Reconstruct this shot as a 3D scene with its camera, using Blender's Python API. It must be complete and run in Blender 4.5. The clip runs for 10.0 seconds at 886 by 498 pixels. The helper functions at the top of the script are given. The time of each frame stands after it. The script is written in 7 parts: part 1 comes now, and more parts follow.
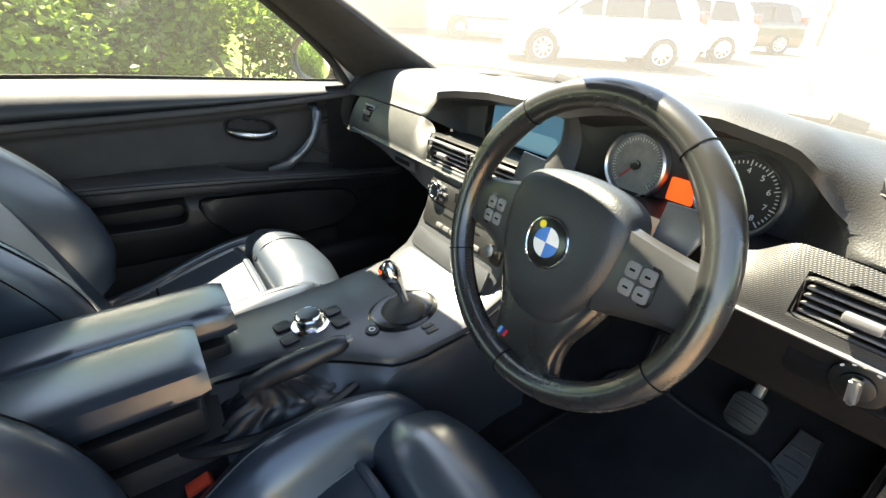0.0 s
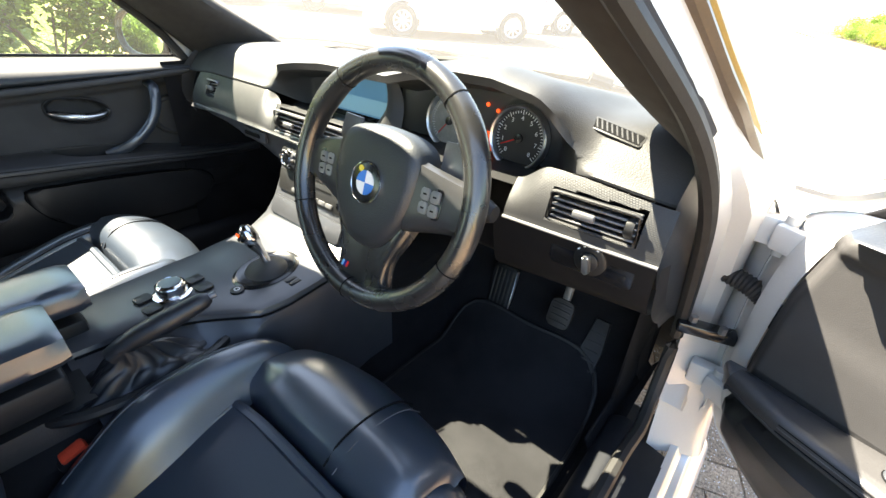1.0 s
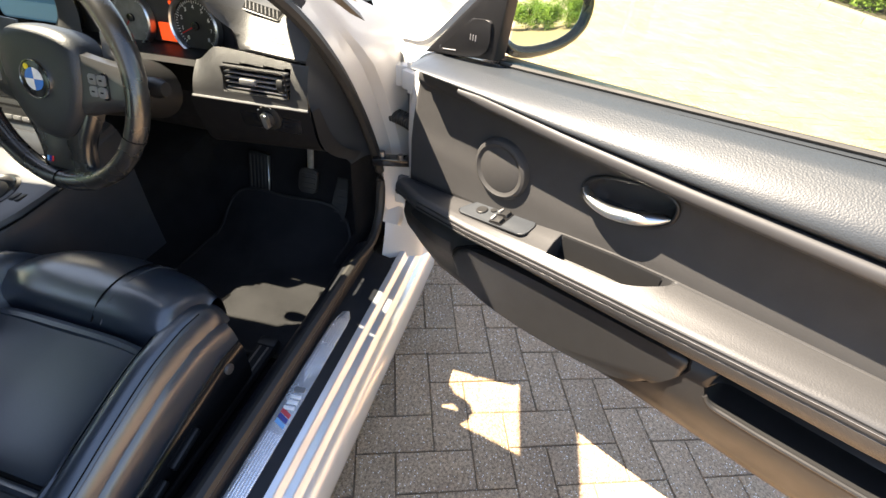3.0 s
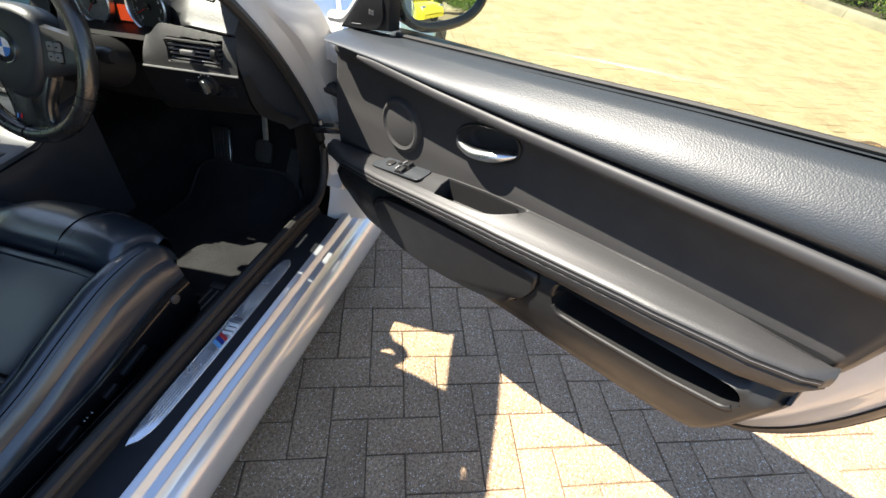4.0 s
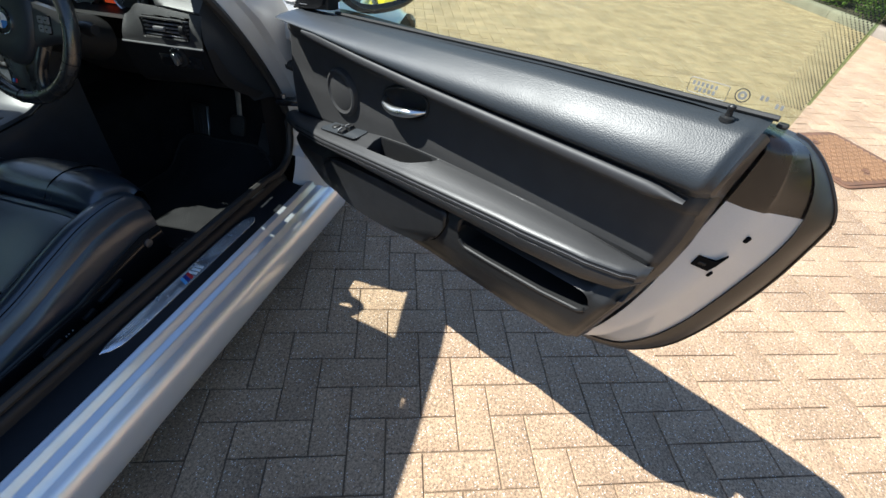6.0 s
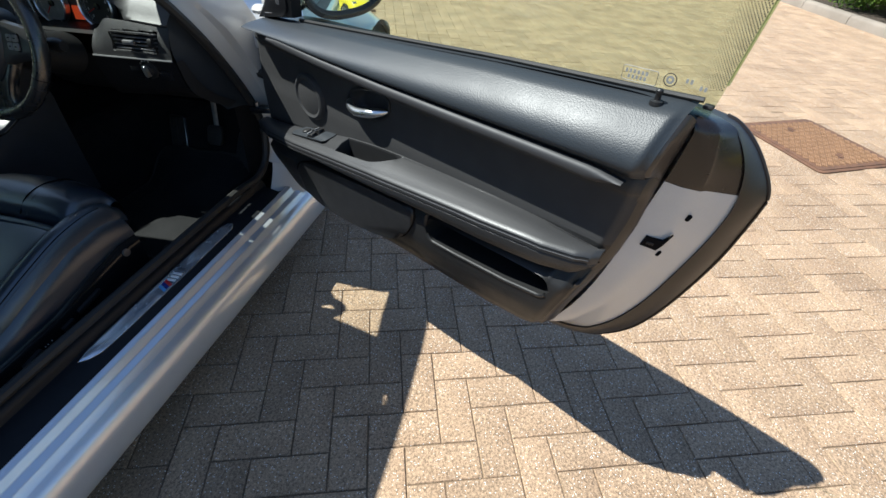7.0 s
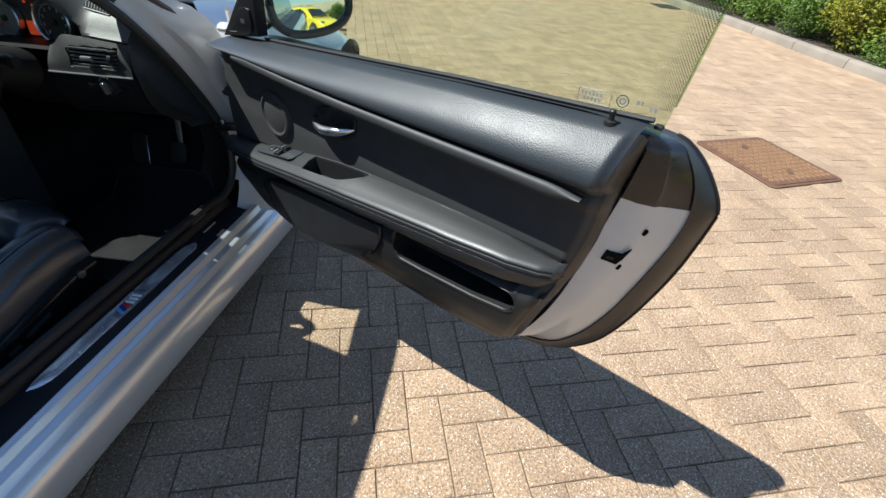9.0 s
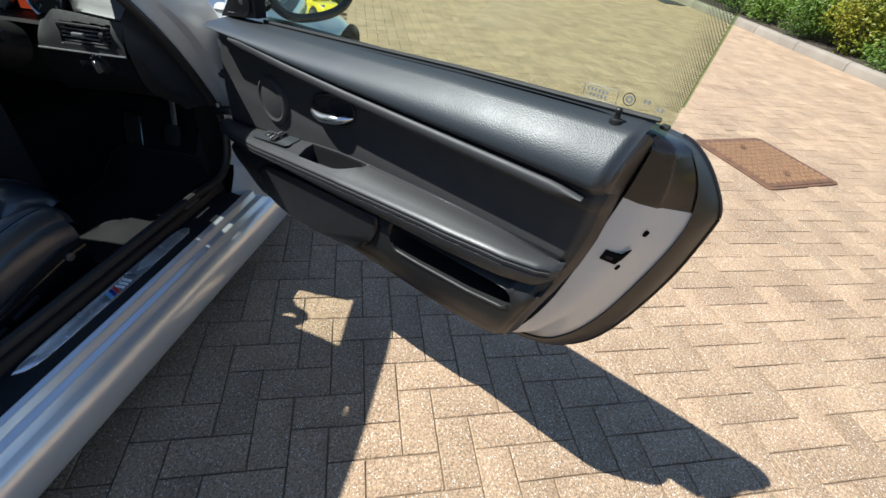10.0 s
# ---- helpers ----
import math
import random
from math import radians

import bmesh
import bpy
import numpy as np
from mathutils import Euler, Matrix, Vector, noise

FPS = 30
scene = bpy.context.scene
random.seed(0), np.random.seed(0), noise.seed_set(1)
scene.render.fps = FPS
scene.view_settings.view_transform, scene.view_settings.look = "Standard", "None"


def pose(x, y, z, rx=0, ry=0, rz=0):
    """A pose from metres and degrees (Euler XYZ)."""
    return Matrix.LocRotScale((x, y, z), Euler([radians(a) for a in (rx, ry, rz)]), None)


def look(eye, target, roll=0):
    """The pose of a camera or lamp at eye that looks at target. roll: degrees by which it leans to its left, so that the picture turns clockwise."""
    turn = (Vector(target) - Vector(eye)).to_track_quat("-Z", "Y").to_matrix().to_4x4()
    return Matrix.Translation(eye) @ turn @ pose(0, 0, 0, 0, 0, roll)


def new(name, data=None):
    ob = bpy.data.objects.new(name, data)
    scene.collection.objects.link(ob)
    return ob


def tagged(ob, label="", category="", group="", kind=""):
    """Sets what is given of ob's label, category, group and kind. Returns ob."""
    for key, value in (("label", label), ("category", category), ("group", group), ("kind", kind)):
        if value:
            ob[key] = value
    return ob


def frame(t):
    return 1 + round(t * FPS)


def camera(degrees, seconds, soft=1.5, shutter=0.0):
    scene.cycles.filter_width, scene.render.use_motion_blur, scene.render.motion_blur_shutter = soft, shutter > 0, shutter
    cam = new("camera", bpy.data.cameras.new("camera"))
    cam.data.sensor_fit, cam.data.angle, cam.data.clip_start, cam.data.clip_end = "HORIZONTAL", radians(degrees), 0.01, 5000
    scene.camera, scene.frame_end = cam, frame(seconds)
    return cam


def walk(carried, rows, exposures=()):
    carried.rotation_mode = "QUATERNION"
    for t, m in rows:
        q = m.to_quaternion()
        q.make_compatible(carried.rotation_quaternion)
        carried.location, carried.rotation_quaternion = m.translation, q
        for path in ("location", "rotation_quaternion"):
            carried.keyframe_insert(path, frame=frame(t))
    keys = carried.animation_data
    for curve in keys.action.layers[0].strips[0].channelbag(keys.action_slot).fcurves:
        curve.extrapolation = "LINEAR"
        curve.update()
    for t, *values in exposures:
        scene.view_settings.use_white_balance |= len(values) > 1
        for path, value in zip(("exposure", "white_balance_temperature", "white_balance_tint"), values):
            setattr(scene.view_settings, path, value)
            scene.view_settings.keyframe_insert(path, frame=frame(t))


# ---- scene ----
cam = camera(89.9, 10.0)
PATH = [
    (0, (0.274, -0.625, 1.094), (1.29, 0.777, 0.093), 3.6),
    (0.2, (0.28, -0.645, 1.098), (1.488, 0.598, 0.1), 3.8),
    (0.5, (0.259, -0.675, 1.11), (1.588, 0.456, 0.135), 2.9),
    (0.7, (0.255, -0.698, 1.114), (1.618, 0.382, 0.125), 4.0),
    (1, (0.241, -0.778, 1.114), (1.595, 0.253, 0.062), 5.5),
    (1.2, (0.206, -0.827, 1.126), (1.496, 0.185, -0.019), 5.3),
    (1.5, (0.159, -0.916, 1.13), (1.387, 0.086, -0.089), 5.3),
    (1.8, (0.162, -1.007, 1.155), (1.329, -0.073, -0.173), 6.2),
    (2, (0.158, -1.048, 1.162), (1.386, -0.206, -0.173), 6.3),
    (2.2, (0.172, -1.078, 1.175), (1.479, -0.367, -0.162), 5.2),
    (2.5, (0.17, -1.096, 1.18), (1.595, -0.62, -0.14), 5.7),
    (3, (0.107, -1.135, 1.178), (1.594, -0.846, -0.128), 7.2),
    (3.2, (0.08, -1.192, 1.179), (1.573, -0.906, -0.12), 7.0),
    (4.5, (-0.089, -1.452, 1.213), (1.384, -1.141, -0.104), 6.8),
    (5, (-0.147, -1.488, 1.212), (1.329, -1.181, -0.102), 7.4),
    (5.5, (-0.164, -1.553, 1.218), (1.314, -1.242, -0.093), 7.4),
    (7, (-0.19, -1.683, 1.229), (1.308, -1.384, -0.062), 4.8),
    (7.5, (-0.197, -1.697, 1.23), (1.335, -1.422, -0.025), 4.3),
    (8, (-0.201, -1.697, 1.225), (1.362, -1.442, 0.003), 4.3),
    (8.5, (-0.199, -1.697, 1.23), (1.37, -1.467, 0.011), 5.1),
    (9, (-0.189, -1.698, 1.234), (1.378, -1.496, 0.007), 6.5),
    (9.5, (-0.177, -1.692, 1.231), (1.383, -1.515, -0.008), 7.8),
    (10, (-0.176, -1.69, 1.232), (1.37, -1.521, -0.026), 8.9),
]
EXPOSURES = [(0.0, 3.85, 8300, 10), (1.0, 3.92, 7800, 12), (2.0, 3.88, 8000, 15), (2.5, 3.52, 8200, 16), (3.2, 3.02, 8200, 16), (4.3, 2.04, 6650, 11), (5.5, 1.61, 6250, 9), (7.0, 1.22, 6180, 7), (8.0, 1.14, 6180, 7), (10.0, 1.14, 6180, 7)]
walk(cam, [(t, look(eye, target, roll)) for t, eye, target, roll in PATH], EXPOSURES)

# ---- daylight ----
SUN = Vector((-0.115, 0.69, 1.0)).normalized()
world = bpy.data.worlds.new("sky")
scene.world = world
world.use_nodes = True
sky = world.node_tree.nodes.new("ShaderNodeTexSky")
sky.sky_type, sky.sun_disc = "NISHITA", False
sky.ozone_density, sky.dust_density = 3.4, 0.25
sky.sun_elevation, sky.sun_rotation = math.asin(SUN.z), math.atan2(SUN.x, SUN.y)
back = world.node_tree.nodes["Background"]
back.inputs["Strength"].default_value = 0.074
world.node_tree.links.new(sky.outputs["Color"], back.inputs["Color"])
sun = new("sun", bpy.data.lights.new("sun", "SUN"))
sun.data.energy, sun.data.angle, sun.data.color = 4.5, radians(0.5), (1.0, 0.99, 0.92)
sun.matrix_world = look(SUN * 30, (0, 0, 0))

# ---- poses of the car and its open door ----
CAR = Matrix.Translation((0, -0.8, 0)) @ pose(0, 0, 0, -3.0) @ Matrix.Translation((0, 0.8, 0))
HINGE = Vector((1.06, 0.815, 0))
HINGE_SHUT = Vector((1.175, 0.815, 0))
DOOR = CAR @ Matrix.Translation((HINGE.x, -HINGE.y, 0)) @ pose(0, 0, 0, 0, 0, 242)
DOOR_SHUT = CAR @ Matrix.Translation(HINGE_SHUT) @ pose(0, 0, 0, 0, 0, 180)


# ---- materials ----
def material(name, colour, rough=0.5, metal=0.0, spread=0.15, scale=40.0, fine=400.0, bump=0.1, depth=0.002,
             coat=0.0, second=None, rough_spread=0.1, spec=0.5, island=0.0):
    m = bpy.data.materials.new(name)
    m.use_nodes = True
    nt = m.node_tree
    N, K = nt.nodes.new, nt.links.new
    b = nt.nodes["Principled BSDF"]
    co = N("ShaderNodeTexCoord")
    big, small = N("ShaderNodeTexNoise"), N("ShaderNodeTexNoise")
    big.inputs["Scale"].default_value, small.inputs["Scale"].default_value = scale, fine
    big.inputs["Detail"].default_value, small.inputs["Detail"].default_value = 5, 3
    K(co.outputs["Object"], big.inputs["Vector"])
    K(co.outputs["Object"], small.inputs["Vector"])
    mix = N("ShaderNodeMix")
    mix.data_type = "RGBA"
    c2 = second or [c * (1 - spread) for c in colour]
    mix.inputs[6].default_value, mix.inputs[7].default_value = (*colour, 1), (*c2, 1)
    ramp = N("ShaderNodeMapRange")
    ramp.inputs[1].default_value, ramp.inputs[2].default_value = 0.35, 0.65
    K(big.outputs["Fac"], ramp.inputs[0])
    K(ramp.outputs[0], mix.inputs[0])
    out = mix.outputs[2]
    if spread:
        hsv = N("ShaderNodeHueSaturation")
        vr = N("ShaderNodeMapRange")
        vr.inputs[3].default_value, vr.inputs[4].default_value = 1 - spread, 1 + spread
        K(small.outputs["Fac"], vr.inputs[0])
        K(vr.outputs[0], hsv.inputs["Value"])
        K(out, hsv.inputs["Color"])
        out = hsv.outputs["Color"]
    if island:
        hv = N("ShaderNodeHueSaturation")
        gi, oi, ad, fr = N("ShaderNodeNewGeometry"), N("ShaderNodeObjectInfo"), N("ShaderNodeMath"), N("ShaderNodeMath")
        ad.operation, fr.operation = "ADD", "FRACT"
        K(gi.outputs["Random Per Island"], ad.inputs[0])
        K(oi.outputs["Random"], ad.inputs[1])
        K(ad.outputs[0], fr.inputs[0])
        ir = N("ShaderNodeMapRange")
        ir.inputs[3].default_value, ir.inputs[4].default_value = 1 - island, 1 + island
        K(fr.outputs[0], ir.inputs[0])
        K(ir.outputs[0], hv.inputs["Value"])
        K(out, hv.inputs["Color"])
        out = hv.outputs["Color"]
    K(out, b.inputs["Base Color"])
    rr = N("ShaderNodeMapRange")
    rr.inputs[3].default_value, rr.inputs[4].default_value = max(0.02, rough - rough_spread), min(1, rough + rough_spread)
    K(big.outputs["Fac"], rr.inputs[0])
    K(rr.outputs[0], b.inputs["Roughness"])
    b.inputs["Metallic"].default_value = metal
    b.inputs["Specular IOR Level"].default_value = spec
    b.inputs["Coat Weight"].default_value = coat
    b.inputs["Coat Roughness"].default_value = 0.03 if coat > 0.5 else 0.22
    if bump:
        bp = N("ShaderNodeBump")
        bp.inputs["Strength"].default_value, bp.inputs["Distance"].default_value = bump, depth
        K(small.outputs["Fac"], bp.inputs["Height"])
        K(bp.outputs[0], b.inputs["Normal"])
    return m


def grained(name, colour, rough, cell=900.0, bump=0.35, depth=0.001, **more):
    """Leather or soft vinyl: small cells pressed into the skin."""
    m = material(name, colour, rough, bump=0, **more)
    nt = m.node_tree
    b = nt.nodes["Principled BSDF"]
    co, v, bp = nt.nodes.new("ShaderNodeTexCoord"), nt.nodes.new("ShaderNodeTexVoronoi"), nt.nodes.new("ShaderNodeBump")
    v.inputs["Scale"].default_value = cell
    v.feature = "SMOOTH_F1"
    nt.links.new(co.outputs["Object"], v.inputs["Vector"])
    bp.inputs["Strength"].default_value, bp.inputs["Distance"].default_value = bump, depth
    bp.invert = True
    nt.links.new(v.outputs["Distance"], bp.inputs["Height"])
    nt.links.new(bp.outputs[0], b.inputs["Normal"])
    return m


def woven(name, colour, rough, pitch=260.0):
    """Dark trim pressed with a fine diagonal weave."""
    m = material(name, colour, rough, bump=0)
    nt = m.node_tree
    b = nt.nodes["Principled BSDF"]
    co, w, w2 = nt.nodes.new("ShaderNodeTexCoord"), nt.nodes.new("ShaderNodeTexWave"), nt.nodes.new("ShaderNodeTexWave")
    mul, bp = nt.nodes.new("ShaderNodeMath"), nt.nodes.new("ShaderNodeBump")
    mul.operation = "MULTIPLY"
    for n, d in ((w, "DIAGONAL"), (w2, "Z")):
        n.bands_direction = d
        n.inputs["Scale"].default_value = pitch / 2
        nt.links.new(co.outputs["Object"], n.inputs["Vector"])
    nt.links.new(w.outputs["Fac"], mul.inputs[0])
    nt.links.new(w2.outputs["Fac"], mul.inputs[1])
    bp.inputs["Strength"].default_value, bp.inputs["Distance"].default_value = 0.35, 0.0008
    nt.links.new(mul.outputs[0], bp.inputs["Height"])
    nt.links.new(bp.outputs[0], b.inputs["Normal"])
    return m


def glass(name, tint, rough=0.0, dust=0.0):
    """A thin pane: it lets light through with its tint, mirrors by Fresnel and may carry a film of dust."""
    m = bpy.data.materials.new(name)
    m.use_nodes = True
    nt = m.node_tree
    nt.nodes.remove(nt.nodes["Principled BSDF"])
    tr, gl, mx, lw, pw, fr = (nt.nodes.new("ShaderNode" + k) for k in ("BsdfTransparent", "BsdfGlossy", "MixShader", "LayerWeight", "Math", "MapRange"))
    tr.inputs["Color"].default_value = (*tint, 1)
    gl.inputs["Roughness"].default_value = rough
    lw.inputs["Blend"].default_value = 0.5
    pw.operation = "POWER"
    pw.inputs[1].default_value = 5.0
    fr.inputs[3].default_value, fr.inputs[4].default_value = 0.06, 1.0
    nt.links.new(lw.outputs["Facing"], pw.inputs[0])
    nt.links.new(pw.outputs[0], fr.inputs[0])
    nt.links.new(fr.outputs[0], mx.inputs[0])
    nt.links.new(tr.outputs[0], mx.inputs[1])
    nt.links.new(gl.outputs[0], mx.inputs[2])
    out = mx.outputs[0]
    if dust:
        df, dm = nt.nodes.new("ShaderNodeBsdfTranslucent"), nt.nodes.new("ShaderNodeMixShader")
        df.inputs["Color"].default_value = (0.8, 0.78, 0.74, 1)
        dm.inputs[0].default_value = dust
        nt.links.new(out, dm.inputs[1])
        nt.links.new(df.outputs[0], dm.inputs[2])
        out = dm.outputs[0]
    nt.links.new(out, nt.nodes["Material Output"].inputs["Surface"])
    return m


def lit(name, colour, strength):
    m = bpy.data.materials.new(name)
    m.use_nodes = True
    b = m.node_tree.nodes["Principled BSDF"]
    b.inputs["Base Color"].default_value = (*colour, 1)
    b.inputs["Emission Color"].default_value = (*colour, 1)
    b.inputs["Emission Strength"].default_value = strength
    b.inputs["Roughness"].default_value = 0.3
    return m


def speckled(m):
    """Pale stone chips showing in the worn face."""
    nt = m.node_tree
    b = nt.nodes["Principled BSDF"]
    old = b.inputs["Base Color"].links[0].from_socket
    co, v, r, mx = (nt.nodes.new("ShaderNode" + k) for k in ("TexCoord", "TexVoronoi", "MapRange", "Mix"))
    geo = nt.nodes.new("ShaderNodeNewGeometry")
    v.inputs["Scale"].default_value = 235
    nt.links.new(geo.outputs["Position"], v.inputs["Vector"])
    sep, gt, ml = (nt.nodes.new("ShaderNode" + k) for k in ("SeparateColor", "Math", "Math"))
    gt.operation, ml.operation = "GREATER_THAN", "MULTIPLY"
    gt.inputs[1].default_value = 0.88
    nt.links.new(v.outputs["Color"], sep.inputs[0])
    nt.links.new(sep.outputs[0], gt.inputs[0])
    v.normalize = False
    nt.links.new(v.outputs["Distance"], r.inputs[0])
    r.inputs[1].default_value, r.inputs[2].default_value = 0.42, 0.22
    nt.links.new(gt.outputs[0], ml.inputs[0])
    nt.links.new(r.outputs[0], ml.inputs[1])
    mx.data_type = "RGBA"
    mx.inputs[7].default_value = (0.95, 0.92, 0.86, 1)
    nt.links.new(ml.outputs[0], mx.inputs[0])
    # coarse washed aggregate: dark and pale grains side by side
    gn, gm, gx = (nt.nodes.new("ShaderNode" + k) for k in ("TexNoise", "MapRange", "HueSaturation"))
    gn.inputs["Scale"].default_value, gn.inputs["Detail"].default_value, gn.inputs["Roughness"].default_value = 130, 5, 0.8
    gm.inputs[1].default_value, gm.inputs[2].default_value = 0.38, 0.62
    gm.inputs[3].default_value, gm.inputs[4].default_value = 0.45, 1.52
    nt.links.new(geo.outputs["Position"], gn.inputs["Vector"])
    nt.links.new(gn.outputs["Fac"], gm.inputs[0])
    nt.links.new(gm.outputs[0], gx.inputs["Value"])
    nt.links.new(old, gx.inputs["Color"])
    nt.links.new(gx.outputs["Color"], mx.inputs[6])
    nt.links.new(mx.outputs[2], b.inputs["Base Color"])
    return m


LEATHER = grained("black_leather", (0.023, 0.033, 0.046), 0.33, cell=700, bump=0.10, depth=0.0005, scale=9, rough_spread=0.05, spec=1.0, coat=0.5)
ARM_LEATHER = grained("matt_armrest_leather", (0.030, 0.030, 0.031), 0.42, cell=560, bump=0.22, depth=0.0008, scale=10, spec=0.45)
WHEEL_LEATHER = grained("wheel_leather", (0.018, 0.018, 0.018), 0.27, cell=1100, bump=0.10, depth=0.0005, scale=15, spec=0.7, coat=0.35)
VINYL = grained("grained_black_vinyl", (0.021, 0.025, 0.030), 0.45, cell=520, bump=0.34, depth=0.0008, scale=10, spec=0.45)
PAD = grained("soft_dashboard_skin", (0.030, 0.030, 0.031), 0.50, cell=480, bump=0.35, depth=0.0009, scale=12)
CLOTH = material("dark_door_cloth", (0.026, 0.0255, 0.026), 0.68, fine=900, bump=0.25, depth=0.001, scale=20)
PLASTIC = material("black_plastic", (0.013, 0.013, 0.0135), 0.46, fine=1200, bump=0.12, depth=0.0006, scale=25, spec=0.38)
GLOSS = material("gloss_black_plastic", (0.01, 0.01, 0.011), 0.18, fine=300, bump=0.0, scale=20, rough_spread=0.06)
RUBBER = material("black_rubber", (0.016, 0.015, 0.014), 0.6, fine=500, bump=0.15, depth=0.001, scale=30)
WEAVE = woven("carbon_leather_trim", (0.019, 0.019, 0.020), 0.46, pitch=330)
SATIN = material("satin_graphite_trim", (0.20, 0.20, 0.205), 0.42, metal=0.5, fine=700, bump=0.05, depth=0.0004, scale=25)
SPOKE = material("dark_satin_spoke", (0.045, 0.045, 0.047), 0.32, metal=0.3, fine=700, bump=0.04, depth=0.0004, scale=25)
KEY = material("silver_grey_keys", (0.20, 0.20, 0.205), 0.4, metal=0.3, fine=700, bump=0.0, scale=25)
ACCENT = material("dark_accent_trim", (0.028, 0.028, 0.030), 0.58, fine=700, bump=0.05, depth=0.0004, scale=25)
CONSOLE = material("graphite_console_paint", (0.044, 0.046, 0.052), 0.33, rough_spread=0.03, fine=900, bump=0.08, depth=0.0006, scale=18)
CHROME = material("satin_chrome", (0.75, 0.75, 0.76), 0.14, metal=1.0, spread=0.03, bump=0.0, rough_spread=0.05)
ALU = material("brushed_aluminium", (0.62, 0.64, 0.66), 0.3, metal=1.0, spread=0.08, fine=900, bump=0.06, depth=0.0004)
PLATE = material("brushed_plate_metal", (0.74, 0.78, 0.83), 0.24, metal=0.8, spread=0.08, fine=900, bump=0.06, depth=0.0004)
BOOT = grained("gaiter_leather", (0.013, 0.014, 0.017), 0.42, cell=800, bump=0.2, depth=0.0008, scale=12)
BROWN = material("brown_weathered_rubber", (0.10, 0.07, 0.045), 0.4, fine=300, scale=30, bump=0.1, depth=0.001)
# reflected foliage, painted as a golden colour
GOLD_REFLECTION = material("golden_edge_reflection", (0.32, 0.20, 0.05), 0.4, fine=300, scale=20, bump=0.05, depth=0.0005)
BROWN_TRIM = material("brown_black_trim", (0.030, 0.024, 0.020), 0.42, fine=600, scale=20, bump=0.06, depth=0.0006)
CAP = material("brown_black_gloss_cap", (0.012, 0.009, 0.008), 0.26, fine=300, scale=20, bump=0.0, rough_spread=0.08)
EDGE_RUBBER = material("brown_black_edge_rubber", (0.012, 0.008, 0.006), 0.40, fine=400, scale=20, bump=0.1, depth=0.0008)
MAP_BLUE = lit("pale_map_area", (0.10, 0.24, 0.34), 0.06)
# grey of the etched marks; on the dial it paints in glare
GLARE_AND_MARK_GREY = material("grey_dial_glare_and_glass_marks", (0.24, 0.24, 0.23), 0.6, fine=600, scale=60, spread=0.25, bump=0.0)
STEEL = material("dull_steel", (0.32, 0.31, 0.3), 0.45, metal=0.9, spread=0.2, bump=0.1)
CARPET = material("black_carpet", (0.014, 0.014, 0.016), 0.95, fine=900, bump=1.0, depth=0.004, scale=12, spread=0.35, spec=0.2)
MAT_FLOOR = material("black_velour_mat", (0.030, 0.030, 0.032), 0.95, fine=1100, bump=1.0, depth=0.004, scale=9, spread=0.3, spec=0.2)
PAINT = material("white_car_paint", (0.68, 0.70, 0.73), 0.30, metal=0.6, spread=0.02, coat=1.0, bump=0.0, rough_spread=0.05)
PRIMER = material("white_jamb_paint", (0.50, 0.485, 0.46), 0.35, spread=0.05, coat=0.6, scale=7, bump=0.03, depth=0.0005, rough_spread=0.08)
STITCH = material("grey_stitching", (0.075, 0.075, 0.08), 0.7, fine=1500, bump=0.3, depth=0.0005)
DEEP = material("deep_black_plastic", (0.007, 0.007, 0.008), 0.5, fine=900, bump=0.1, depth=0.0006, spec=0.3)
SILL = material("black_sill_plastic", (0.009, 0.010, 0.013), 0.5, fine=900, bump=0.1, depth=0.0006, spec=0.3)
SEAM = material("dark_seam", (0.005, 0.005, 0.0055), 0.8, spec=0.08, bump=0.0)
HEADLINER = material("anthracite_headlining", (0.026, 0.023, 0.022), 0.9, fine=900, bump=0.3, depth=0.001)
RED = material("red_buckle_plastic", (0.75, 0.07, 0.03), 0.35, fine=500, bump=0.05)
WINDOW = glass("tinted_side_glass", (0.645, 0.745, 0.585), dust=0.012)
SCREEN_GLASS = glass("windscreen_glass", (0.88, 0.91, 0.87), dust=0.05)
MIRROR = material("mirror_silver", (0.88, 0.92, 0.92), 0.02, metal=1.0, spread=0.0, bump=0.0, rough_spread=0.0)
BLUE = material("blue_enamel", (0.02, 0.17, 0.55), 0.25, spread=0.05, bump=0.0)
LIGHT_BLUE = material("pale_blue_enamel", (0.12, 0.38, 0.72), 0.25, spread=0.05, bump=0.0)
RED_ENAMEL = material("red_enamel", (0.55, 0.03, 0.04), 0.25, spread=0.05, bump=0.0)
NAVY = material("navy_enamel", (0.02, 0.03, 0.22), 0.25, spread=0.05, bump=0.0)
WHITE = material("white_enamel", (0.8, 0.8, 0.8), 0.3, spread=0.03, bump=0.0)
INK = material("white_print", (0.6, 0.6, 0.6), 0.6, spread=0.03, bump=0.0)
DIAL = material("black_dial_face", (0.012, 0.012, 0.013), 0.5, bump=0.0)
GLOW_RED = lit("red_display_light", (1.0, 0.10, 0.02), 0.10)
GLOW_BLUE = lit("blue_navigation_screen", (0.05, 0.17, 0.30), 0.035)
PAVER = speckled(material("aggregate_block_paving", (0.388, 0.264, 0.166), 0.72, second=(0.303, 0.199, 0.123), fine=420, scale=4, bump=1.0, depth=0.004, spread=0.3, island=0.12))
JOINT = material("sandy_joint_dirt", (0.22, 0.155, 0.098), 0.95, fine=300, scale=8, bump=0.6, depth=0.004, spread=0.3)
KERB = material("weathered_concrete", (0.25, 0.21, 0.17), 0.9, fine=220, scale=3, bump=0.5, depth=0.004, spread=0.2)
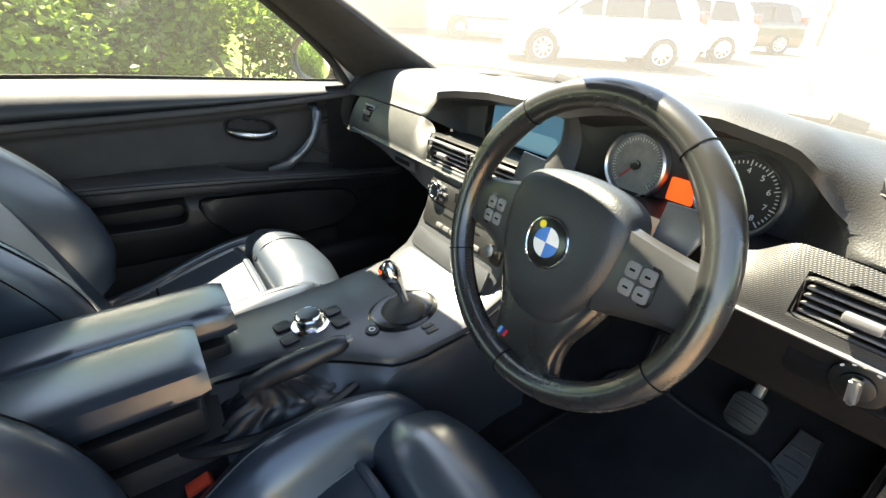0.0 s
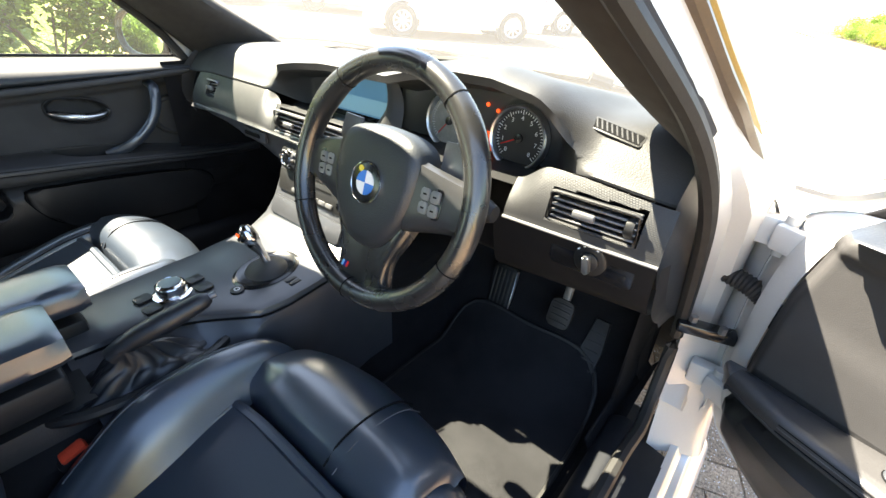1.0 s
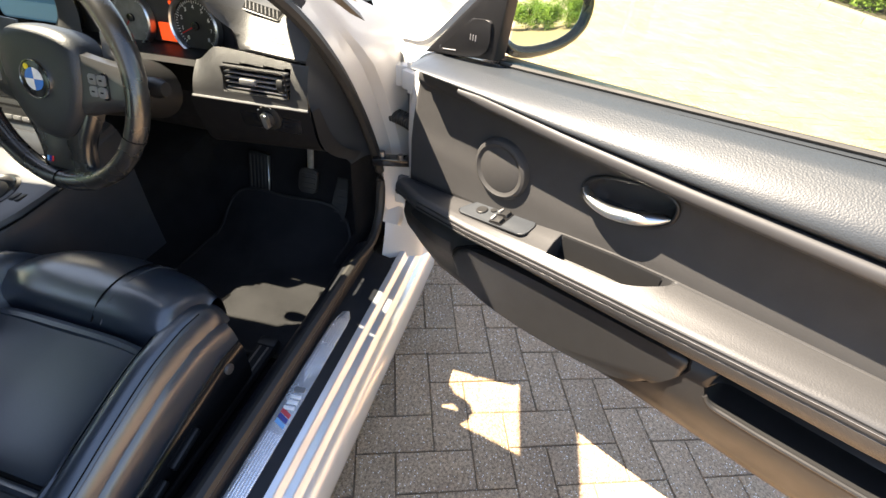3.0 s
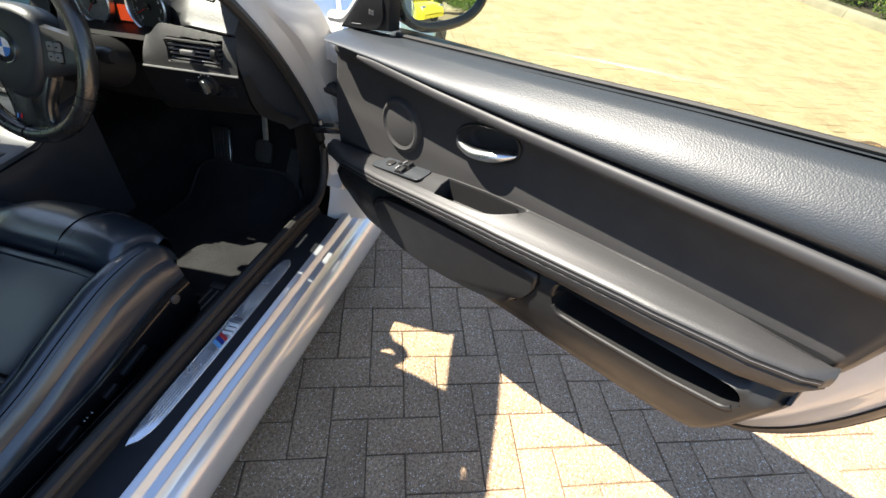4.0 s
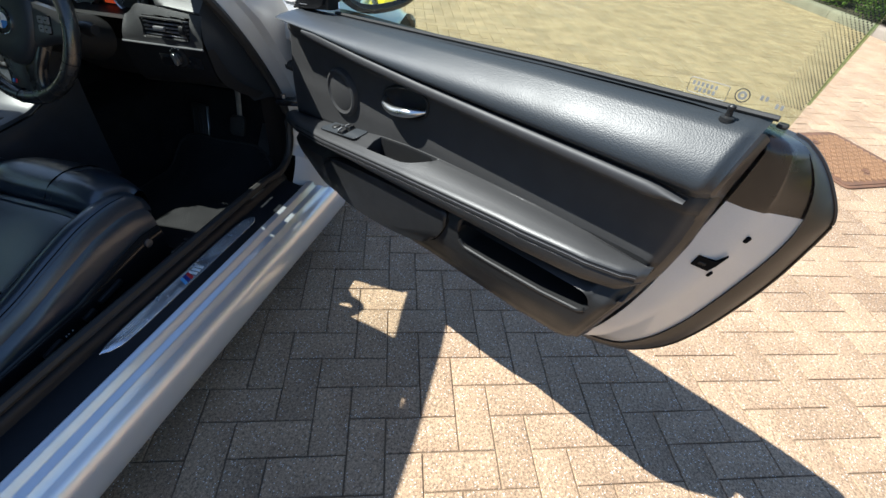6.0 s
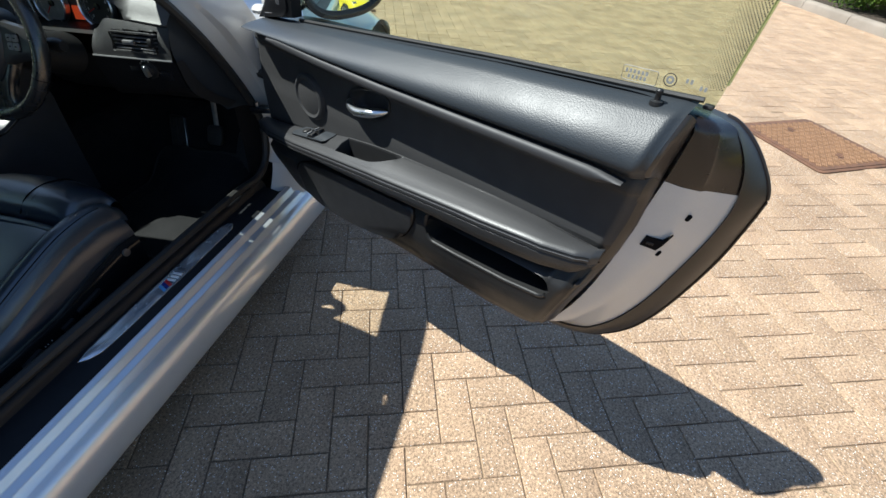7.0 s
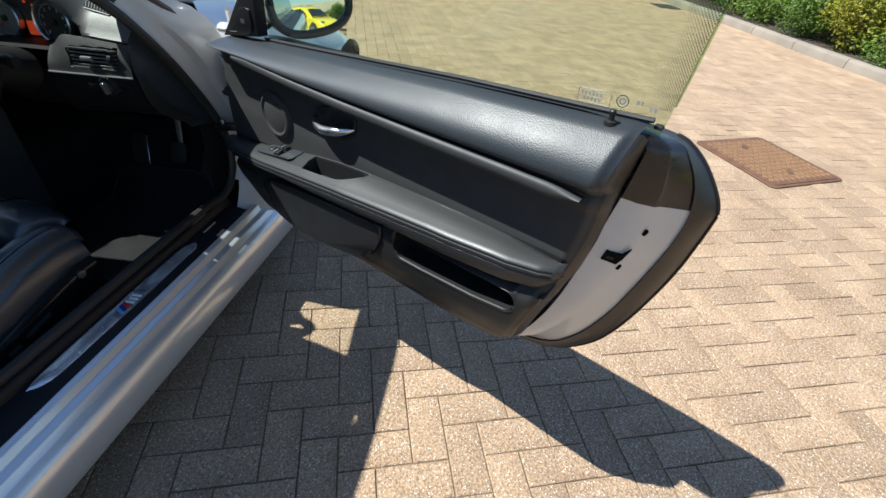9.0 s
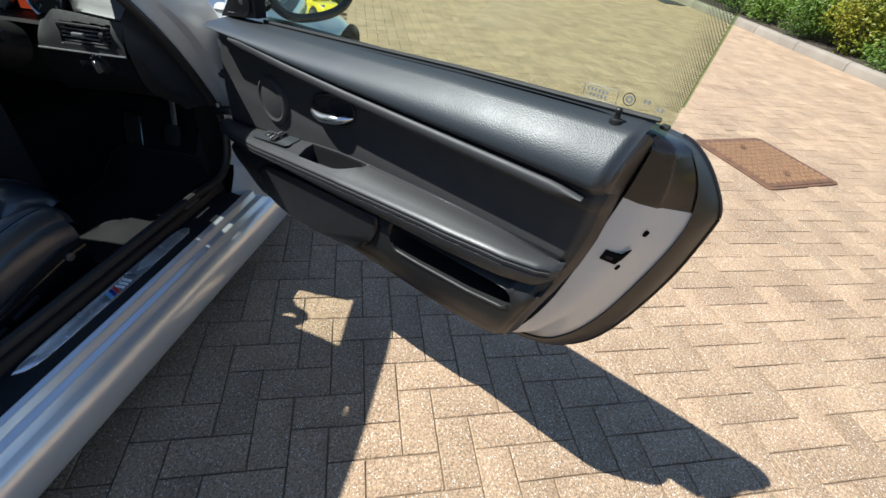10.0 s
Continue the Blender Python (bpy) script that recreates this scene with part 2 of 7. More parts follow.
SOIL = material("dark_bed_soil", (0.07, 0.05, 0.035), 1.0, fine=60, scale=4, bump=1.0, depth=0.03, spread=0.4)
RUST = material("rusty_cast_iron", (0.135, 0.064, 0.034), 0.75, second=(0.095, 0.048, 0.028), fine=350, scale=14, bump=0.5, depth=0.002, spread=0.25)
RUST_WORN = material("worn_rusty_tread", (0.30, 0.165, 0.085), 0.7, fine=350, scale=20, bump=0.3, depth=0.001, spread=0.2)
LEAF = material("green_leaves", (0.23, 0.33, 0.060), 0.5, second=(0.09, 0.16, 0.028), fine=20, scale=1.5, bump=0.0, spread=0.25, island=0.35)
LEAF_GOLD = material("golden_leaves", (0.34, 0.30, 0.03), 0.5, second=(0.17, 0.20, 0.02), fine=20, scale=2.5, bump=0.0, spread=0.2, island=0.3)
GRASS = material("rough_grass_bank", (0.22, 0.31, 0.06), 0.8, second=(0.31, 0.33, 0.10), fine=35, scale=2.2, bump=1.0, depth=0.05, spread=0.35)
BARK = material("grey_brown_bark", (0.20, 0.155, 0.11), 0.9, fine=60, scale=10, bump=0.8, depth=0.01, spread=0.3)
TYRE = material("tyre_rubber", (0.022, 0.022, 0.023), 0.8, fine=200, bump=0.3, spread=0.2)
YELLOW = material("yellow_car_paint", (0.80, 0.62, 0.02), 0.3, spread=0.03, coat=1.0, bump=0.0)
DARK_PAINT = material("black_car_paint", (0.012, 0.012, 0.014), 0.25, spread=0.05, coat=1.0, bump=0.0)
DARK_GLASS = material("dark_car_glass", (0.02, 0.025, 0.025), 0.06, spread=0.05, bump=0.0, rough_spread=0.02)
TAIL_RED = material("red_tail_lens", (0.55, 0.02, 0.02), 0.15, spread=0.05, bump=0.0)

WALL = material("tan_rendered_wall", (0.42, 0.36, 0.27), 0.9, fine=60, scale=1.2, bump=0.4, depth=0.01, spread=0.12)


def translucent(m, share):
    """Leaves let part of the light through."""
    nt = m.node_tree
    b = nt.nodes["Principled BSDF"]
    tr, mx = nt.nodes.new("ShaderNodeBsdfTranslucent"), nt.nodes.new("ShaderNodeMixShader")
    nt.links.new(b.inputs["Base Color"].links[0].from_socket, tr.inputs["Color"])
    mx.inputs[0].default_value = share
    nt.links.new(b.outputs[0], mx.inputs[1])
    nt.links.new(tr.outputs[0], mx.inputs[2])
    nt.links.new(mx.outputs[0], nt.nodes["Material Output"].inputs["Surface"])


translucent(LEAF, 0.55)
translucent(LEAF_GOLD, 0.4)

# ---- shaping helpers ----
BASE = {}


def thing(name, label, category, base=(0, 0, 0), m=CAR, group="", kind=""):
    """An Empty at the thing's base; its parts keep the coordinates of the car, door or ground it belongs to."""
    ob = new(name)
    ob.matrix_world = m @ Matrix.Translation(base)
    ob.empty_display_size = 0.05
    BASE[ob] = Vector(base)
    return tagged(ob, label, category, group, kind)


def mesh_of(name, bm, mats, angle=38):
    me = bpy.data.meshes.new(name)
    bmesh.ops.recalc_face_normals(bm, faces=bm.faces)
    bm.to_mesh(me)
    bm.free()
    for m in mats if isinstance(mats, (list, tuple)) else [mats]:
        me.materials.append(m)
    me.polygons.foreach_set("use_smooth", [True] * len(me.polygons))
    me.set_sharp_from_angle(angle=radians(angle))
    return me


def part(name, bm, mats, parent, label="", angle=38):
    ob = new(name, mesh_of(name, bm, mats, angle))
    ob.parent = parent
    if parent in BASE:
        ob.location = -BASE[parent]
    return tagged(ob, label)


def spline(pts, n, closed=False):
    """n points on a smooth curve through pts, evenly by length."""
    P = [Vector(p) for p in pts]
    if len(P) < 3 and not closed:
        return [P[0].lerp(P[-1], i / (n - 1)) for i in range(n)]
    k, fine = len(P), []
    for i in range(k if closed else k - 1):
        a, b = P[i], P[(i + 1) % k]
        z = P[(i - 1) % k] if closed or i else a + (a - b)
        c = P[(i + 2) % k] if closed or i + 2 < k else b + (b - a)
        ta, tb = (b - z) * 0.5, (c - a) * 0.5
        for j in range(12):
            s = j / 12
            fine.append((2 * s ** 3 - 3 * s ** 2 + 1) * a + (s ** 3 - 2 * s ** 2 + s) * ta + (3 * s ** 2 - 2 * s ** 3) * b + (s ** 3 - s ** 2) * tb)
    fine.append(P[0] if closed else P[-1])
    d = [0.0]
    for a, b in zip(fine, fine[1:]):
        d.append(d[-1] + (b - a).length)
    out, j = [], 0
    for i in range(n):
        want = d[-1] * i / (n if closed else n - 1)
        while j < len(d) - 2 and d[j + 1] < want:
            j += 1
        span = d[j + 1] - d[j]
        out.append(fine[j].lerp(fine[j + 1], (want - d[j]) / span if span > 1e-9 else 0))
    return out


def at(x, knots):
    """Smooth value at x from pairs (x, value)."""
    if x <= knots[0][0]:
        return knots[0][1]
    for (a, p), (b, q) in zip(knots, knots[1:]):
        if x <= b:
            s = (x - a) / (b - a)
            return p + (q - p) * s
    return knots[-1][1]


def ease(a, b, x):
    s = min(1, max(0, (x - a) / (b - a)))
    return s * s * (3 - 2 * s)


def add_grid(bm, rows, wrap=False, ends=False, mat=0):
    v = [[bm.verts.new(p) for p in r] for r in rows]
    for a, b in zip(v, v[1:]):
        n = len(a)
        for i in range(n if wrap else n - 1):
            f = bm.faces.new((a[i], a[(i + 1) % n], b[(i + 1) % n], b[i]))
            f.material_index = mat
    if ends:
        for r in (v[0], v[-1]):
            bm.faces.new(r).material_index = mat
    return bm


def grid(rows, wrap=False, ends=False):
    return add_grid(bmesh.new(), rows, wrap, ends)


def loft(sections, nu, nv, wrap=False, ends=False):
    """A smooth skin over sections (lists of points, all of one length)."""
    S = [spline(s, nv, wrap) for s in sections]
    cols = [spline([s[i] for s in S], nu) for i in range(nv)]
    return grid([[cols[i][j] for i in range(nv)] for j in range(nu)], wrap, ends)


def add_tube(bm, path, r, seg=8, closed=False, flat=1.0, up=(0, 0, 1)):
    rows, n = [], len(path)
    for i, p in enumerate(path):
        a = path[(i - 1) % n] if closed or i else p
        b = path[(i + 1) % n] if closed or i < n - 1 else p
        t = (Vector(b) - Vector(a)).normalized()
        side = t.cross(Vector(up))
        side = side.normalized() if side.length > 1e-4 else t.orthogonal().normalized()
        top = side.cross(t).normalized()
        q = r[i] if isinstance(r, (list, tuple)) else r
        rows.append([Vector(p) + side * q * math.cos(2 * math.pi * k / seg) + top * q * flat * math.sin(2 * math.pi * k / seg) for k in range(seg)])
    if closed:
        rows.append(rows[0])
    add_grid(bm, rows, True, not closed)
    if closed:
        bmesh.ops.remove_doubles(bm, verts=bm.verts, dist=1e-6)
    return bm


def tube(path, r, seg=8, closed=False, flat=1.0, up=(0, 0, 1)):
    return add_tube(bmesh.new(), path, r, seg, closed, flat, up)


def box(centre, size, r=0.004, seg=2, m=None):
    bm = bmesh.new()
    bmesh.ops.create_cube(bm, size=1, matrix=Matrix.Diagonal((*size, 1)))
    if r:
        bmesh.ops.bevel(bm, geom=bm.edges[:], offset=min(r, min(size) * 0.49), segments=seg, affect="EDGES", profile=0.5)
    bmesh.ops.transform(bm, matrix=Matrix.Translation(centre) @ (m or Matrix()), verts=bm.verts)
    return bm


def prism(outline, depth, r=0.0, m=Matrix(), seg=2):
    """An outline in x, y pushed up to z = depth, its top rim rounded."""
    bm = bmesh.new()
    low = [bm.verts.new((p[0], p[1], 0)) for p in outline]
    top = [bm.verts.new((p[0], p[1], depth)) for p in outline]
    n = len(low)
    for i in range(n):
        bm.faces.new((low[i], low[(i + 1) % n], top[(i + 1) % n], top[i]))
    bm.faces.new(low[::-1])
    f = bm.faces.new(top)
    if r:
        bmesh.ops.bevel(bm, geom=f.edges[:], offset=r, segments=seg, affect="EDGES", profile=0.5)
    bmesh.ops.transform(bm, matrix=m, verts=bm.verts)
    return bm


def lathe(profile, seg=32, m=Matrix()):
    """A profile of (radius, height) turned round z."""
    bm = bmesh.new()
    rows = [[(r * math.cos(2 * math.pi * k / seg), r * math.sin(2 * math.pi * k / seg), h) for k in range(seg)] for r, h in profile]
    add_grid(bm, rows, True)
    bmesh.ops.remove_doubles(bm, verts=bm.verts, dist=1e-6)
    bmesh.ops.transform(bm, matrix=m, verts=bm.verts)
    return bm


def join(*bms):
    out = bmesh.new()
    for b in bms:
        me = bpy.data.meshes.new("join")
        b.to_mesh(me)
        b.free()
        out.from_mesh(me)
        bpy.data.meshes.remove(me)
    return out


def frame_of(origin, x, y):
    """A matrix with the given origin, x axis and (about) y axis."""
    x = Vector(x).normalized()
    z = x.cross(Vector(y)).normalized()
    y = z.cross(x)
    m = Matrix((x, y, z)).transposed().to_4x4()
    m.translation = origin
    return m


def round_rect(w, h, r, seg=5):
    return [(sx * (w / 2 - r) + r * math.cos(a), sy * (h / 2 - r) + r * math.sin(a))
            for q, (sx, sy) in enumerate(((1, 1), (-1, 1), (-1, -1), (1, -1)))
            for a in (math.pi / 2 * (q + k / seg) for k in range(seg + 1))]


def text(s, size, m, mat, parent, depth=0.0004):
    cu = bpy.data.curves.new("numeral", "FONT")
    cu.body, cu.size, cu.extrude, cu.align_x, cu.align_y = s, size, depth, "CENTER", "CENTER"
    cu.materials.append(mat)
    tmp = bpy.data.objects.new("numeral", cu)
    ob = new("numeral", bpy.data.meshes.new_from_object(tmp))
    bpy.data.objects.remove(tmp)
    ob.parent = parent
    ob.matrix_local = m
    return ob

# ---- the ground ----
def dip(y):
    """The yard falls gently under the car towards its far side."""
    return -math.tan(radians(3.0)) * 1.75 * ease(0, 1, 1.0 - (0.95 - y) / 1.75) if y > -0.8 else 0.0


def build_ground():
    ys = [-400, -60, -20, -8, -4, -2, -1.2] + [-0.8 + 0.1 * i for i in range(20)] + [1.6, 3, 5, 8, 20, 60, 400]
    xs = [-400, -60, -20, -8, -4, -2, 0, 2, 4, 8, 20, 60, 400]
    bm = grid([[(x, y, dip(y) - 0.0048) for y in ys] for x in xs])
    g = new("ground", mesh_of("ground", bm, JOINT))
    tagged(g, "sandy joints and far paving of the yard", "ground", kind="structure")
    return g


build_ground()


# ---- the car's body ----
SEAL = [(-0.45, -0.775, 0.375), (0.4, -0.775, 0.375), (0.85, -0.775, 0.373), (0.97, -0.78, 0.366), (1.045, -0.775, 0.39), (1.085, -0.772, 0.46),
        (1.085, -0.77, 0.56), (1.0, -0.77, 0.73), (0.895, -0.765, 0.885), (0.80, -0.735, 1.0), (0.62, -0.668, 1.14), (0.40, -0.605, 1.29),
        (0.24, -0.58, 1.345), (0.0, -0.565, 1.37), (-0.45, -0.565, 1.365)]


def side(pts, sg):
    return [(x, y * sg, z) for x, y, z in pts]


def build_body():
    car = thing("coupe_body", "white two-door coupe body with its driver's side open", "car", (0, 0, 0))
    for sg in (1, -1):
        # sill: black inner cover, then painted steps down to the rocker's lower edge
        cover = [(-0.705, 0.25), (-0.715, 0.315), (-0.73, 0.340), (-0.755, 0.352), (-0.772, 0.345), (-0.775, 0.325), (-0.780, 0.3185), (-0.81, 0.312), (-0.842, 0.304)]
        rows = [spline([(x, y * sg, z) for y, z in cover], 22) for x in [-0.5 + 0.1 * i for i in range(15)] + [0.96]]
        rows += [[Vector((1.005, p.y, p.z - 0.004)) for p in rows[-1]], [Vector((1.03, p.y * 0.985, p.z - 0.03)) for p in rows[-1]]]
        part("sill_cover", grid(rows), SILL, car, "black plastic sill cover")
        rock = [(-0.840, 0.3035), (-0.8535, 0.2985), (-0.8555, 0.2965), (-0.8632, 0.2805), (-0.8650, 0.2785), (-0.8785, 0.2730), (-0.8805, 0.2710), (-0.8885, 0.2545), (-0.8905, 0.2520), (-0.896, 0.2475), (-0.9005, 0.2420), (-0.9042, 0.2360), (-0.9072, 0.2290), (-0.9096, 0.2210), (-0.9114, 0.2120), (-0.9126, 0.2020), (-0.9133, 0.190), (-0.9135, 0.17), (-0.911, 0.150), (-0.905, 0.133), (-0.895, 0.121), (-0.88, 0.114), (-0.84, 0.11)]
        rows = [[Vector((x, y * sg, z)) for y, z in rock] for x in [-0.75 + 0.12 * i for i in range(17)]]
        part("rocker", grid(rows), PAINT, car, "glossy white painted sill", 14)
        # the painted frame round the opening
        ring = spline(side(SEAL, sg), 70)
        out = []
        for i, p in enumerate(ring):
            a, b = ring[max(i - 1, 0)], ring[min(i + 1, 69)]
            t = (b - a).normalized()
            o = Vector((t.z, 0, -t.x)).normalized()
            low = ease(0.36, 0.50, p.z) if p.x > 0.5 or p.z > 0.5 else 0
            if o.x < 0 and p.z < 1.0:
                o = -o
            out.append((o, low))
        rows = []
        for (o, low), p in list(zip(out, ring)):
            if low < 0.05:
                continue
            k = low
            y = Vector((0, -1 * sg, 0))
            top = ease(0.9, 1.2, p.z)
            y = y * (1 - 0.85 * ease(0.80, 0.95, p.z))
            hi = ease(0.82, 1.0, p.z)
            rows.append([p + o * 0.000 + y * 0.0, p + o * 0.012 * k + y * 0.004, p + o * (0.03 - 0.008 * top) * k + y * 0.012, p + o * (0.05 - 0.012 * top) * k + y * 0.02,
                         p + o * (0.058 - 0.014 * top) * k + y * (0.045 - 0.02 * top), p + o * (0.075 - 0.015 * top) * k + y * (0.055 - 0.02 * top), p + o * (0.16 - 0.085 * hi) * k + y * (0.06 - 0.035 * top)])
        foot = [[(1.00, -0.80, 0.296), (1.04, -0.85, 0.29), (1.08, -0.892, 0.27), (1.14, -0.90, 0.24)], [(1.06, -0.79, 0.36), (1.09, -0.835, 0.36), (1.12, -0.872, 0.36), (1.15, -0.885, 0.36)],
                [(1.088, -0.783, 0.44), (1.112, -0.825, 0.44), (1.135, -0.86, 0.44), (1.15, -0.87, 0.44)], [(1.09, -0.78, 0.56), (1.115, -0.82, 0.56), (1.14, -0.845, 0.56), (1.155, -0.85, 0.56)]]
        part("pillar_foot", loft([side(r, sg) for r in foot], 14, 14), PRIMER, car, "white painted foot of the hinge pillar")
        if sg < 0:
            # added sheet that keeps light from leaking in below the shut door
            rows2 = [[(x, 0.764, 0.33), (x, 0.760, 0.42), (x, 0.768, 0.51)] for x in (-0.3, 0.2, 0.6, 0.82, 0.98)]
            part("light_gap_sheet", grid(rows2), RUBBER, car, "black sheet added to stop light under the passenger door")
        part("door_frame", grid(rows), PRIMER, car, "white painted door frame")
        close = [[(1.118 - 0.0 * z, -0.866, z), (1.128, -0.852, z), (1.150, -0.836, z), (1.19, -0.826, z)] for z in (0.34, 0.5, 0.66, 0.82, 0.925)]
        part("pillar_closing", loft([side(r, sg) for r in close], 10, 10), PRIMER, car, "white painted panel behind the hinges")
        part("door_seal", tube(spline(side(SEAL, sg), 120), 0.013, 8), RUBBER, car, "black rubber door seal")
        # roof rail seal and outer screen pillar trim
        p1 = [(1.036, -0.798, 0.896), (0.98, -0.780, 0.943), (0.926, -0.762, 0.987), (0.865, -0.748, 1.028), (0.831, -0.733, 1.057), (0.60, -0.655, 1.235), (0.36, -0.60, 1.35)]
        part("pillar_trim", tube(spline(side(p1, sg), 30), 0.017, 8, flat=0.6), BROWN, car, "brown weathered rubber pillar strip")
        # glass edge of the screen, its foliage reflection painted on as gold
        part("screen_edge", tube(spline(side([(x + 0.017, y - 0.006, z + 0.012) for x, y, z in p1], sg), 30), 0.006, 6), GOLD_REFLECTION, car, "windscreen edge coloured golden brown for the foliage reflected in it")
        # inner lining of the screen pillar
        inner = [(1.15, -0.655, 0.94), (0.95, -0.60, 1.035), (0.77, -0.555, 1.135), (0.60, -0.53, 1.215), (0.42, -0.505, 1.30)]
        mid = [(1.03, -0.69, 0.925), (0.87, -0.65, 1.0), (0.70, -0.60, 1.11), (0.53, -0.565, 1.2), (0.36, -0.535, 1.29)]
        outer = [(0.93, -0.755, 0.90), (0.83, -0.735, 0.985), (0.66, -0.675, 1.115), (0.52, -0.63, 1.215), (0.36, -0.585, 1.31)]
        front = [(1.2, -0.70, 0.95), (1.02, -0.66, 1.045), (0.84, -0.61, 1.14), (0.64, -0.57, 1.235), (0.44, -0.53, 1.315)]
        rows = [side([front[i], inner[i], mid[i], outer[i], (outer[i][0] + 0.02, outer[i][1] - 0.012, outer[i][2] + 0.01)], sg) for i in range(5)]
        part("pillar_lining", loft(rows, 24, 18), HEADLINER, car, "dark trimmed screen pillar")
        # front wing with its wheel arch
        cx, cz, R = 1.93, 0.325, 0.355
        rows = []
        for i in range(58):
            x = 1.11 + i * 0.025
            row = []
            for j in range(31):
                s = j / 30
                top = at(x, [(1.13, 0.945), (1.4, 0.91), (1.65, 0.86), (1.9, 0.79), (2.1, 0.70), (2.3, 0.60), (2.55, 0.52)])
                z = 0.15 + (top - 0.15) * s
                r = math.hypot(x - cx, z - cz)
                if r < R:
                    z = cz + math.sqrt(max(R * R - (x - cx) ** 2, 0)) if z > cz - 1 else z
                    z = max(z, 0.15)
                y = -0.865 - 0.045 * math.exp(-((r - R) / 0.07) ** 2) + 0.10 * ease(0.72, 1, s) ** 2 + 0.03 * ease(0.35, 0, s) + 0.34 * ease(2.0, 2.62, x) ** 1.3
                row.append((x, y * sg, z))
            rows.append(row)
        bm = grid(rows)
        bmesh.ops.dissolve_degenerate(bm, dist=1e-5, edges=bm.edges)
        part("front_wing", bm, PAINT, car, "white front wing")
        well = lathe([(0.36, 0.0), (0.36, 0.2), (0.30, 0.22)], 28, frame_of((cx, -0.84 * sg, cz), (1, 0, 0), (0, 0, 1)) if sg < 0 else frame_of((cx, -0.64, cz), (1, 0, 0), (0, 0, 1)))
        part("wheel_well", well, RUBBER, car)
        for wx, nm in ((1.93, "wheel"), (-0.93, "wheel")):
            m = frame_of((wx, -0.72 * sg, 0.325), (1, 0, 0), (0, 0, 1)) @ pose(0, 0, -0.11)
            w = part(nm, lathe([(0.22, 0.0), (0.3, 0.0), (0.322, 0.02), (0.326, 0.06), (0.326, 0.16), (0.322, 0.20), (0.3, 0.22), (0.235, 0.22)], 40, m), TYRE, car, "black tyre on a silver rim")
            rim = lathe([(0.235, 0.215), (0.235, 0.02), (0.22, 0.02), (0.05, 0.18), (0.0, 0.18)], 40, m)
            part("rim", rim, ALU, w)
        # rear quarter and seat-belt post
        low = [(-0.62, -0.905, 0.16), (-1.2, -0.90, 0.20), (-1.9, -0.85, 0.25), (-2.12, -0.70, 0.30)]
        belt = [(-0.40, -0.865, 0.62), (-1.1, -0.89, 0.66), (-1.85, -0.84, 0.70), (-2.14, -0.70, 0.72)]
        hip = [(-0.34, -0.79, 0.965), (-1.0, -0.80, 0.985), (-1.7, -0.75, 1.0), (-2.05, -0.66, 0.99)]
        part("rear_quarter", loft([side(low, sg), side(belt, sg), side(hip, sg)], 14, 24), PAINT, car, "white rear quarter panel")
        roofline = [(-0.30, -0.595, 1.35), (-0.75, -0.60, 1.31), (-1.15, -0.63, 1.20), (-1.6, -0.66, 1.01)]
        win = [(-0.34, -0.785, 0.97), (-0.8, -0.79, 0.98), (-1.1, -0.78, 0.985), (-1.3, -0.76, 0.99)]
        part("quarter_window", loft([side(win, sg), side([(x, y, z) for x, y, z in roofline[:3]] + [(-1.32, -0.64, 1.13)], sg)], 6, 12), WINDOW, car, "tinted rear side window")
        part("belt_post", loft([side([(-0.27, -0.775, 0.36), (-0.27, -0.80, 0.65), (-0.26, -0.78, 0.96), (-0.24, -0.59, 1.34)], sg),
                                side([(-0.40, -0.775, 0.36), (-0.42, -0.80, 0.65), (-0.42, -0.78, 0.96), (-0.40, -0.59, 1.34)], sg)], 8, 16), PLASTIC, car)
    # roof, lining, screens, bonnet, boot, underside
    def across(x, half, z, crown, n=13, bow=0.0):
        return [(x + bow * (1 - (2 * i / (n - 1) - 1) ** 2), half * (2 * i / (n - 1) - 1), z + crown * (1 - (2 * i / (n - 1) - 1) ** 2)) for i in range(n)]
    part("roof", loft([across(0.56, 0.535, 1.262, 0.022, bow=0.065), across(0.38, 0.56, 1.325, 0.03, bow=0.05), across(0.1, 0.58, 1.372, 0.035), across(-0.4, 0.58, 1.375, 0.035), across(-0.8, 0.6, 1.33, 0.03), across(-1.0, 0.6, 1.275, 0.02)], 24, 26), PAINT, car, "white roof skin")
    part("headlining", loft([across(0.56, 0.52, 1.248, 0.022, bow=0.06), across(0.36, 0.54, 1.305, 0.025, bow=0.05), across(0.1, 0.555, 1.345, 0.03), across(-0.4, 0.56, 1.345, 0.03), across(-0.95, 0.58, 1.27, 0.02)], 20, 20), HEADLINER, car, "grey cloth headlining")
    part("windscreen", loft([across(1.17, 0.70, 0.945, 0.005, bow=0.09), across(0.93, 0.64, 1.07, 0.012, bow=0.11), across(0.72, 0.585, 1.18, 0.018, bow=0.08), across(0.56, 0.535, 1.262, 0.022, bow=0.065)], 20, 26), SCREEN_GLASS, car, "curved clear windscreen")
    # plain disc out of view, added to cast the round shadow below
    dm = frame_of((0.692, -0.273, 1.225), (0, -1, 0), (-0.86, 0, 0.5))
    part("shadow_disc", lathe([(0.012, 0.0), (0.05, 0.0), (0.052, 0.003), (0.012, 0.003)], 32, dm), SEAM, car, "unseen round black disc added on the windscreen to cast a round shadow")
    part("rear_screen", loft([across(-1.0, 0.59, 1.27, 0.02), across(-1.6, 0.64, 1.0, 0.03)], 6, 16), WINDOW, car)
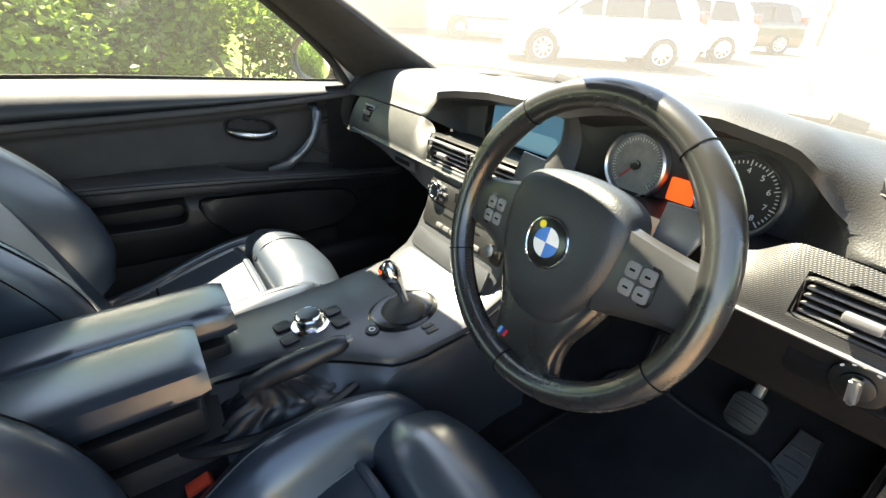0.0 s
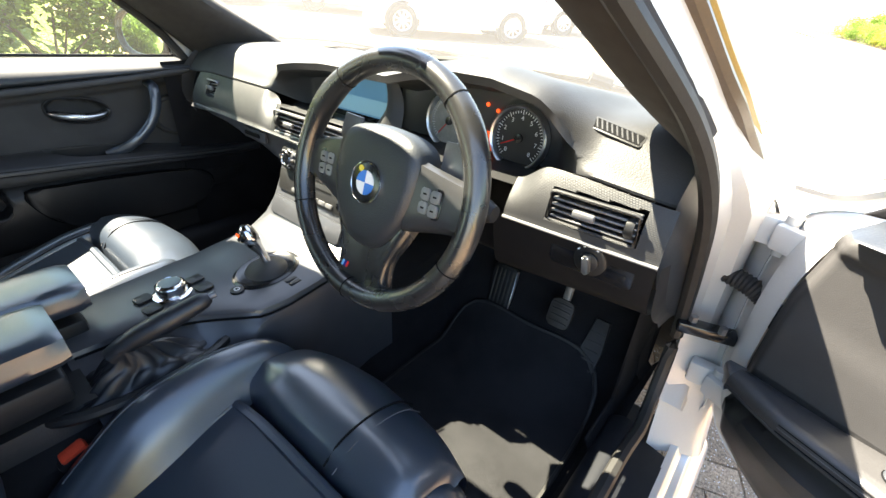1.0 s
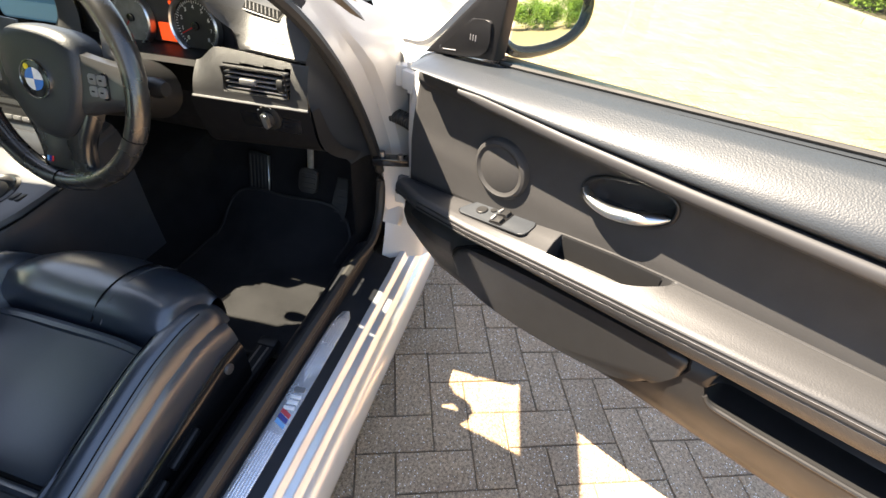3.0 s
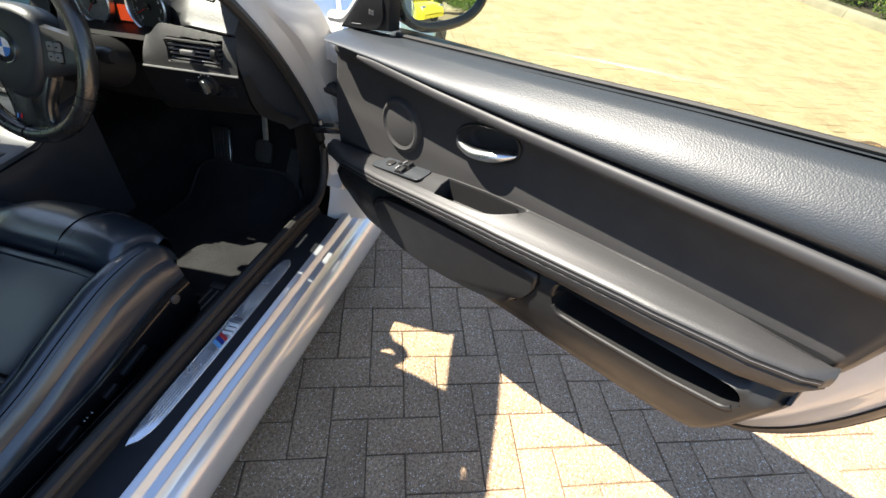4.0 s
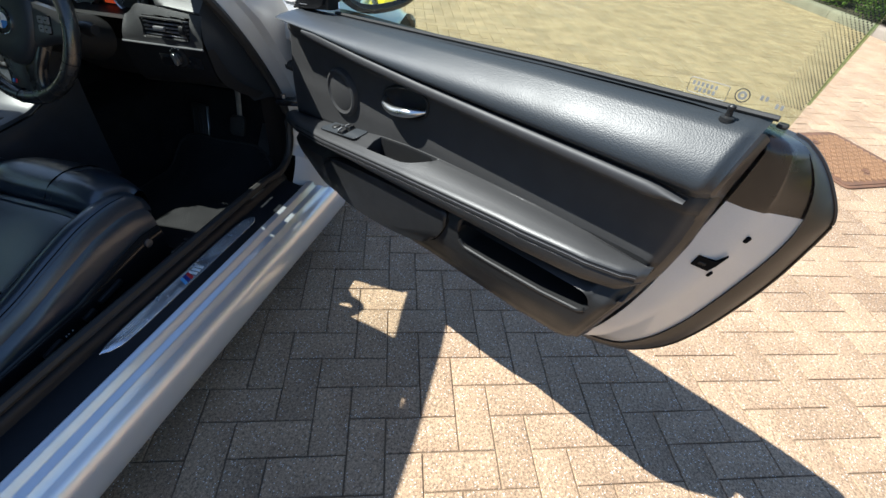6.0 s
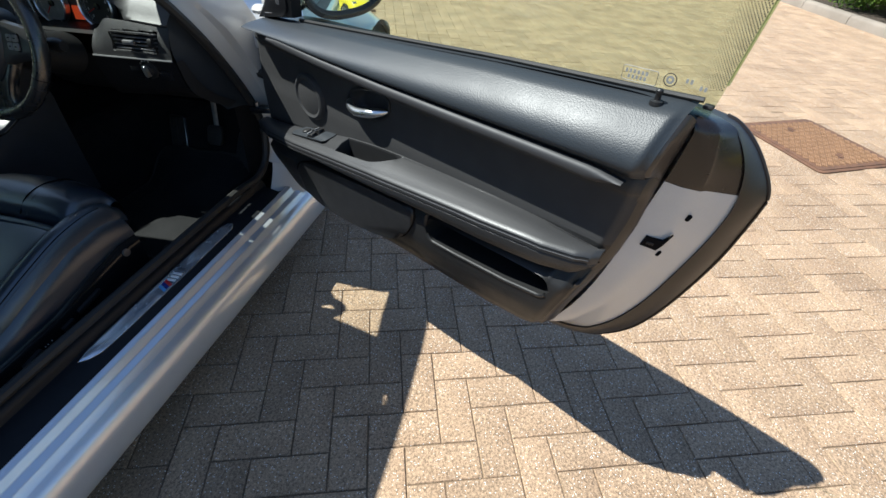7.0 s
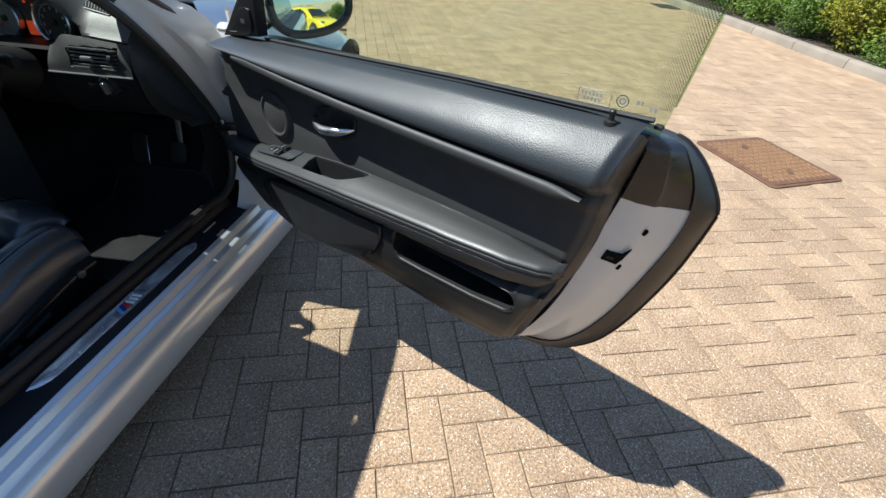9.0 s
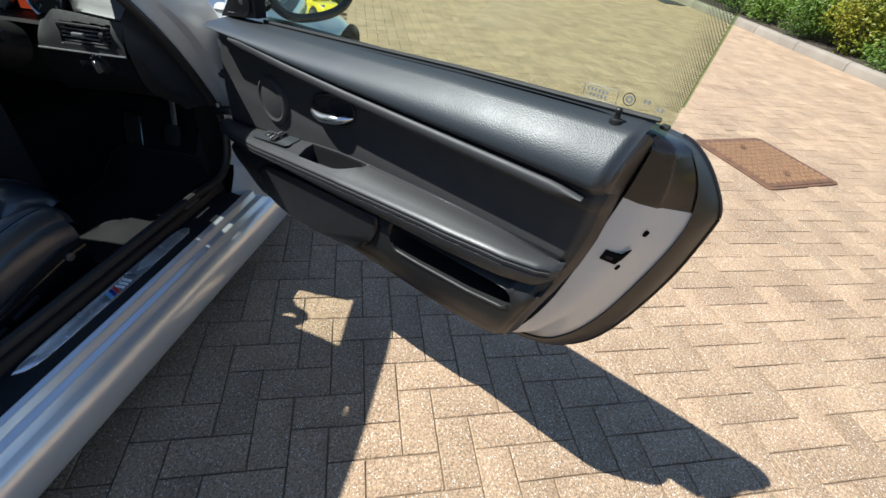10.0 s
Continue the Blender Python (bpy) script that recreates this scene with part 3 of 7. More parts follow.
    part("boot_lid", loft([across(-1.6, 0.68, 0.99, 0.03), across(-2.0, 0.67, 1.0, 0.02), across(-2.16, 0.66, 0.97, 0.0), across(-2.2, 0.70, 0.6, 0.0), across(-2.22, 0.72, 0.3, 0.0)], 14, 14), PAINT, car, "white boot lid")
    part("bonnet", loft([across(1.33, 0.74, 0.915, 0.055), across(1.65, 0.745, 0.865, 0.08), across(2.1, 0.70, 0.71, 0.12), across(2.5, 0.50, 0.56, 0.14)], 20, 26), PAINT, car, "white bonnet")
    part("bumper", loft([across(2.5, 0.50, 0.56, 0.13, bow=0.1), across(2.54, 0.50, 0.45, 0.0, bow=0.12), across(2.54, 0.50, 0.32, 0.0, bow=0.12), across(2.45, 0.52, 0.18, 0.0, bow=0.1)], 12, 20), PAINT, car, "white front bumper")
    part("scuttle", loft([across(1.18, 0.72, 0.925, 0.012), across(1.28, 0.74, 0.918, 0.02), across(1.36, 0.74, 0.905, 0.05)], 8, 20), PLASTIC, car, "black plastic wiper scuttle")
    part("underside", box((-0.05, 0, 0.15), (2.6, 1.64, 0.03), 0.005), RUBBER, car)
    part("bulkhead", loft([across(1.30, 0.72, 0.16, 0), across(1.27, 0.72, 0.35, 0), across(1.30, 0.72, 0.6, 0), across(1.26, 0.74, 0.92, 0)], 12, 8), CARPET, car, "carpeted bulkhead")
    part("boot_wall", loft([across(-1.1, 0.72, 0.16, 0), across(-1.1, 0.72, 0.6, 0), across(-1.25, 0.70, 0.98, 0)], 8, 8), CARPET, car)
    for y in (0.2, -0.42):
        bm = add_tube(bmesh.new(), spline([(1.25, y, 0.965), (1.235, y + 0.28, 0.968), (1.21, y + 0.55, 0.955)], 14), 0.008, 6)
        add_tube(bm, [(1.28, y - 0.04, 0.955), (1.25, y, 0.968)], 0.014, 8)
        part("wiper", bm, RUBBER, car, "black wiper arm and blade")
    return car


build_body()


# ---- floor of the cabin ----
def build_floor():
    fl = thing("cabin_carpet", "black moulded carpet of the car's floor", "carpet", (0, 0, 0.17))
    rows = []
    for i in range(28):
        x = -0.9 + i * 0.08
        prof = [(-0.745, 0.330), (-0.72, 0.30), (-0.705, 0.25), (-0.69, 0.205), (-0.6, 0.195), (-0.3, 0.195), (-0.2, 0.205), (-0.165, 0.27), (-0.15, 0.42), (-0.12, 0.50)]
        prof = prof + [(-y, z) for y, z in prof[::-1]]
        toe = 0.30 * ease(1.0, 1.26, x) ** 1.5
        rows.append([(x, y, max(z, 0.195 + toe) if abs(y) < 0.71 else z) for y, z in prof])
    part("carpet", grid([spline(r, 60) for r in rows]), CARPET, fl)
    # driver's side footwell lining in front of the sill
    rows = [[(x, -0.70 - 0.02 * ease(0.5, 0.2, z), z) for z in (0.2, 0.3, 0.4, 0.5, 0.62, 0.75)] for x in (0.90, 1.045, 1.075, 1.15, 1.29)]
    rows = [[(x, y, z if x > 1.06 else min(z, 0.34)) for x, y, z in r] for r in rows]
    part("kick_panel", grid(rows), CARPET, fl, "black footwell side panel")
    rows = [[(x, 0.742, z) for z in (0.2, 0.4, 0.6, 0.78, 0.90)] for x in (0.80, 0.97, 1.05, 1.15, 1.29)]
    part("kick_panel", grid(rows), CARPET, fl, "black footwell side panel")
    return fl


build_floor()


def build_mat(cy, sg):
    mat = thing("floor_mat", "black velour floor mat with a bound edge", "floor mat", (0.88, cy, 0.205), group="front floor mats")
    out = [(0.655, -0.20), (0.70, -0.235), (1.02, -0.235), (1.13, -0.19), (1.14, 0.0), (1.13, 0.19), (1.02, 0.225), (0.80, 0.225), (0.70, 0.215), (0.66, 0.15), (0.645, 0.0)]
    pts = spline([(x, cy + y * sg, 0.0) for x, y in out], 60, True)
    lift = lambda x: 0.207 + 0.30 * ease(1.0, 1.26, x) ** 1.5
    bm = bmesh.new()
    top = [bm.verts.new((p.x, p.y, lift(p.x) + 0.012)) for p in pts]
    low = [bm.verts.new((p.x, p.y, lift(p.x))) for p in pts]
    cen = bm.verts.new((0.9, cy, lift(0.9) + 0.012))
    for i in range(60):
        j = (i + 1) % 60
        bm.faces.new((top[i], top[j], cen))
        bm.faces.new((low[i], low[j], top[j], top[i]))
    part("velour", bm, MAT_FLOOR, mat)
    part("binding", tube([Vector((p.x, p.y, lift(p.x) + 0.010)) for p in pts], 0.006, 6, True), RUBBER, mat, "black stitched binding")


build_mat(-0.43, 1)
build_mat(0.43, -1)


def build_plate(sg):
    """Brushed tread plate on the sill cover."""
    pl = thing("sill_plate", "brushed aluminium sill plate with a striped badge", "sill plate", (0.45, -0.80 * sg, 0.317))
    TILT = Matrix.Translation((0, -0.80 * sg, 0.3155)) @ pose(0, 0, 0, 12.5 * sg, 0, 0) @ Matrix.Translation((0, 0.80 * sg, 0))
    out = [(0.205, -0.790), (0.225, -0.806), (0.27, -0.816), (0.40, -0.8185), (0.72, -0.8185), (0.755, -0.815), (0.772, -0.806), (0.77, -0.794), (0.70, -0.7825), (0.40, -0.7815), (0.30, -0.782), (0.23, -0.785)]
    bm = prism([(p.x, p.y * sg) for p in spline([(x, y, 0) for x, y in out], 50, True)], 0.003, 0.0012, TILT)
    plate = part("plate", bm, PLATE, pl)
    for a, b in ((0.25, 0.44), (0.56, 0.745)):
        for k in range(6):
            y = -0.788 - 0.0055 * k
            a2 = a + 0.012 * abs(k - 2.0)
            rib = box(((a2 + b) / 2, y * sg, 0.0032), (b - a2, 0.0022, 0.0012), 0.0004, 1)
            bmesh.ops.transform(rib, matrix=TILT, verts=rib.verts)
            part("rib", rib, PLATE, plate)
    for k, m in enumerate((LIGHT_BLUE, NAVY, RED_ENAMEL)):
        o = [(0.452 + 0.011 * k, -0.812 * sg), (0.461 + 0.011 * k, -0.812 * sg), (0.469 + 0.011 * k, -0.790 * sg), (0.460 + 0.011 * k, -0.790 * sg)]
        part("stripe", prism(o, 0.0012, 0, TILT @ Matrix.Translation((0, 0, 0.003))), m, plate)
    for k, (x, w) in enumerate(((0.495, 0.008), (0.508, 0.008), (0.521, 0.008), (0.538, 0.012))):
        bar = box((x, -0.801 * sg, 0.0035), (w, 0.022, 0.0014), 0.0005, 1, pose(0, 0, 0, 0, 0, 12))
        bmesh.ops.transform(bar, matrix=TILT, verts=bar.verts)
        part("badge_bar", bar, WHITE if k < 3 else SATIN, plate)


build_plate(1)


# ---- doors ----
ZB = [(0.05, 0.885), (0.19, 0.895), (0.37, 0.905), (0.6, 0.919), (0.93, 0.940), (1.25, 0.953), (1.32, 0.956)]
ZT = [(0.05, 0.880), (0.34, 0.873), (0.5, 0.863), (0.7, 0.856), (0.9, 0.853), (1.1, 0.851), (1.23, 0.848), (1.3, 0.846)]
ZE = [(0.05, 0.53), (0.091, 0.505), (0.125, 0.46), (0.165, 0.43), (0.25, 0.405), (0.343, 0.396), (0.5, 0.405), (0.72, 0.417), (1.0, 0.420), (1.10, 0.432), (1.16, 0.455), (1.3, 0.47)]
LR = [(0.40, 1.12), (0.45, 1.142), (0.523, 1.166), (0.609, 1.198), (0.686, 1.224), (0.753, 1.239), (0.868, 1.253), (0.96, 1.270)]
LF = [(0.40, 0.13), (0.46, 0.10), (0.60, 0.095), (0.75, 0.10), (0.86, 0.125), (0.90, 0.16)]
ARM_Z = [(0.10, 0.604), (0.2, 0.611), (0.35, 0.626), (0.5, 0.643), (0.67, 0.661), (0.83, 0.674), (0.95, 0.683), (1.1, 0.690), (1.2, 0.691), (1.222, 0.688)]
ARM_IN = [(0.10, 0.60), (0.24, 0.618), (0.36, 0.640), (0.529, 0.674), (0.62, 0.686), (0.705, 0.692), (0.87, 0.698), (0.98, 0.701), (1.1, 0.699), (1.18, 0.692), (1.222, 0.688)]
ARM_N = [(0.10, 0.075), (0.2, 0.10), (0.35, 0.110), (0.7, 0.112), (1.0, 0.106), (1.13, 0.096), (1.19, 0.081), (1.212, 0.067), (1.222, 0.052)]
BAND = [(0.10, 0.575), (0.36, 0.600), (0.6, 0.614), (0.83, 0.629), (1.1, 0.638), (1.19, 0.645), (1.222, 0.668)]


def pocket(l):
    """Lower and upper edge of the map pocket's rounded mouth, and whether it is open there."""
    a, b, cap = 0.832, 1.156, 0.026
    lo, hi = at(l, [(0.83, 0.537), (0.92, 0.539), (1.06, 0.548), (1.13, 0.558)]), 0.600 + 0.025 * (l - 0.85)
    mid, e = (lo + hi) / 2, min(l - a, b - l)
    if e <= 0:
        base = at(l, ZE)
        rest = base + 0.6 * (at(l, ARM_Z) - 0.05 - base)
        mid += (rest - mid) * ease(0, 0.2, -e)
        return mid - 0.0015, mid + 0.0015, 0.0
    k = math.sqrt(1 - (1 - min(1, e / cap)) ** 2)
    return mid - (mid - lo) * k - 0.0015, mid + (hi - mid) * k + 0.0015, ease(0, 0.004, e)


def panel_depth(l, z):
    """How far the door's inner face stands in at a place on it."""
    zb, zt = at(l, ZB), at(l, ZT)
    if z > zt + 0.004:
        s = (zb - z) / (zb - zt)
        return -0.012 + 0.034 * ease(0, 0.07, s) + 0.062 * math.sin(min(1, s / 0.75) * math.pi / 2) - 0.022 * ease(0.75, 1.0, s)
    arm = at(l, ARM_Z)
    if z < arm - 0.03:
        n = 0.036 + 0.046 * ease(arm - 0.056, arm - 0.074, z) - 0.024 * ease(0.53, 0.42, z)
        return n - 0.02 * ease(0.25, 0.1, l)
    n = 0.034 + 0.008 * ease(zt - 0.045, zt - 0.03, z) * ease(zt, zt - 0.02, z) + 0.004 * ease(0.75, 0.70, z)
    # dish behind the release lever
    u, v = (l - 0.606) / 0.074, (z - 0.783 - 0.16 * (l - 0.606)) / 0.034
    q = abs(u) ** 2.5 + abs(v) ** 2.5
    return n - 0.030 * ease(1, 0.55, q) if q < 1 else n


def build_door(m, sg, driver):
    door = thing("car_door", f"{'wide open' if driver else 'closed'} white coupe door with black leather trim", "car door", (0.0, 0, 0.4), m, group="doors of the car")

    def V(l, n, z):
        return Vector((l, -sg * n, z))

    into = Vector((0, -sg, 0))

    def face(l, n, z):
        mm = Matrix((Vector((1, 0, 0)), Vector((0, 0, 1)), into)).transposed().to_4x4()
        mm.translation = V(l, n, z)
        return mm

    # inner panel: lines that follow its features from the lower edge up to the belt
    def lines(l):
        e, arm, zt, zb = at(l, ZE), at(l, ARM_Z), at(l, ZT), at(l, ZB)
        lo, hi, deep = pocket(l)
        return [(e, 0), (e + 0.012, 0), (lo, 0), (lo + 0.001, deep), (hi - 0.001, deep), (hi, 0), (arm - 0.05, 0), (arm - 0.03, 0), (arm + 0.012, 0),
                (zt - 0.046, 0), (zt - 0.028, 0), (zt - 0.004, 0), (zt + 0.0045, 0), (zb, 0)]
    steps = (2, 6, 1, 2, 1, 2, 3, 2, 20, 4, 4, 3, 22)
    keys = [(k, q / n) for k, n in enumerate(steps) for q in range(n)] + [(len(steps) - 1, 1.0)]
    nl, rows = 240, []
    for i in range(nl + 1):
        s, row = i / nl, []
        for j, (k, f) in enumerate(keys):
            l = 0.1 + 1.15 * s
            for _ in range(4):
                L = lines(l)
                z = L[k][0] + (L[k + 1][0] - L[k][0]) * f
                l = at(z, LF) + (at(z, LR) - at(z, LF)) * s
            L = lines(l)
            z = L[k][0] + (L[k + 1][0] - L[k][0]) * f
            deep = L[k][1] + (L[k + 1][1] - L[k][1]) * f
            edge = 0.022 * ease(0.02, 0, s) + 0.012 * ease(0.985, 1, s) + 0.02 * (k == 0) * (1 - f)
            row.append(V(l, panel_depth(l, z) - edge - 0.075 * deep, z))
        rows.append(row)
    bm = grid(rows)
    bm.faces.ensure_lookup_table()
    band = sum(steps[:8]), sum(steps[:11])
    for q, f in enumerate(bm.faces):
        col = q % (len(keys) - 1)
        f.material_index = 2 if col < band[0] else 1 if col < band[1] else 0
    part("door_lining", bm, [VINYL, CLOTH, PLASTIC], door, "grained black door lining with a map pocket", 60)
    # the lining's rear end, turned back to the painted shell
    turn = []
    for i in range(40):
        z = 0.455 + 0.49 * i / 39
        l, n = at(z, LR), panel_depth(at(z, LR), z) - 0.012
        turn.append([V(l - 0.002, n + 0.001, z), V(l + 0.004, n - 0.004, z), V(l + 0.008, n * 0.6, z - 0.004), V(l + 0.011, n * 0.25, z - 0.010), V(l + 0.010, -0.004, z - 0.016)])
    part("lining_end", grid([spline(r, 10) for r in turn]), BROWN_TRIM, door, "brown-black rear end of the lining")

    # accent strip below the soft upper roll
    st = []
    for l in [0.285 + 0.045 * i for i in range(22)]:
        z, w = at(l, ZT), 1 - 0.9 * ease(1.19, 1.235, l) - 0.5 * ease(0.32, 0.285, l)
        st.append([V(l, 0.066, z + 0.006 * w), V(l, 0.078, z + 0.008 * w), V(l, 0.085, z + 0.003 * w), V(l, 0.085, z - 0.009 * w), V(l, 0.078, z - 0.013 * w), V(l, 0.064, z - 0.012 * w)])
    part("accent_strip", loft(st, 50, 16), ACCENT, door, "satin graphite accent strip")

    # armrest with pull cup
    def arm_top(l, n):
        no, zo, zi = at(l, ARM_N), at(l, ARM_Z), at(l, ARM_IN)
        k = min(1, max(0, (n - 0.034) / (no - 0.012 - 0.034)))
        return zi + (zo + 0.003 - zi) * k + 0.004 * math.sin(math.pi * k)
    arm, ls = [], sorted([0.105 + 1.117 * i / 119 for i in range(120)] + [0.517 + 0.0012 * i for i in range(8)] + [0.66 + 0.003 * i for i in range(22)] + [1.19 + 0.004 * i for i in range(8)])
    for l in ls:
        z, n = at(l, ARM_Z), at(l, ARM_N)
        d = 0.052 * ease(0.519, 0.523, l) * ease(0.722, 0.694, l)
        nb = 0.0445 + 0.041 * math.sqrt(max(0.0, 1 - ease(0.60, 0.724, l) ** 2)) if l > 0.5 else 0.0855
        nb = min(nb, n - 0.018)
        sec = [V(l, 0.026, arm_top(l, 0.034) - 0.012), V(l, 0.034, arm_top(l, 0.034)), V(l, min(0.0415, nb - 0.004), arm_top(l, 0.0415)), V(l, min(0.0425, nb - 0.003), arm_top(l, 0.0425) - d * 0.96), V(l, 0.0425 + (nb - 0.0425) * 0.5, arm_top(l, 0.06) - d),
               V(l, nb - 0.002, arm_top(l, nb) - d * 0.9), V(l, nb, arm_top(l, nb) - d * 0.12), V(l, nb + 0.003, arm_top(l, nb + 0.003))]
        n1 = n - 0.012
        sec += [V(l, nb + 0.003 + (n1 - nb - 0.003) * f, arm_top(l, nb + 0.003 + (n1 - nb - 0.003) * f)) for f in (0.25, 0.5, 0.75, 1.0)]
        sec += [V(l, n - 0.005, z + 0.0005), V(l, n - 0.0012, z - 0.004), V(l, n, z - 0.010), V(l, n - 0.001, z - 0.018)]
        arm.append(sec)
    part("armrest", grid(arm), ARM_LEATHER, door, "leather armrest with a pull cup", 40)
    # black sheet over the cup's leather, standing in for its deep shade
    well = []
    for k in range(40):
        l = 0.5245 + 0.176 * k / 39
        d = 0.052 * ease(0.519, 0.523, l) * ease(0.722, 0.694, l)
        nb = 0.0445 + 0.041 * math.sqrt(max(0.0, 1 - ease(0.60, 0.724, l) ** 2))
        well.append([V(l, 0.0435, arm_top(l, 0.0425) - 0.0030), V(l, 0.0440, arm_top(l, 0.043) - d * 0.5), V(l, 0.0446, arm_top(l, 0.043) - d * 0.93), V(l, nb - 0.006, arm_top(l, nb) - d * 0.90), V(l, nb - 0.0022, arm_top(l, nb) - d * 0.80)])
    part("cup_shade", grid(well), PLASTIC, door, "black sheet that paints the shade inside the pull cup", 30)
    band = []
    for i in range(100):
        l = 0.105 + 1.114 * i / 99
        z, n, lo = at(l, ARM_Z) - 0.019, at(l, ARM_N), at(l, BAND)
        band.append([V(l, n - 0.004, z + 0.004), V(l, n + 0.0005, z), V(l, n + 0.001, z - 0.35 * (z - lo)), V(l, n - 0.003, lo + 0.004), V(l, n - 0.006, lo), V(l, n - 0.02, lo - 0.003), V(l, 0.03, lo - 0.004)])
    part("armrest_band", grid(band), WEAVE, door, "woven dark trim band under the armrest", 30)
    for dz, dn, r, mt in ((-0.0035, 0.0010, 0.0010, SEAM), (-0.0085, 0.0001, 0.0006, STITCH), (-0.0155, -0.0002, 0.0012, SEAM)):
        part("stitching", tube([V(l, at(l, ARM_N) - dn, at(l, ARM_Z) + dz) for l in [0.2 + 0.01 * i for i in range(102)]], r, 4), mt, door)
    # front end of the armrest
    part("armrest_end", loft([[V(0.105 - 0.03 * k, 0.03 + (at(0.105, ARM_N) - 0.03) * f * (1 - 0.75 * k), 0.59 + dz * (1 - 0.6 * k)) for f, dz in ((0, 0.012), (0.8, 0.012), (1, 0.0), (0.9, -0.02), (0, -0.02))] for k in (0, 0.5, 0.85, 1)], 8, 12), LEATHER, door)

    # tweeter / mid speaker
    spk = part("speaker", lathe([(0.062, -0.012), (0.0610, 0.004), (0.0575, 0.010), (0.052, 0.012), (0.047, 0.009), (0.03, 0.006), (0.0, 0.005)], 40, face(0.367, 0.036, 0.737)), CLOTH, door, "round black speaker cover")
    part("grille_disc", lathe([(0.045, 0.004), (0.0445, 0.0085), (0.042, 0.0095), (0.0, 0.0100)], 40, face(0.367, 0.036, 0.737)), CLOTH, spk)

    # release lever in its dish
    bez = [(0.606 + 0.074 * abs(math.cos(a)) ** 0.8 * (1 if math.cos(a) > 0 else -1), 0.034 * abs(math.sin(a)) ** 0.8 * (1 if math.sin(a) > 0 else -1)) for a in (2 * math.pi * k / 48 for k in range(48))]
    part("handle_bezel", tube([V(a, 0.036, 0.783 + 0.16 * (a - 0.606) + b) for a, b in bez], 0.0032, 8, True, up=(0, 1, 0)), PLASTIC if driver else DEEP, door)
    lev = spline([V(0.534, 0.034, 0.773), V(0.555, 0.049, 0.767), V(0.59, 0.057, 0.766), V(0.63, 0.054, 0.773), V(0.655, 0.045, 0.779), V(0.674, 0.034, 0.784)], 20)
    part("release_lever", tube(lev, [0.006, 0.008, 0.009, 0.0095, 0.010, 0.0105, 0.011, 0.0115, 0.012, 0.012, 0.0125, 0.0125, 0.013, 0.013, 0.0125, 0.012, 0.011, 0.0095, 0.0075, 0.004], 14, flat=0.85), ALU, door, "satin silver release lever")

    if driver:
        # window and mirror switches let into a thin plate
        def Pm(l, n):
            a, b = arm_top(l + 0.02, n) - arm_top(l - 0.02, n), arm_top(l, n + 0.015) - arm_top(l, n - 0.015)
            x, y = Vector((0.04, 0, a)).normalized(), Vector((0, -sg * 0.03, b)).normalized()
            mm = Matrix((x, y, x.cross(y) * (1 if x.cross(y).z > 0 else -1))).transposed().to_4x4()
            mm.translation = V(l, n, arm_top(l, n))
            return mm
        rim = [(x - 0.012 * (y > 0) * (x < 0), y) for x, y in round_rect(0.155, 0.050, 0.016)]
        plate = part("switch_plate", prism(rim, 0.0030, 0.0012, Pm(0.390, 0.058)), VINYL, door, "black window switch plate")
        part("plate_gap", tube([Pm(0.390, 0.058) @ Vector((x * 1.006, y * 1.02, 0.0012)) for x, y in rim], 0.0009, 4, True), SEAM, plate)
        part("mirror_dial", lathe([(0.0120, 0.002), (0.0120, 0.0055), (0.0105, 0.0068), (0.0, 0.0062)], 24, Pm(0.348, 0.056)), PLASTIC, plate)
        part("dial_button", lathe([(0.0065, 0.002), (0.0065, 0.0062), (0.0, 0.0068)], 16, Pm(0.370, 0.046)), PLASTIC, plate)
        part("switch_well", prism(round_rect(0.030, 0.046, 0.004), 0.0012, 0, Pm(0.398, 0.058) @ pose(0, 0, 0.0028)), SEAM, plate)
        for n in (0.047, 0.069):
            part("window_switch", prism(round_rect(0.024, 0.018, 0.003), 0.009, 0.003, Pm(0.398, n) @ pose(0, 0, 0.001, 0, -8, 0)), PLASTIC, plate)
            part("switch_lip", prism(round_rect(0.005, 0.016, 0.002), 0.0125, 0.002, Pm(0.389, n)), SATIN, plate)
    else:
        pull = spline([V(0.413, 0.045, 0.842), V(0.415, 0.085, 0.828), V(0.43, 0.10, 0.77), V(0.465, 0.10, 0.72), V(0.52, 0.092, 0.678), V(0.575, 0.06, 0.652)], 26)
        part("pull_handle", tube(pull, 0.015, 10, flat=0.75, up=(0, 1, 0)), LEATHER, door, "curved leather pull handle")

    # lower speaker pod and its shadow gap
    pod = [(0.30, 0.500), (0.33, 0.548), (0.45, 0.572), (0.60, 0.588), (0.72, 0.597), (0.793, 0.600), (0.795, 0.572), (0.775, 0.530), (0.745, 0.494), (0.69, 0.466), (0.60, 0.446), (0.50, 0.435), (0.41, 0.436), (0.34, 0.455)]
    P2 = [(p.x, p.y) for p in spline([(a, b, 0) for a, b in pod], 60, True)]
    part("speaker_pod", prism(P2, 0.026, 0.012, face(0, 0.062, 0), 4), PLASTIC, door, "black lower speaker pod", 60)
    part("pod_gap", tube([V(a, max(0.060, panel_depth(a, b) + 0.0005), b) for a, b in P2], 0.0032, 5, True, up=(0, 1, 0)), SEAM, door)
    # lip of the map pocket
    lip = []
    for k in range(60):
        l = 0.836 + 0.316 * k / 59
        lip.append(V(l, panel_depth(l, pocket(l)[0]) - 0.001, pocket(l)[0] + 0.0005))
    part("pocket_lip", tube(lip, 0.0042, 8), PLASTIC, door)

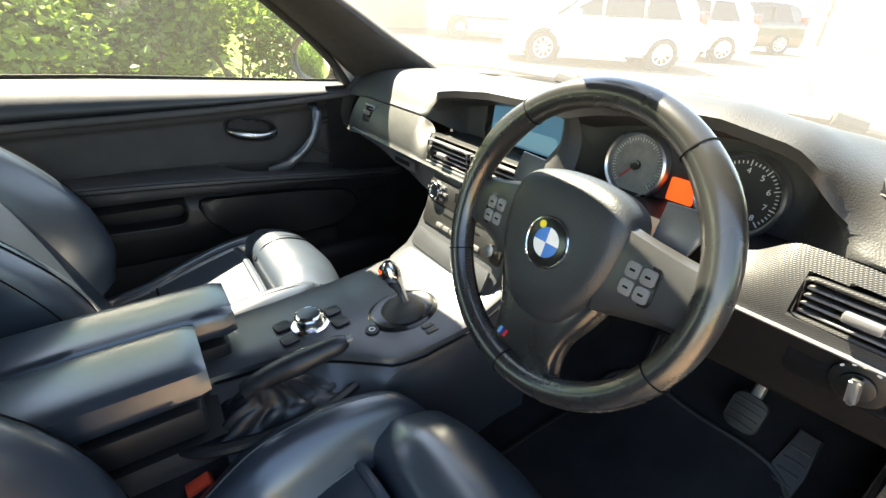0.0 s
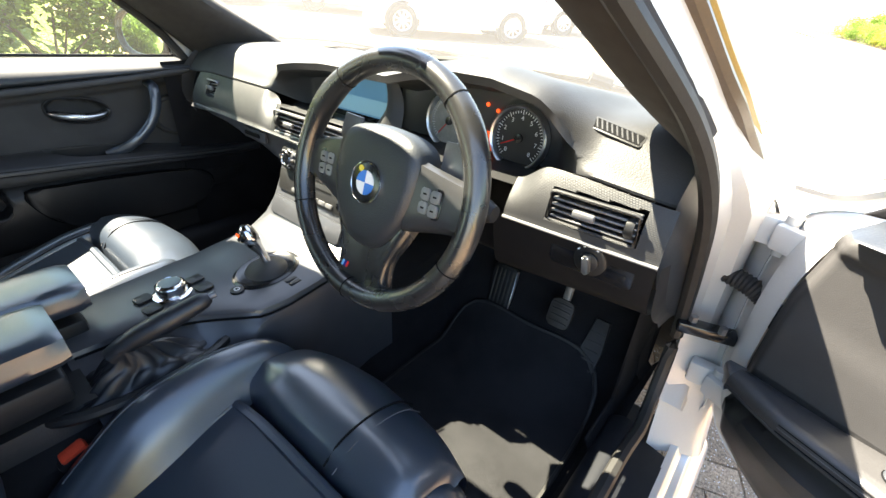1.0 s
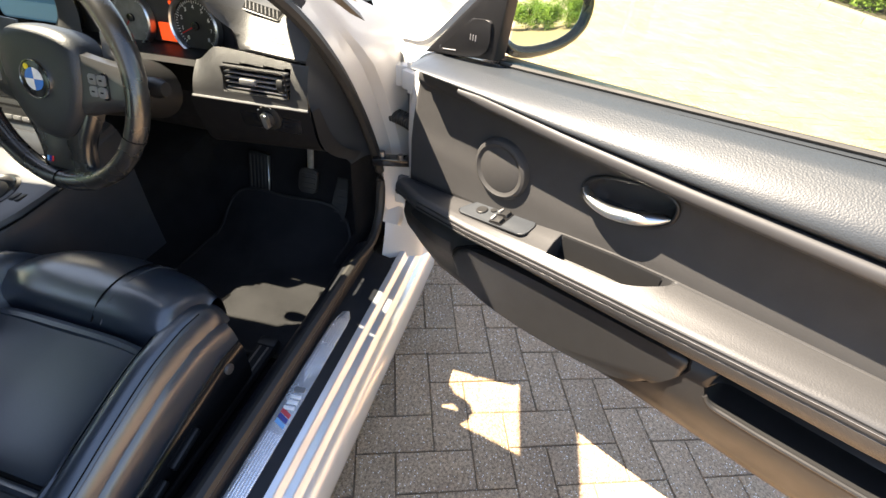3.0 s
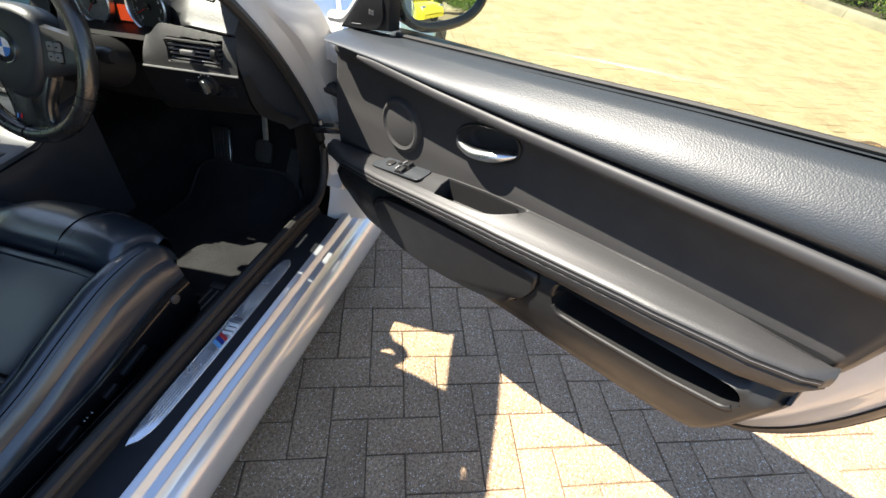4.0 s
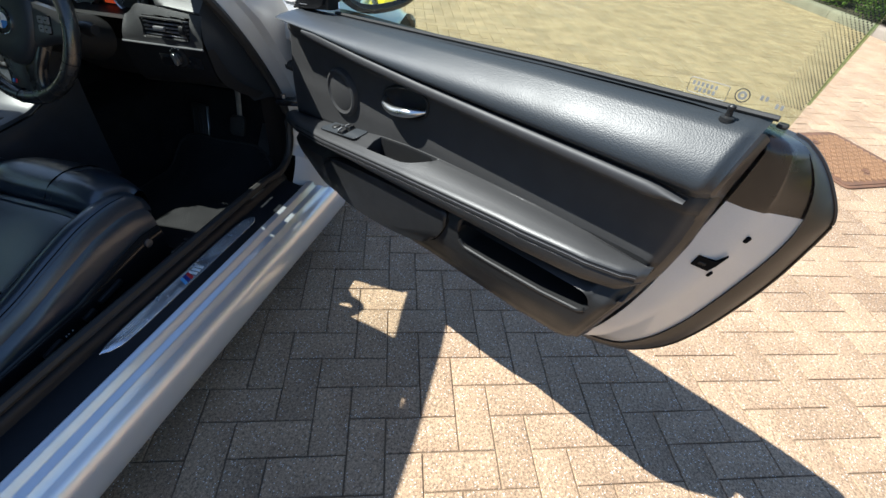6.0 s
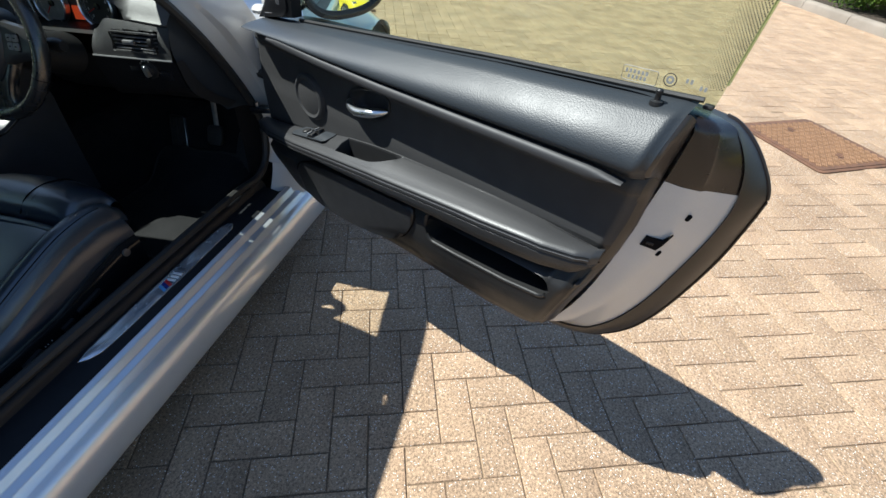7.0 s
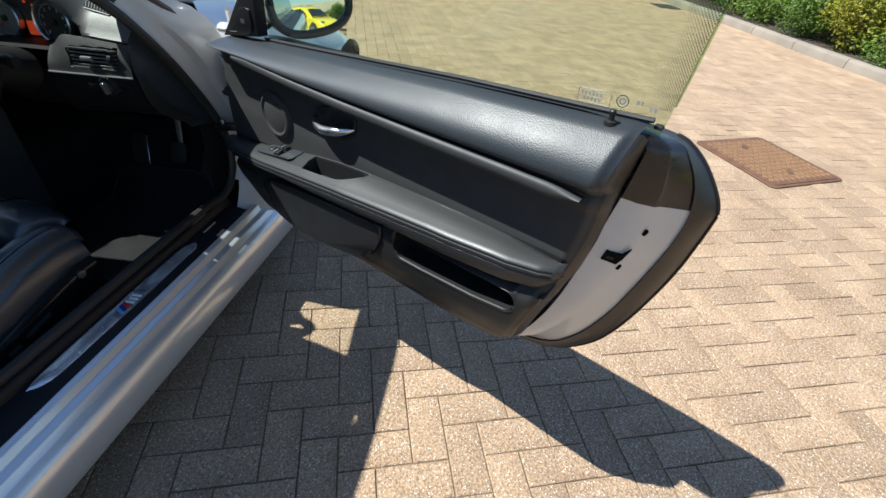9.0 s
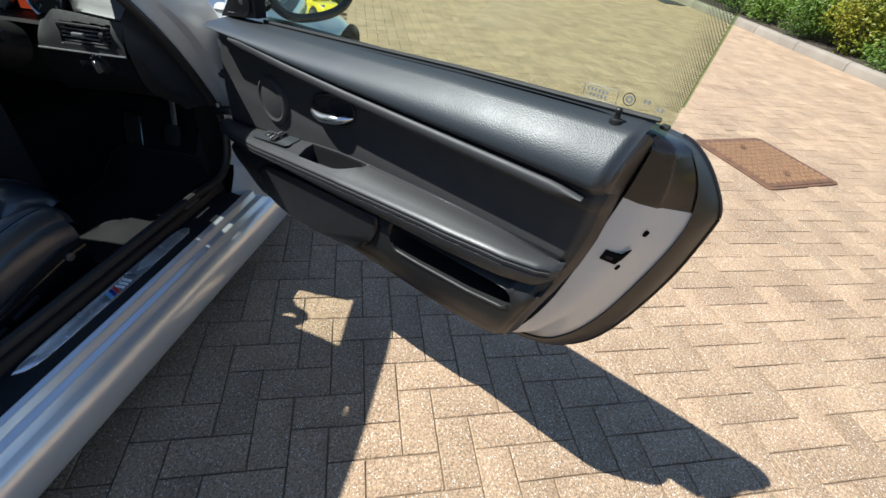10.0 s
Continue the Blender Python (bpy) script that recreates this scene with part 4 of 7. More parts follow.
    # pressed shell: jamb, flange and outer skin
    inner = [(0.085, 0.50), (0.09, 0.75), (0.13, 0.885), (0.6, 0.918), (1.0, 0.945), (1.285, 0.955), (1.272, 0.862), (1.261, 0.81), (1.246, 0.737), (1.227, 0.641), (1.2, 0.547), (1.164, 0.461), (1.122, 0.398), (1.0, 0.395), (0.6, 0.39), (0.3, 0.385), (0.15, 0.43)]
    fold = [(0.05, 0.48), (0.045, 0.75), (0.09, 0.885), (0.6, 0.915), (1.0, 0.94), (1.302, 0.948), (1.318, 0.865), (1.312, 0.80), (1.303, 0.737), (1.286, 0.67), (1.26, 0.585), (1.222, 0.495), (1.165, 0.405), (1.0, 0.37), (0.6, 0.36), (0.3, 0.35), (0.12, 0.39)]
    lip = [(0.02, 0.44), (0.01, 0.75), (0.05, 0.885), (0.6, 0.905), (1.0, 0.93), (1.305, 0.935), (1.350, 0.875), (1.362, 0.81), (1.352, 0.74), (1.325, 0.64), (1.296, 0.545), (1.255, 0.455), (1.19, 0.375), (1.0, 0.335), (0.6, 0.32), (0.3, 0.305), (0.08, 0.34)]
    edge = [(0.0, 0.42), (-0.01, 0.75), (0.03, 0.88), (0.6, 0.895), (1.0, 0.915), (1.290, 0.922), (1.345, 0.888), (1.396, 0.818), (1.392, 0.775), (1.374, 0.66), (1.327, 0.50), (1.28, 0.40), (1.19, 0.310), (1.0, 0.285), (0.6, 0.275), (0.3, 0.27), (0.06, 0.32)]

    def ring(o, n, k=150):
        r = []
        m_ = len(o)
        for i in range(m_):
            a, b = Vector((*o[i], 0)), Vector((*o[(i + 1) % m_], 0))
            for q in range(10):
                p = a.lerp(b, q / 10)
                r.append(p)
        r = [sum((r[(i + q) % len(r)] for q in range(-4, 5)), Vector()) / 9 for i in range(len(r))]
        return [V(p.x, n, p.y) for p in r]

    A, B, C, D = ring(inner, 0.002), ring(fold, -0.020), ring(lip, -0.062), ring(edge, -0.112)
    mid1 = [a.lerp(b, 0.5) + Vector((0, -sg * 0.004, 0)) for a, b in zip(A, B)]
    mid2 = [a.lerp(b, 0.12) + Vector((0, sg * 0.004, 0)) for a, b in zip(B, C)]
    bm = grid([A, mid1, B, mid2, C], True)
    bmesh.ops.bisect_plane(bm, geom=bm.verts[:] + bm.edges[:] + bm.faces[:], plane_co=(1.30, 0, 0.829), plane_no=Vector((0.16, 0, 1)).normalized())
    for f in bm.faces:
        c = f.calc_center_median()
        f.material_index = 1 if (c.z > 0.829 - 0.16 * (c.x - 1.30) and c.x > 1.0) or (c.z > 0.882 and c.x > 0.12) else 0
    part("door_jamb", bm, [PRIMER, CAP], door, "white painted door edge with a black corner cap", 30)
    # rubber bead round the painted edge, then the flat strip outside it
    S = [c.lerp(d, 0.25) + Vector((0, -sg * 0.010, 0)) for c, d in zip(C, D)]
    S2 = [c.lerp(d, 0.60) + Vector((0, -sg * 0.012, 0)) for c, d in zip(C, D)]
    bm = grid([C, [c.lerp(d, 0.04) + Vector((0, -sg * 0.006, 0)) for c, d in zip(C, D)], S, S2, [c.lerp(d, 0.88) + Vector((0, -sg * 0.006, 0)) for c, d in zip(C, D)], D], True)
    for f in bm.faces:
        f.material_index = 1 if f.calc_center_median().x < 0.13 else 0
    part("weatherstrip", bm, [EDGE_RUBBER, PRIMER], door, "brown-black rubber weatherstrip", 60)
    part("skin_edge", tube([p + Vector((0, -sg * 0.002, 0)) for p in D if p.x > 1.05 and p.z < 0.915], 0.0028, 6), EDGE_RUBBER, door)
    part("corner_rubber", box((0, 0, 0), (0.014, 0.012, 0.007), 0.003, 2, Matrix.Translation(V(1.280, -0.024, 0.947))), RUBBER, door)
    cen = Vector((0.68, sg * 0.165, 0.62))
    skin = [D]
    for k, bul in ((0.97, 0.006), (0.85, 0.022), (0.6, 0.04), (0.3, 0.05)):
        skin.append([Vector((cen.x + (d.x - cen.x) * k, d.y + sg * bul, cen.z + (d.z - cen.z) * k)) for d in D])
    bm = grid(skin, True)
    bm.verts.ensure_lookup_table()
    bm.faces.new(bm.verts[-len(D):])
    part("outer_skin", bm, PAINT, door, "white outer door skin")
    # latch on the rear edge
    lm = frame_of(V(1.279, -0.0080, 0.716), (-0.16, 0, -1), (0.93, sg * 0.35, -0.1)) @ pose(0, 0, -0.003)
    part("latch_slot", prism([(-0.0115, -0.0127), (0.0105, -0.0148), (0.0115, 0.0127), (-0.004, 0.018), (-0.028, 0.0235), (-0.011, 0.014), (-0.0107, 0.001)], 0.006, 0.001, lm), SEAM, door, "black latch opening")
    part("latch_claw", box((0, 0, 0), (0.008, 0.014, 0.008), 0.002, 1, lm @ pose(0.001, -0.002, 0.003)), DEEP, door)
    for l, n, z in ((1.314, -0.0245, 0.775), (1.293, -0.022, 0.692)):
        part("jamb_slot", box((0, 0, 0), (0.013, 0.007, 0.006), 0.002, 1, frame_of(V(l, n, z), (-0.35, 0, -1), (0.93, sg * 0.35, -0.3))), SEAM, door)

    # window, belt rubber, lock pin, mirror sail
    top = 1.335
    rows = []
    for i in range(14):
        s = i / 13
        z = 0.89 + (top - 0.89) * s
        lean = -0.022 + 0.16 * max(0, (z - 0.92) / 0.42) ** 1.15
        a = at(z, [(0.89, 0.30), (0.93, 0.305), (1.02, 0.335), (1.10, 0.46), (1.2, 0.62), (1.30, 0.82), (1.335, 0.95)])
        b = at(z, [(0.89, 1.285), (0.965, 1.297), (1.11, 1.322), (1.24, 1.325), (1.30, 1.29), (1.335, 1.22)])
        rows.append([V(a + (b - a) * k / 24, lean - 0.015 * math.sin(math.pi * k / 24), z + 0.055 * (k / 24 - 0.2) * (1 - s)) for k in range(25)])
    pane = part("window_pane", grid(rows), WINDOW, door, "green-tinted frameless window glass")
    pane.visible_shadow = False
    # dotted ceramic band at the rear edge of the glass
    dots = bmesh.new()
    for i in range(150):
        s = 0.10 + 0.86 * i / 150
        z = 0.89 + (top - 0.89) * s
        lean = -0.022 + 0.16 * max(0, (z - 0.92) / 0.42) ** 1.15
        b = at(z, [(0.89, 1.285), (0.965, 1.297), (1.11, 1.322), (1.24, 1.325), (1.30, 1.29), (1.335, 1.22)])
        for k in range(9):
            l = b - 0.003 - 0.0036 * k - (0.0018 if i % 2 else 0)
            r = 0.00095 - 0.00006 * k
            c = V(l, lean + 0.002, z + 0.055 * 0.8 * (1 - s))
            vs = [dots.verts.new(c + Vector((r * math.cos(q * math.pi / 3), 0, r * math.sin(q * math.pi / 3)))) for q in range(6)]
            dots.faces.new(vs)
    part("ceramic_dots", dots, TYRE, pane, "black dotted ceramic edge")
    edge_path = []
    for i in range(20):
        s = 0.12 + 0.86 * i / 19
        z = 0.89 + (top - 0.89) * s
        lean = -0.022 + 0.16 * max(0, (z - 0.92) / 0.42) ** 1.15
        b = at(z, [(0.89, 1.285), (0.965, 1.297), (1.11, 1.322), (1.24, 1.325), (1.30, 1.29), (1.335, 1.22)])
        edge_path.append(V(b, lean, z + 0.055 * 0.8 * (1 - s)))
    part("glass_edge", tube(edge_path, 0.002, 5), WINDOW, pane)
    part("belt_rubber", tube([V(l, -0.012, at(l, ZB) + 0.004) for l in [0.30 + 0.05 * i for i in range(20)] + [1.274]], 0.004, 6), RUBBER, door, "black rubber belt line")
    pin = part("lock_pin", lathe([(0.0095, -0.004), (0.009, 0.0015), (0.0045, 0.003), (0.004, 0.010), (0.005, 0.012), (0.005, 0.016), (0.003, 0.018), (0.0, 0.018)], 16, Matrix.Translation(V(1.222, 0.016, 0.950))), PLASTIC, door, "black lock pin")
    tri = [(0.125, 0.888), (0.30, 0.912), (0.318, 1.045), (0.30, 1.05)]
    part("mirror_sail", prism([(a, b) for a, b in tri], 0.03, 0.006, face(0, -0.02, 0)), DEEP, door, "black mirror triangle trim")
    cover = [(0.170, 0.904), (0.276, 0.918), (0.289, 0.968), (0.284, 0.975), (0.252, 0.972), (0.240, 0.966)]
    part("tweeter_cover", prism([(p.x, p.y) for p in spline([(a, b, 0) for a, b in cover], 40, True)], 0.005, 0.002, face(0, 0.010, 0)), DEEP, door, "black tweeter cover on the mirror triangle")
    for k in range(3):
        part("cover_mark", box((0, 0, 0), (0.003, 0.010, 0.0008), 0.0003, 1, face(0.247 + 0.006 * k, 0.0154, 0.942)), STITCH, door)
    part("cover_line", tube([V(0.182, 0.0155, 0.9085), V(0.215, 0.0155, 0.9125)], 0.0009, 5), SATIN, door)
    part("sail_frame", tube(spline([V(0.02, -0.05, 0.885), V(0.10, -0.045, 0.90), V(0.21, -0.03, 0.985), V(0.31, -0.01, 1.066), V(0.36, 0.0, 1.10)], 20), 0.021, 10, flat=0.7), PRIMER if driver else DEEP, door, "painted edge of the mirror triangle")
    part("sail_rubber", tube(spline([V(0.11, -0.044, 0.922), V(0.205, -0.03, 0.998), V(0.30, -0.01, 1.075)], 20), 0.0035, 6), RUBBER, door)

    # outside mirror
    c = V(0.25 if driver else 0.300, -0.195, 0.965 if driver else 0.955)
    facing = Vector((0.93, -sg * 0.30, 0.09)).normalized()
    mm = frame_of(c, Vector((0, 0, 1)).cross(facing), (0, 0, 1))
    mm = Matrix((Vector((0, 0, 1)).cross(facing).normalized(), facing.cross(Vector((0, 0, 1)).cross(facing).normalized()), facing)).transposed().to_4x4()
    mm.translation = c

    def oval(w, h, k=40):
        o = []
        for i in range(k):
            a = 2 * math.pi * i / k
            x, y = math.cos(a), math.sin(a)
            x = abs(x) ** 0.8 * (1 if x > 0 else -1)
            y = abs(y) ** 0.8 * (1 if y > 0 else -1)
            o.append((w * x, h * y * (1.0 + 0.12 * x * sg * -1)))
        return o
    rows = [[mm @ Vector((x * f, y * f, z)) for x, y in oval(0.108, 0.073)] for f, z in ((0.93, 0.012), (1.06, 0.02), (1.15, 0.0), (1.12, -0.05), (0.85, -0.09), (0.5, -0.115), (0.1, -0.12))]
    hs = part("mirror_housing", grid(rows, True, True), PAINT, door, "white door mirror housing")
    part("mirror_rim", tube([mm @ Vector((x * 1.04, y * 1.05, 0.014)) for x, y in oval(0.108, 0.073)], 0.012, 10, True), GLOSS, hs, "black mirror rim")
    part("mirror_glass", grid([[mm @ Vector((x * f, y * f, 0.018 - (x * x + y * y) * f * f / 2.8)) for x, y in oval(0.108, 0.073)] for f in (0.95, 0.8, 0.6, 0.4, 0.2, 0.01)], True, True), MIRROR, hs, "silvered mirror glass")
    part("mirror_foot", loft([[V(0.20 + 0.04 * math.cos(a) * f, -0.03 - d, 0.912 + 0.012 * math.sin(a) * f + dz) for a in (2 * math.pi * k / 12 for k in range(12))] for f, d, dz in ((1, 0, 0), (0.9, 0.04, 0.004), (0.7, 0.08, 0.015), (0.8, 0.13, 0.03))], 12, 16, True, True), GLOSS, hs, "black mirror foot")
    # etched marks low on the glass
    if driver:
        for l, w, h, z in ((1.178, 0.040, 0.0055, 0.972), (1.180, 0.034, 0.0055, 0.9645), (1.250, 0.012, 0.006, 0.9755), (1.272, 0.016, 0.006, 0.970)):
            for k in range(max(2, int(w / 0.006))):
                part("etched_mark", prism(round_rect(0.0034, h, 0.0008), 0.0006, 0, face(l - w / 2 + 0.006 * k, -0.016, z)), GLARE_AND_MARK_GREY, pane)
        part("etched_frame", tube([face(1.178, -0.016, 0.9685) @ Vector((x, y, 0)) for x, y in round_rect(0.052, 0.020, 0.003)], 0.0005, 4, True), GLARE_AND_MARK_GREY, pane)
        part("etched_ring", lathe([(0.0092, 0), (0.0092, 0.0006), (0.0080, 0.0006), (0.0080, 0)], 24, face(1.2215, -0.016, 0.972)), TYRE, pane)
        part("etched_ring", lathe([(0.0055, 0), (0.0055, 0.0006), (0.0026, 0.0006), (0.0026, 0)], 16, face(1.2215, -0.016, 0.972)), GLARE_AND_MARK_GREY, pane)
    return door


build_door(DOOR, 1, True)
build_door(DOOR_SHUT, -1, False)


def build_hinges():
    hg = thing("door_hinge", "white painted hinges and black check strap of the open door", "hinge", (1.08, -0.84, 0.45))
    for z in (0.80, 0.47):
        a = part("hinge_leaf", box((1.098, -0.84, z), (0.03, 0.055, 0.05), 0.006, 2), PRIMER, hg)
        part("hinge_knuckle", lathe([(0.0, -0.035), (0.011, -0.035), (0.011, 0.035), (0.0, 0.035)], 14, Matrix.Translation((1.085, -0.865, z))), PRIMER, a)
        part("hinge_arm", box((1.062, -0.875, z), (0.06, 0.02, 0.045), 0.006, 2, pose(0, 0, 0, 0, 0, 62)), PRIMER, a)
    part("check_strap", box((1.07, -0.815, 0.585), (0.03, 0.10, 0.022), 0.004, 2, pose(0, 0, 0, 0, 0, 15)), GLOSS, hg, "black door check strap")
    for y in (-0.79, -0.84):
        part("strap_bolt", lathe([(0.008, 0), (0.008, 0.014), (0, 0.016)], 6, Matrix.Translation((1.066, y, 0.594))), STEEL, hg)
    bm = tube(spline([(1.10, -0.80, 0.70), (1.085, -0.86, 0.69), (1.06, -0.90, 0.67), (1.03, -0.915, 0.665)], 40), [0.016 + 0.003 * (i % 2) for i in range(40)], 10)
    part("cable_boot", bm, RUBBER, hg, "black corrugated cable boot")


build_hinges()


# ---- dashboard ----
CREST = [(-0.62, 0.955), (-0.56, 0.975), (-0.50, 0.998), (-0.42, 1.012), (-0.33, 1.013), (-0.24, 1.0), (-0.18, 0.985), (-0.10, 0.986), (0.02, 0.985), (0.12, 0.975), (0.20, 0.962), (0.30, 0.95)]


def hooded(y):
    """1 where the hood stands over dials or screen, 0 on the plain pad."""
    return ease(-0.597, -0.505, y) * ease(0.265, 0.185, y)


def dash_profile(y):
    A, c = hooded(y), at(y, CREST)
    k = abs(y) / 0.74
    dz = -0.012 * ease(0.75, 1, k)
    flat = [(1.23, 0.945), (1.10, 0.957), (0.985, 0.957), (0.935, 0.943), (0.908, 0.922), (0.893, 0.906), (0.882, 0.894), (0.876, 0.889), (0.876, 0.885)]
    hood = [(1.23, 0.945), (1.07, 0.978), (0.955, c), (0.895, c - 0.001), (0.868, c - 0.012), (0.876, c - 0.026), (0.93, c - 0.036), (0.962, c - 0.05), (0.962, 0.842)]
    bow = -0.03 * (1 - min(1, abs(y) / 0.7) ** 2)
    return [((1 - A) * f[0] + A * h[0] + bow * 0.4, y, (1 - A) * f[1] + A * h[1] + dz * (1 - A)) for f, h in zip(flat, hood)]


def build_dash():
    d = thing("dashboard", "black grained dashboard with twin dials and screen", "dashboard", (0.95, 0, 0.6))
    ys = [-0.735 + 1.47 * i / 98 for i in range(99)]
    rows = []
    for y in ys:
        p = dash_profile(y)
        rows.append(spline(p[:6], 22)[:-1] + [Vector(q) for q in p[5:]])
    part("upper_pad", grid(rows), PAD, d, "grained soft upper pad", 50)
    # shelf under the dials and screen
    shelf = [[(0.965, y, 0.850), (0.90, y, 0.848), (0.845, y, 0.848 + 0.012 * (y > -0.22))] for y in [-0.575 + 0.04 * i for i in range(21)]]
    part("dial_shelf", grid(shelf), PLASTIC, d)
    # sculpted end cheeks of the pad
    part("end_cheek", loft([[(0.86, -0.735, 0.885), (0.93, -0.738, 0.94), (1.05, -0.74, 0.945)], [(0.845, -0.738, 0.80), (0.95, -0.75, 0.82), (1.08, -0.76, 0.80)],
                            [(0.90, -0.745, 0.70), (1.0, -0.755, 0.70), (1.10, -0.765, 0.66)], [(0.97, -0.75, 0.615), (1.05, -0.757, 0.60), (1.12, -0.765, 0.56)]], 18, 14), VINYL, d, "dark end cap of the dashboard")
    part("end_cheek", loft([[(0.86, 0.735, 0.885), (0.93, 0.738, 0.94), (1.05, 0.74, 0.945)], [(0.845, 0.738, 0.80), (0.95, 0.75, 0.82), (1.08, 0.76, 0.80)],
                            [(0.90, 0.745, 0.70), (1.0, 0.755, 0.70), (1.10, 0.765, 0.66)]], 12, 10), PAD, d)

    # the trim band: driver's piece with its vent, centre vents, passenger's piece
    def band_x(y):
        return 0.830 - 0.016 * (1 - min(1, abs(y) / 0.74) ** 2)

    def band(y0, y1, holes, name, label, zt, zl):
        rows = []
        n = max(12, int(abs(y1 - y0) / 0.007))
        for i in range(n + 1):
            y = y0 + (y1 - y0) * i / n
            px, _, pz = dash_profile(y)[-1]
            A = hooded(y)
            if y < -0.45:
                px, A = 0.878, 0.0
            tx = (px - (0.022 if y < -0.45 else 0.003)) * (1 - A) + (band_x(y) + (0.012 if y < -0.45 else 0.028)) * A
            r = []
            for j in range(25):
                k = j / 24
                z = zl(y) + (zt(y) - zl(y)) * k
                x = band_x(y) + (tx - band_x(y)) * (0.25 * k + 0.75 * k * k) - (0.001 if y < -0.45 else 0.005) * ease(0.08, 0, k)
                for a, b, lo, hi in holes:
                    if a < y < b and lo < z < hi:
                        x = max(x, band_x(y)) + 0.05
                r.append((x, y, z))
            rows.append(r)
        part(name, grid(rows), WEAVE, d, label, 40)

    band(-0.742, -0.495, [(-0.703, -0.570, 0.818, 0.866)], "driver_trim", "woven dark trim with an outer air vent", zt=lambda y: 0.889 - 0.012 * ease(-0.56, -0.74, y) - 0.03 * ease(-0.55, -0.495, y), zl=lambda y: 0.802)
    band(-0.20, 0.64, [(0.02, 0.165, 0.806, 0.858), (-0.145, 0.005, 0.806, 0.858), (0.50, 0.555, 0.83, 0.872)], "passenger_trim", "woven dark trim along the passenger side",
         zt=lambda y: max(0.862 * hooded(y), dash_profile(y)[-1][2] - 0.001), zl=lambda y: 0.798 - 0.012 * ease(0.45, 0.62, y))
    for y0, y1, z in ((-0.742, -0.495, 0.801), (-0.2, 0.6, 0.797)):
        part("chrome_line", tube([(band_x(y) - 0.002, y, z) for y in [y0 + (y1 - y0) * k / 20 for k in range(21)]], 0.0028, 6), SATIN, d, "satin silver strip")

    def vent(y0, y1, zl, zh, wheel_side, dx=0.0):
        def band_x(y):
            return 0.830 - 0.016 * (1 - min(1, abs(y) / 0.74) ** 2) + dx

        v = part("air_vent", tube([(band_x((y0 + y1) / 2) + 0.004, a, b) for a, b in ((y0 + (y1 - y0) * (0.5 + p[0]), (zl + zh) / 2 + p[1] * (zh - zl)) for p in round_rect(1.0, 1.0, 0.08))], 0.0028, 6, True), WEAVE if y1 < -0.4 else SATIN, d, "air vent with slats")
        part("vent_back", box((band_x((y0 + y1) / 2) + 0.05, (y0 + y1) / 2, (zl + zh) / 2), (0.004, y1 - y0 - 0.004, zh - zl - 0.004), 0), SEAM, v)
        for k in range(5):
            z = zl + (zh - zl) * (k + 0.5) / 5
            part("slat", box((band_x((y0 + y1) / 2) + 0.016, (y0 + y1) / 2, z), (0.022, y1 - y0 - 0.004, 0.0036), 0.001, 1, pose(0, 0, 0, 0, 12, 0)), SATIN, v)
        c = (y0 + y1) / 2 + 0.01
        part("slider", box((band_x(c) - 0.001, c, zl + (zh - zl) * 0.5), (0.010, 0.034, 0.012), 0.003, 2), SATIN, v)
        wy = y0 + 0.011 if wheel_side < 0 else y1 - 0.011
        part("vent_wheel", lathe([(0.0, -0.006), (0.017, -0.006), (0.018, 0.0), (0.017, 0.006), (0.0, 0.006)], 24, frame_of((band_x(wy) + 0.013, wy, (zl + zh) / 2), (1, 0, 0), (0, 0, 1))), PLASTIC, v, "ribbed vent wheel")

    vent(-0.703, -0.570, 0.818, 0.866, -1)
    vent(0.02, 0.165, 0.806, 0.858, 1)
    vent(-0.145, 0.005, 0.806, 0.858, -1)
    vent(0.50, 0.555, 0.83, 0.872, 1, 0.022)

    # grille on the pad's top corner
    g0 = Matrix.Translation((0.934, -0.610, 0.9408)) @ pose(0, 0, 0, 8.5, -24, 0) @ pose(0, 0, 0, 0, 0, 84)
    gr = part("defrost_grille", prism(round_rect(0.088, 0.029, 0.004), 0.003, 0.001, g0), PAD, d, "slanted side demist grille")
    part("grille_well", prism(round_rect(0.080, 0.022, 0.003), 0.0008, 0, g0 @ pose(0, 0, 0.003)), SEAM, gr)
    for k in range(9):
        part("bar", box((0, 0, 0), (0.0024, 0.023, 0.0008), 0.0002, 1, g0 @ pose(-0.034 + 0.0085 * k, 0, 0.0040, 0, 0, 32)), PAD, gr)

    # knee panel under the driver's trim
    rows = []
    for y in [-0.74 + 0.0275 * i for i in range(11)]:
        s = (y + 0.74) / 0.275
        rows.append([(0.838, y, 0.797), (0.842, y, 0.77), (0.85, y, 0.73), (0.87, y, 0.698 - 0.02 * s), (0.93, y, 0.665 - 0.01 * s), (1.0, y, 0.63), (1.08, y, 0.62)])
    part("knee_panel", grid([spline(r, 24) for r in rows]), DEEP, d, "black panel below the trim")
    part("panel_end", loft([[(0.838, -0.745, 0.797), (0.852, -0.748, 0.72), (0.90, -0.75, 0.67), (0.985, -0.752, 0.618)], [(0.855, -0.752, 0.80), (0.885, -0.756, 0.73), (0.93, -0.758, 0.68), (1.01, -0.76, 0.63)]], 5, 16), PLASTIC, d)
    rows = [[(0.845, y, 0.795), (0.86, y, 0.75), (0.88, y, 0.70), (0.93, y, 0.66), (1.1, y, 0.64)] for y in [-0.475 + 0.03 * i for i in range(9)]]
    part("column_panel", grid(rows), DEEP, d)
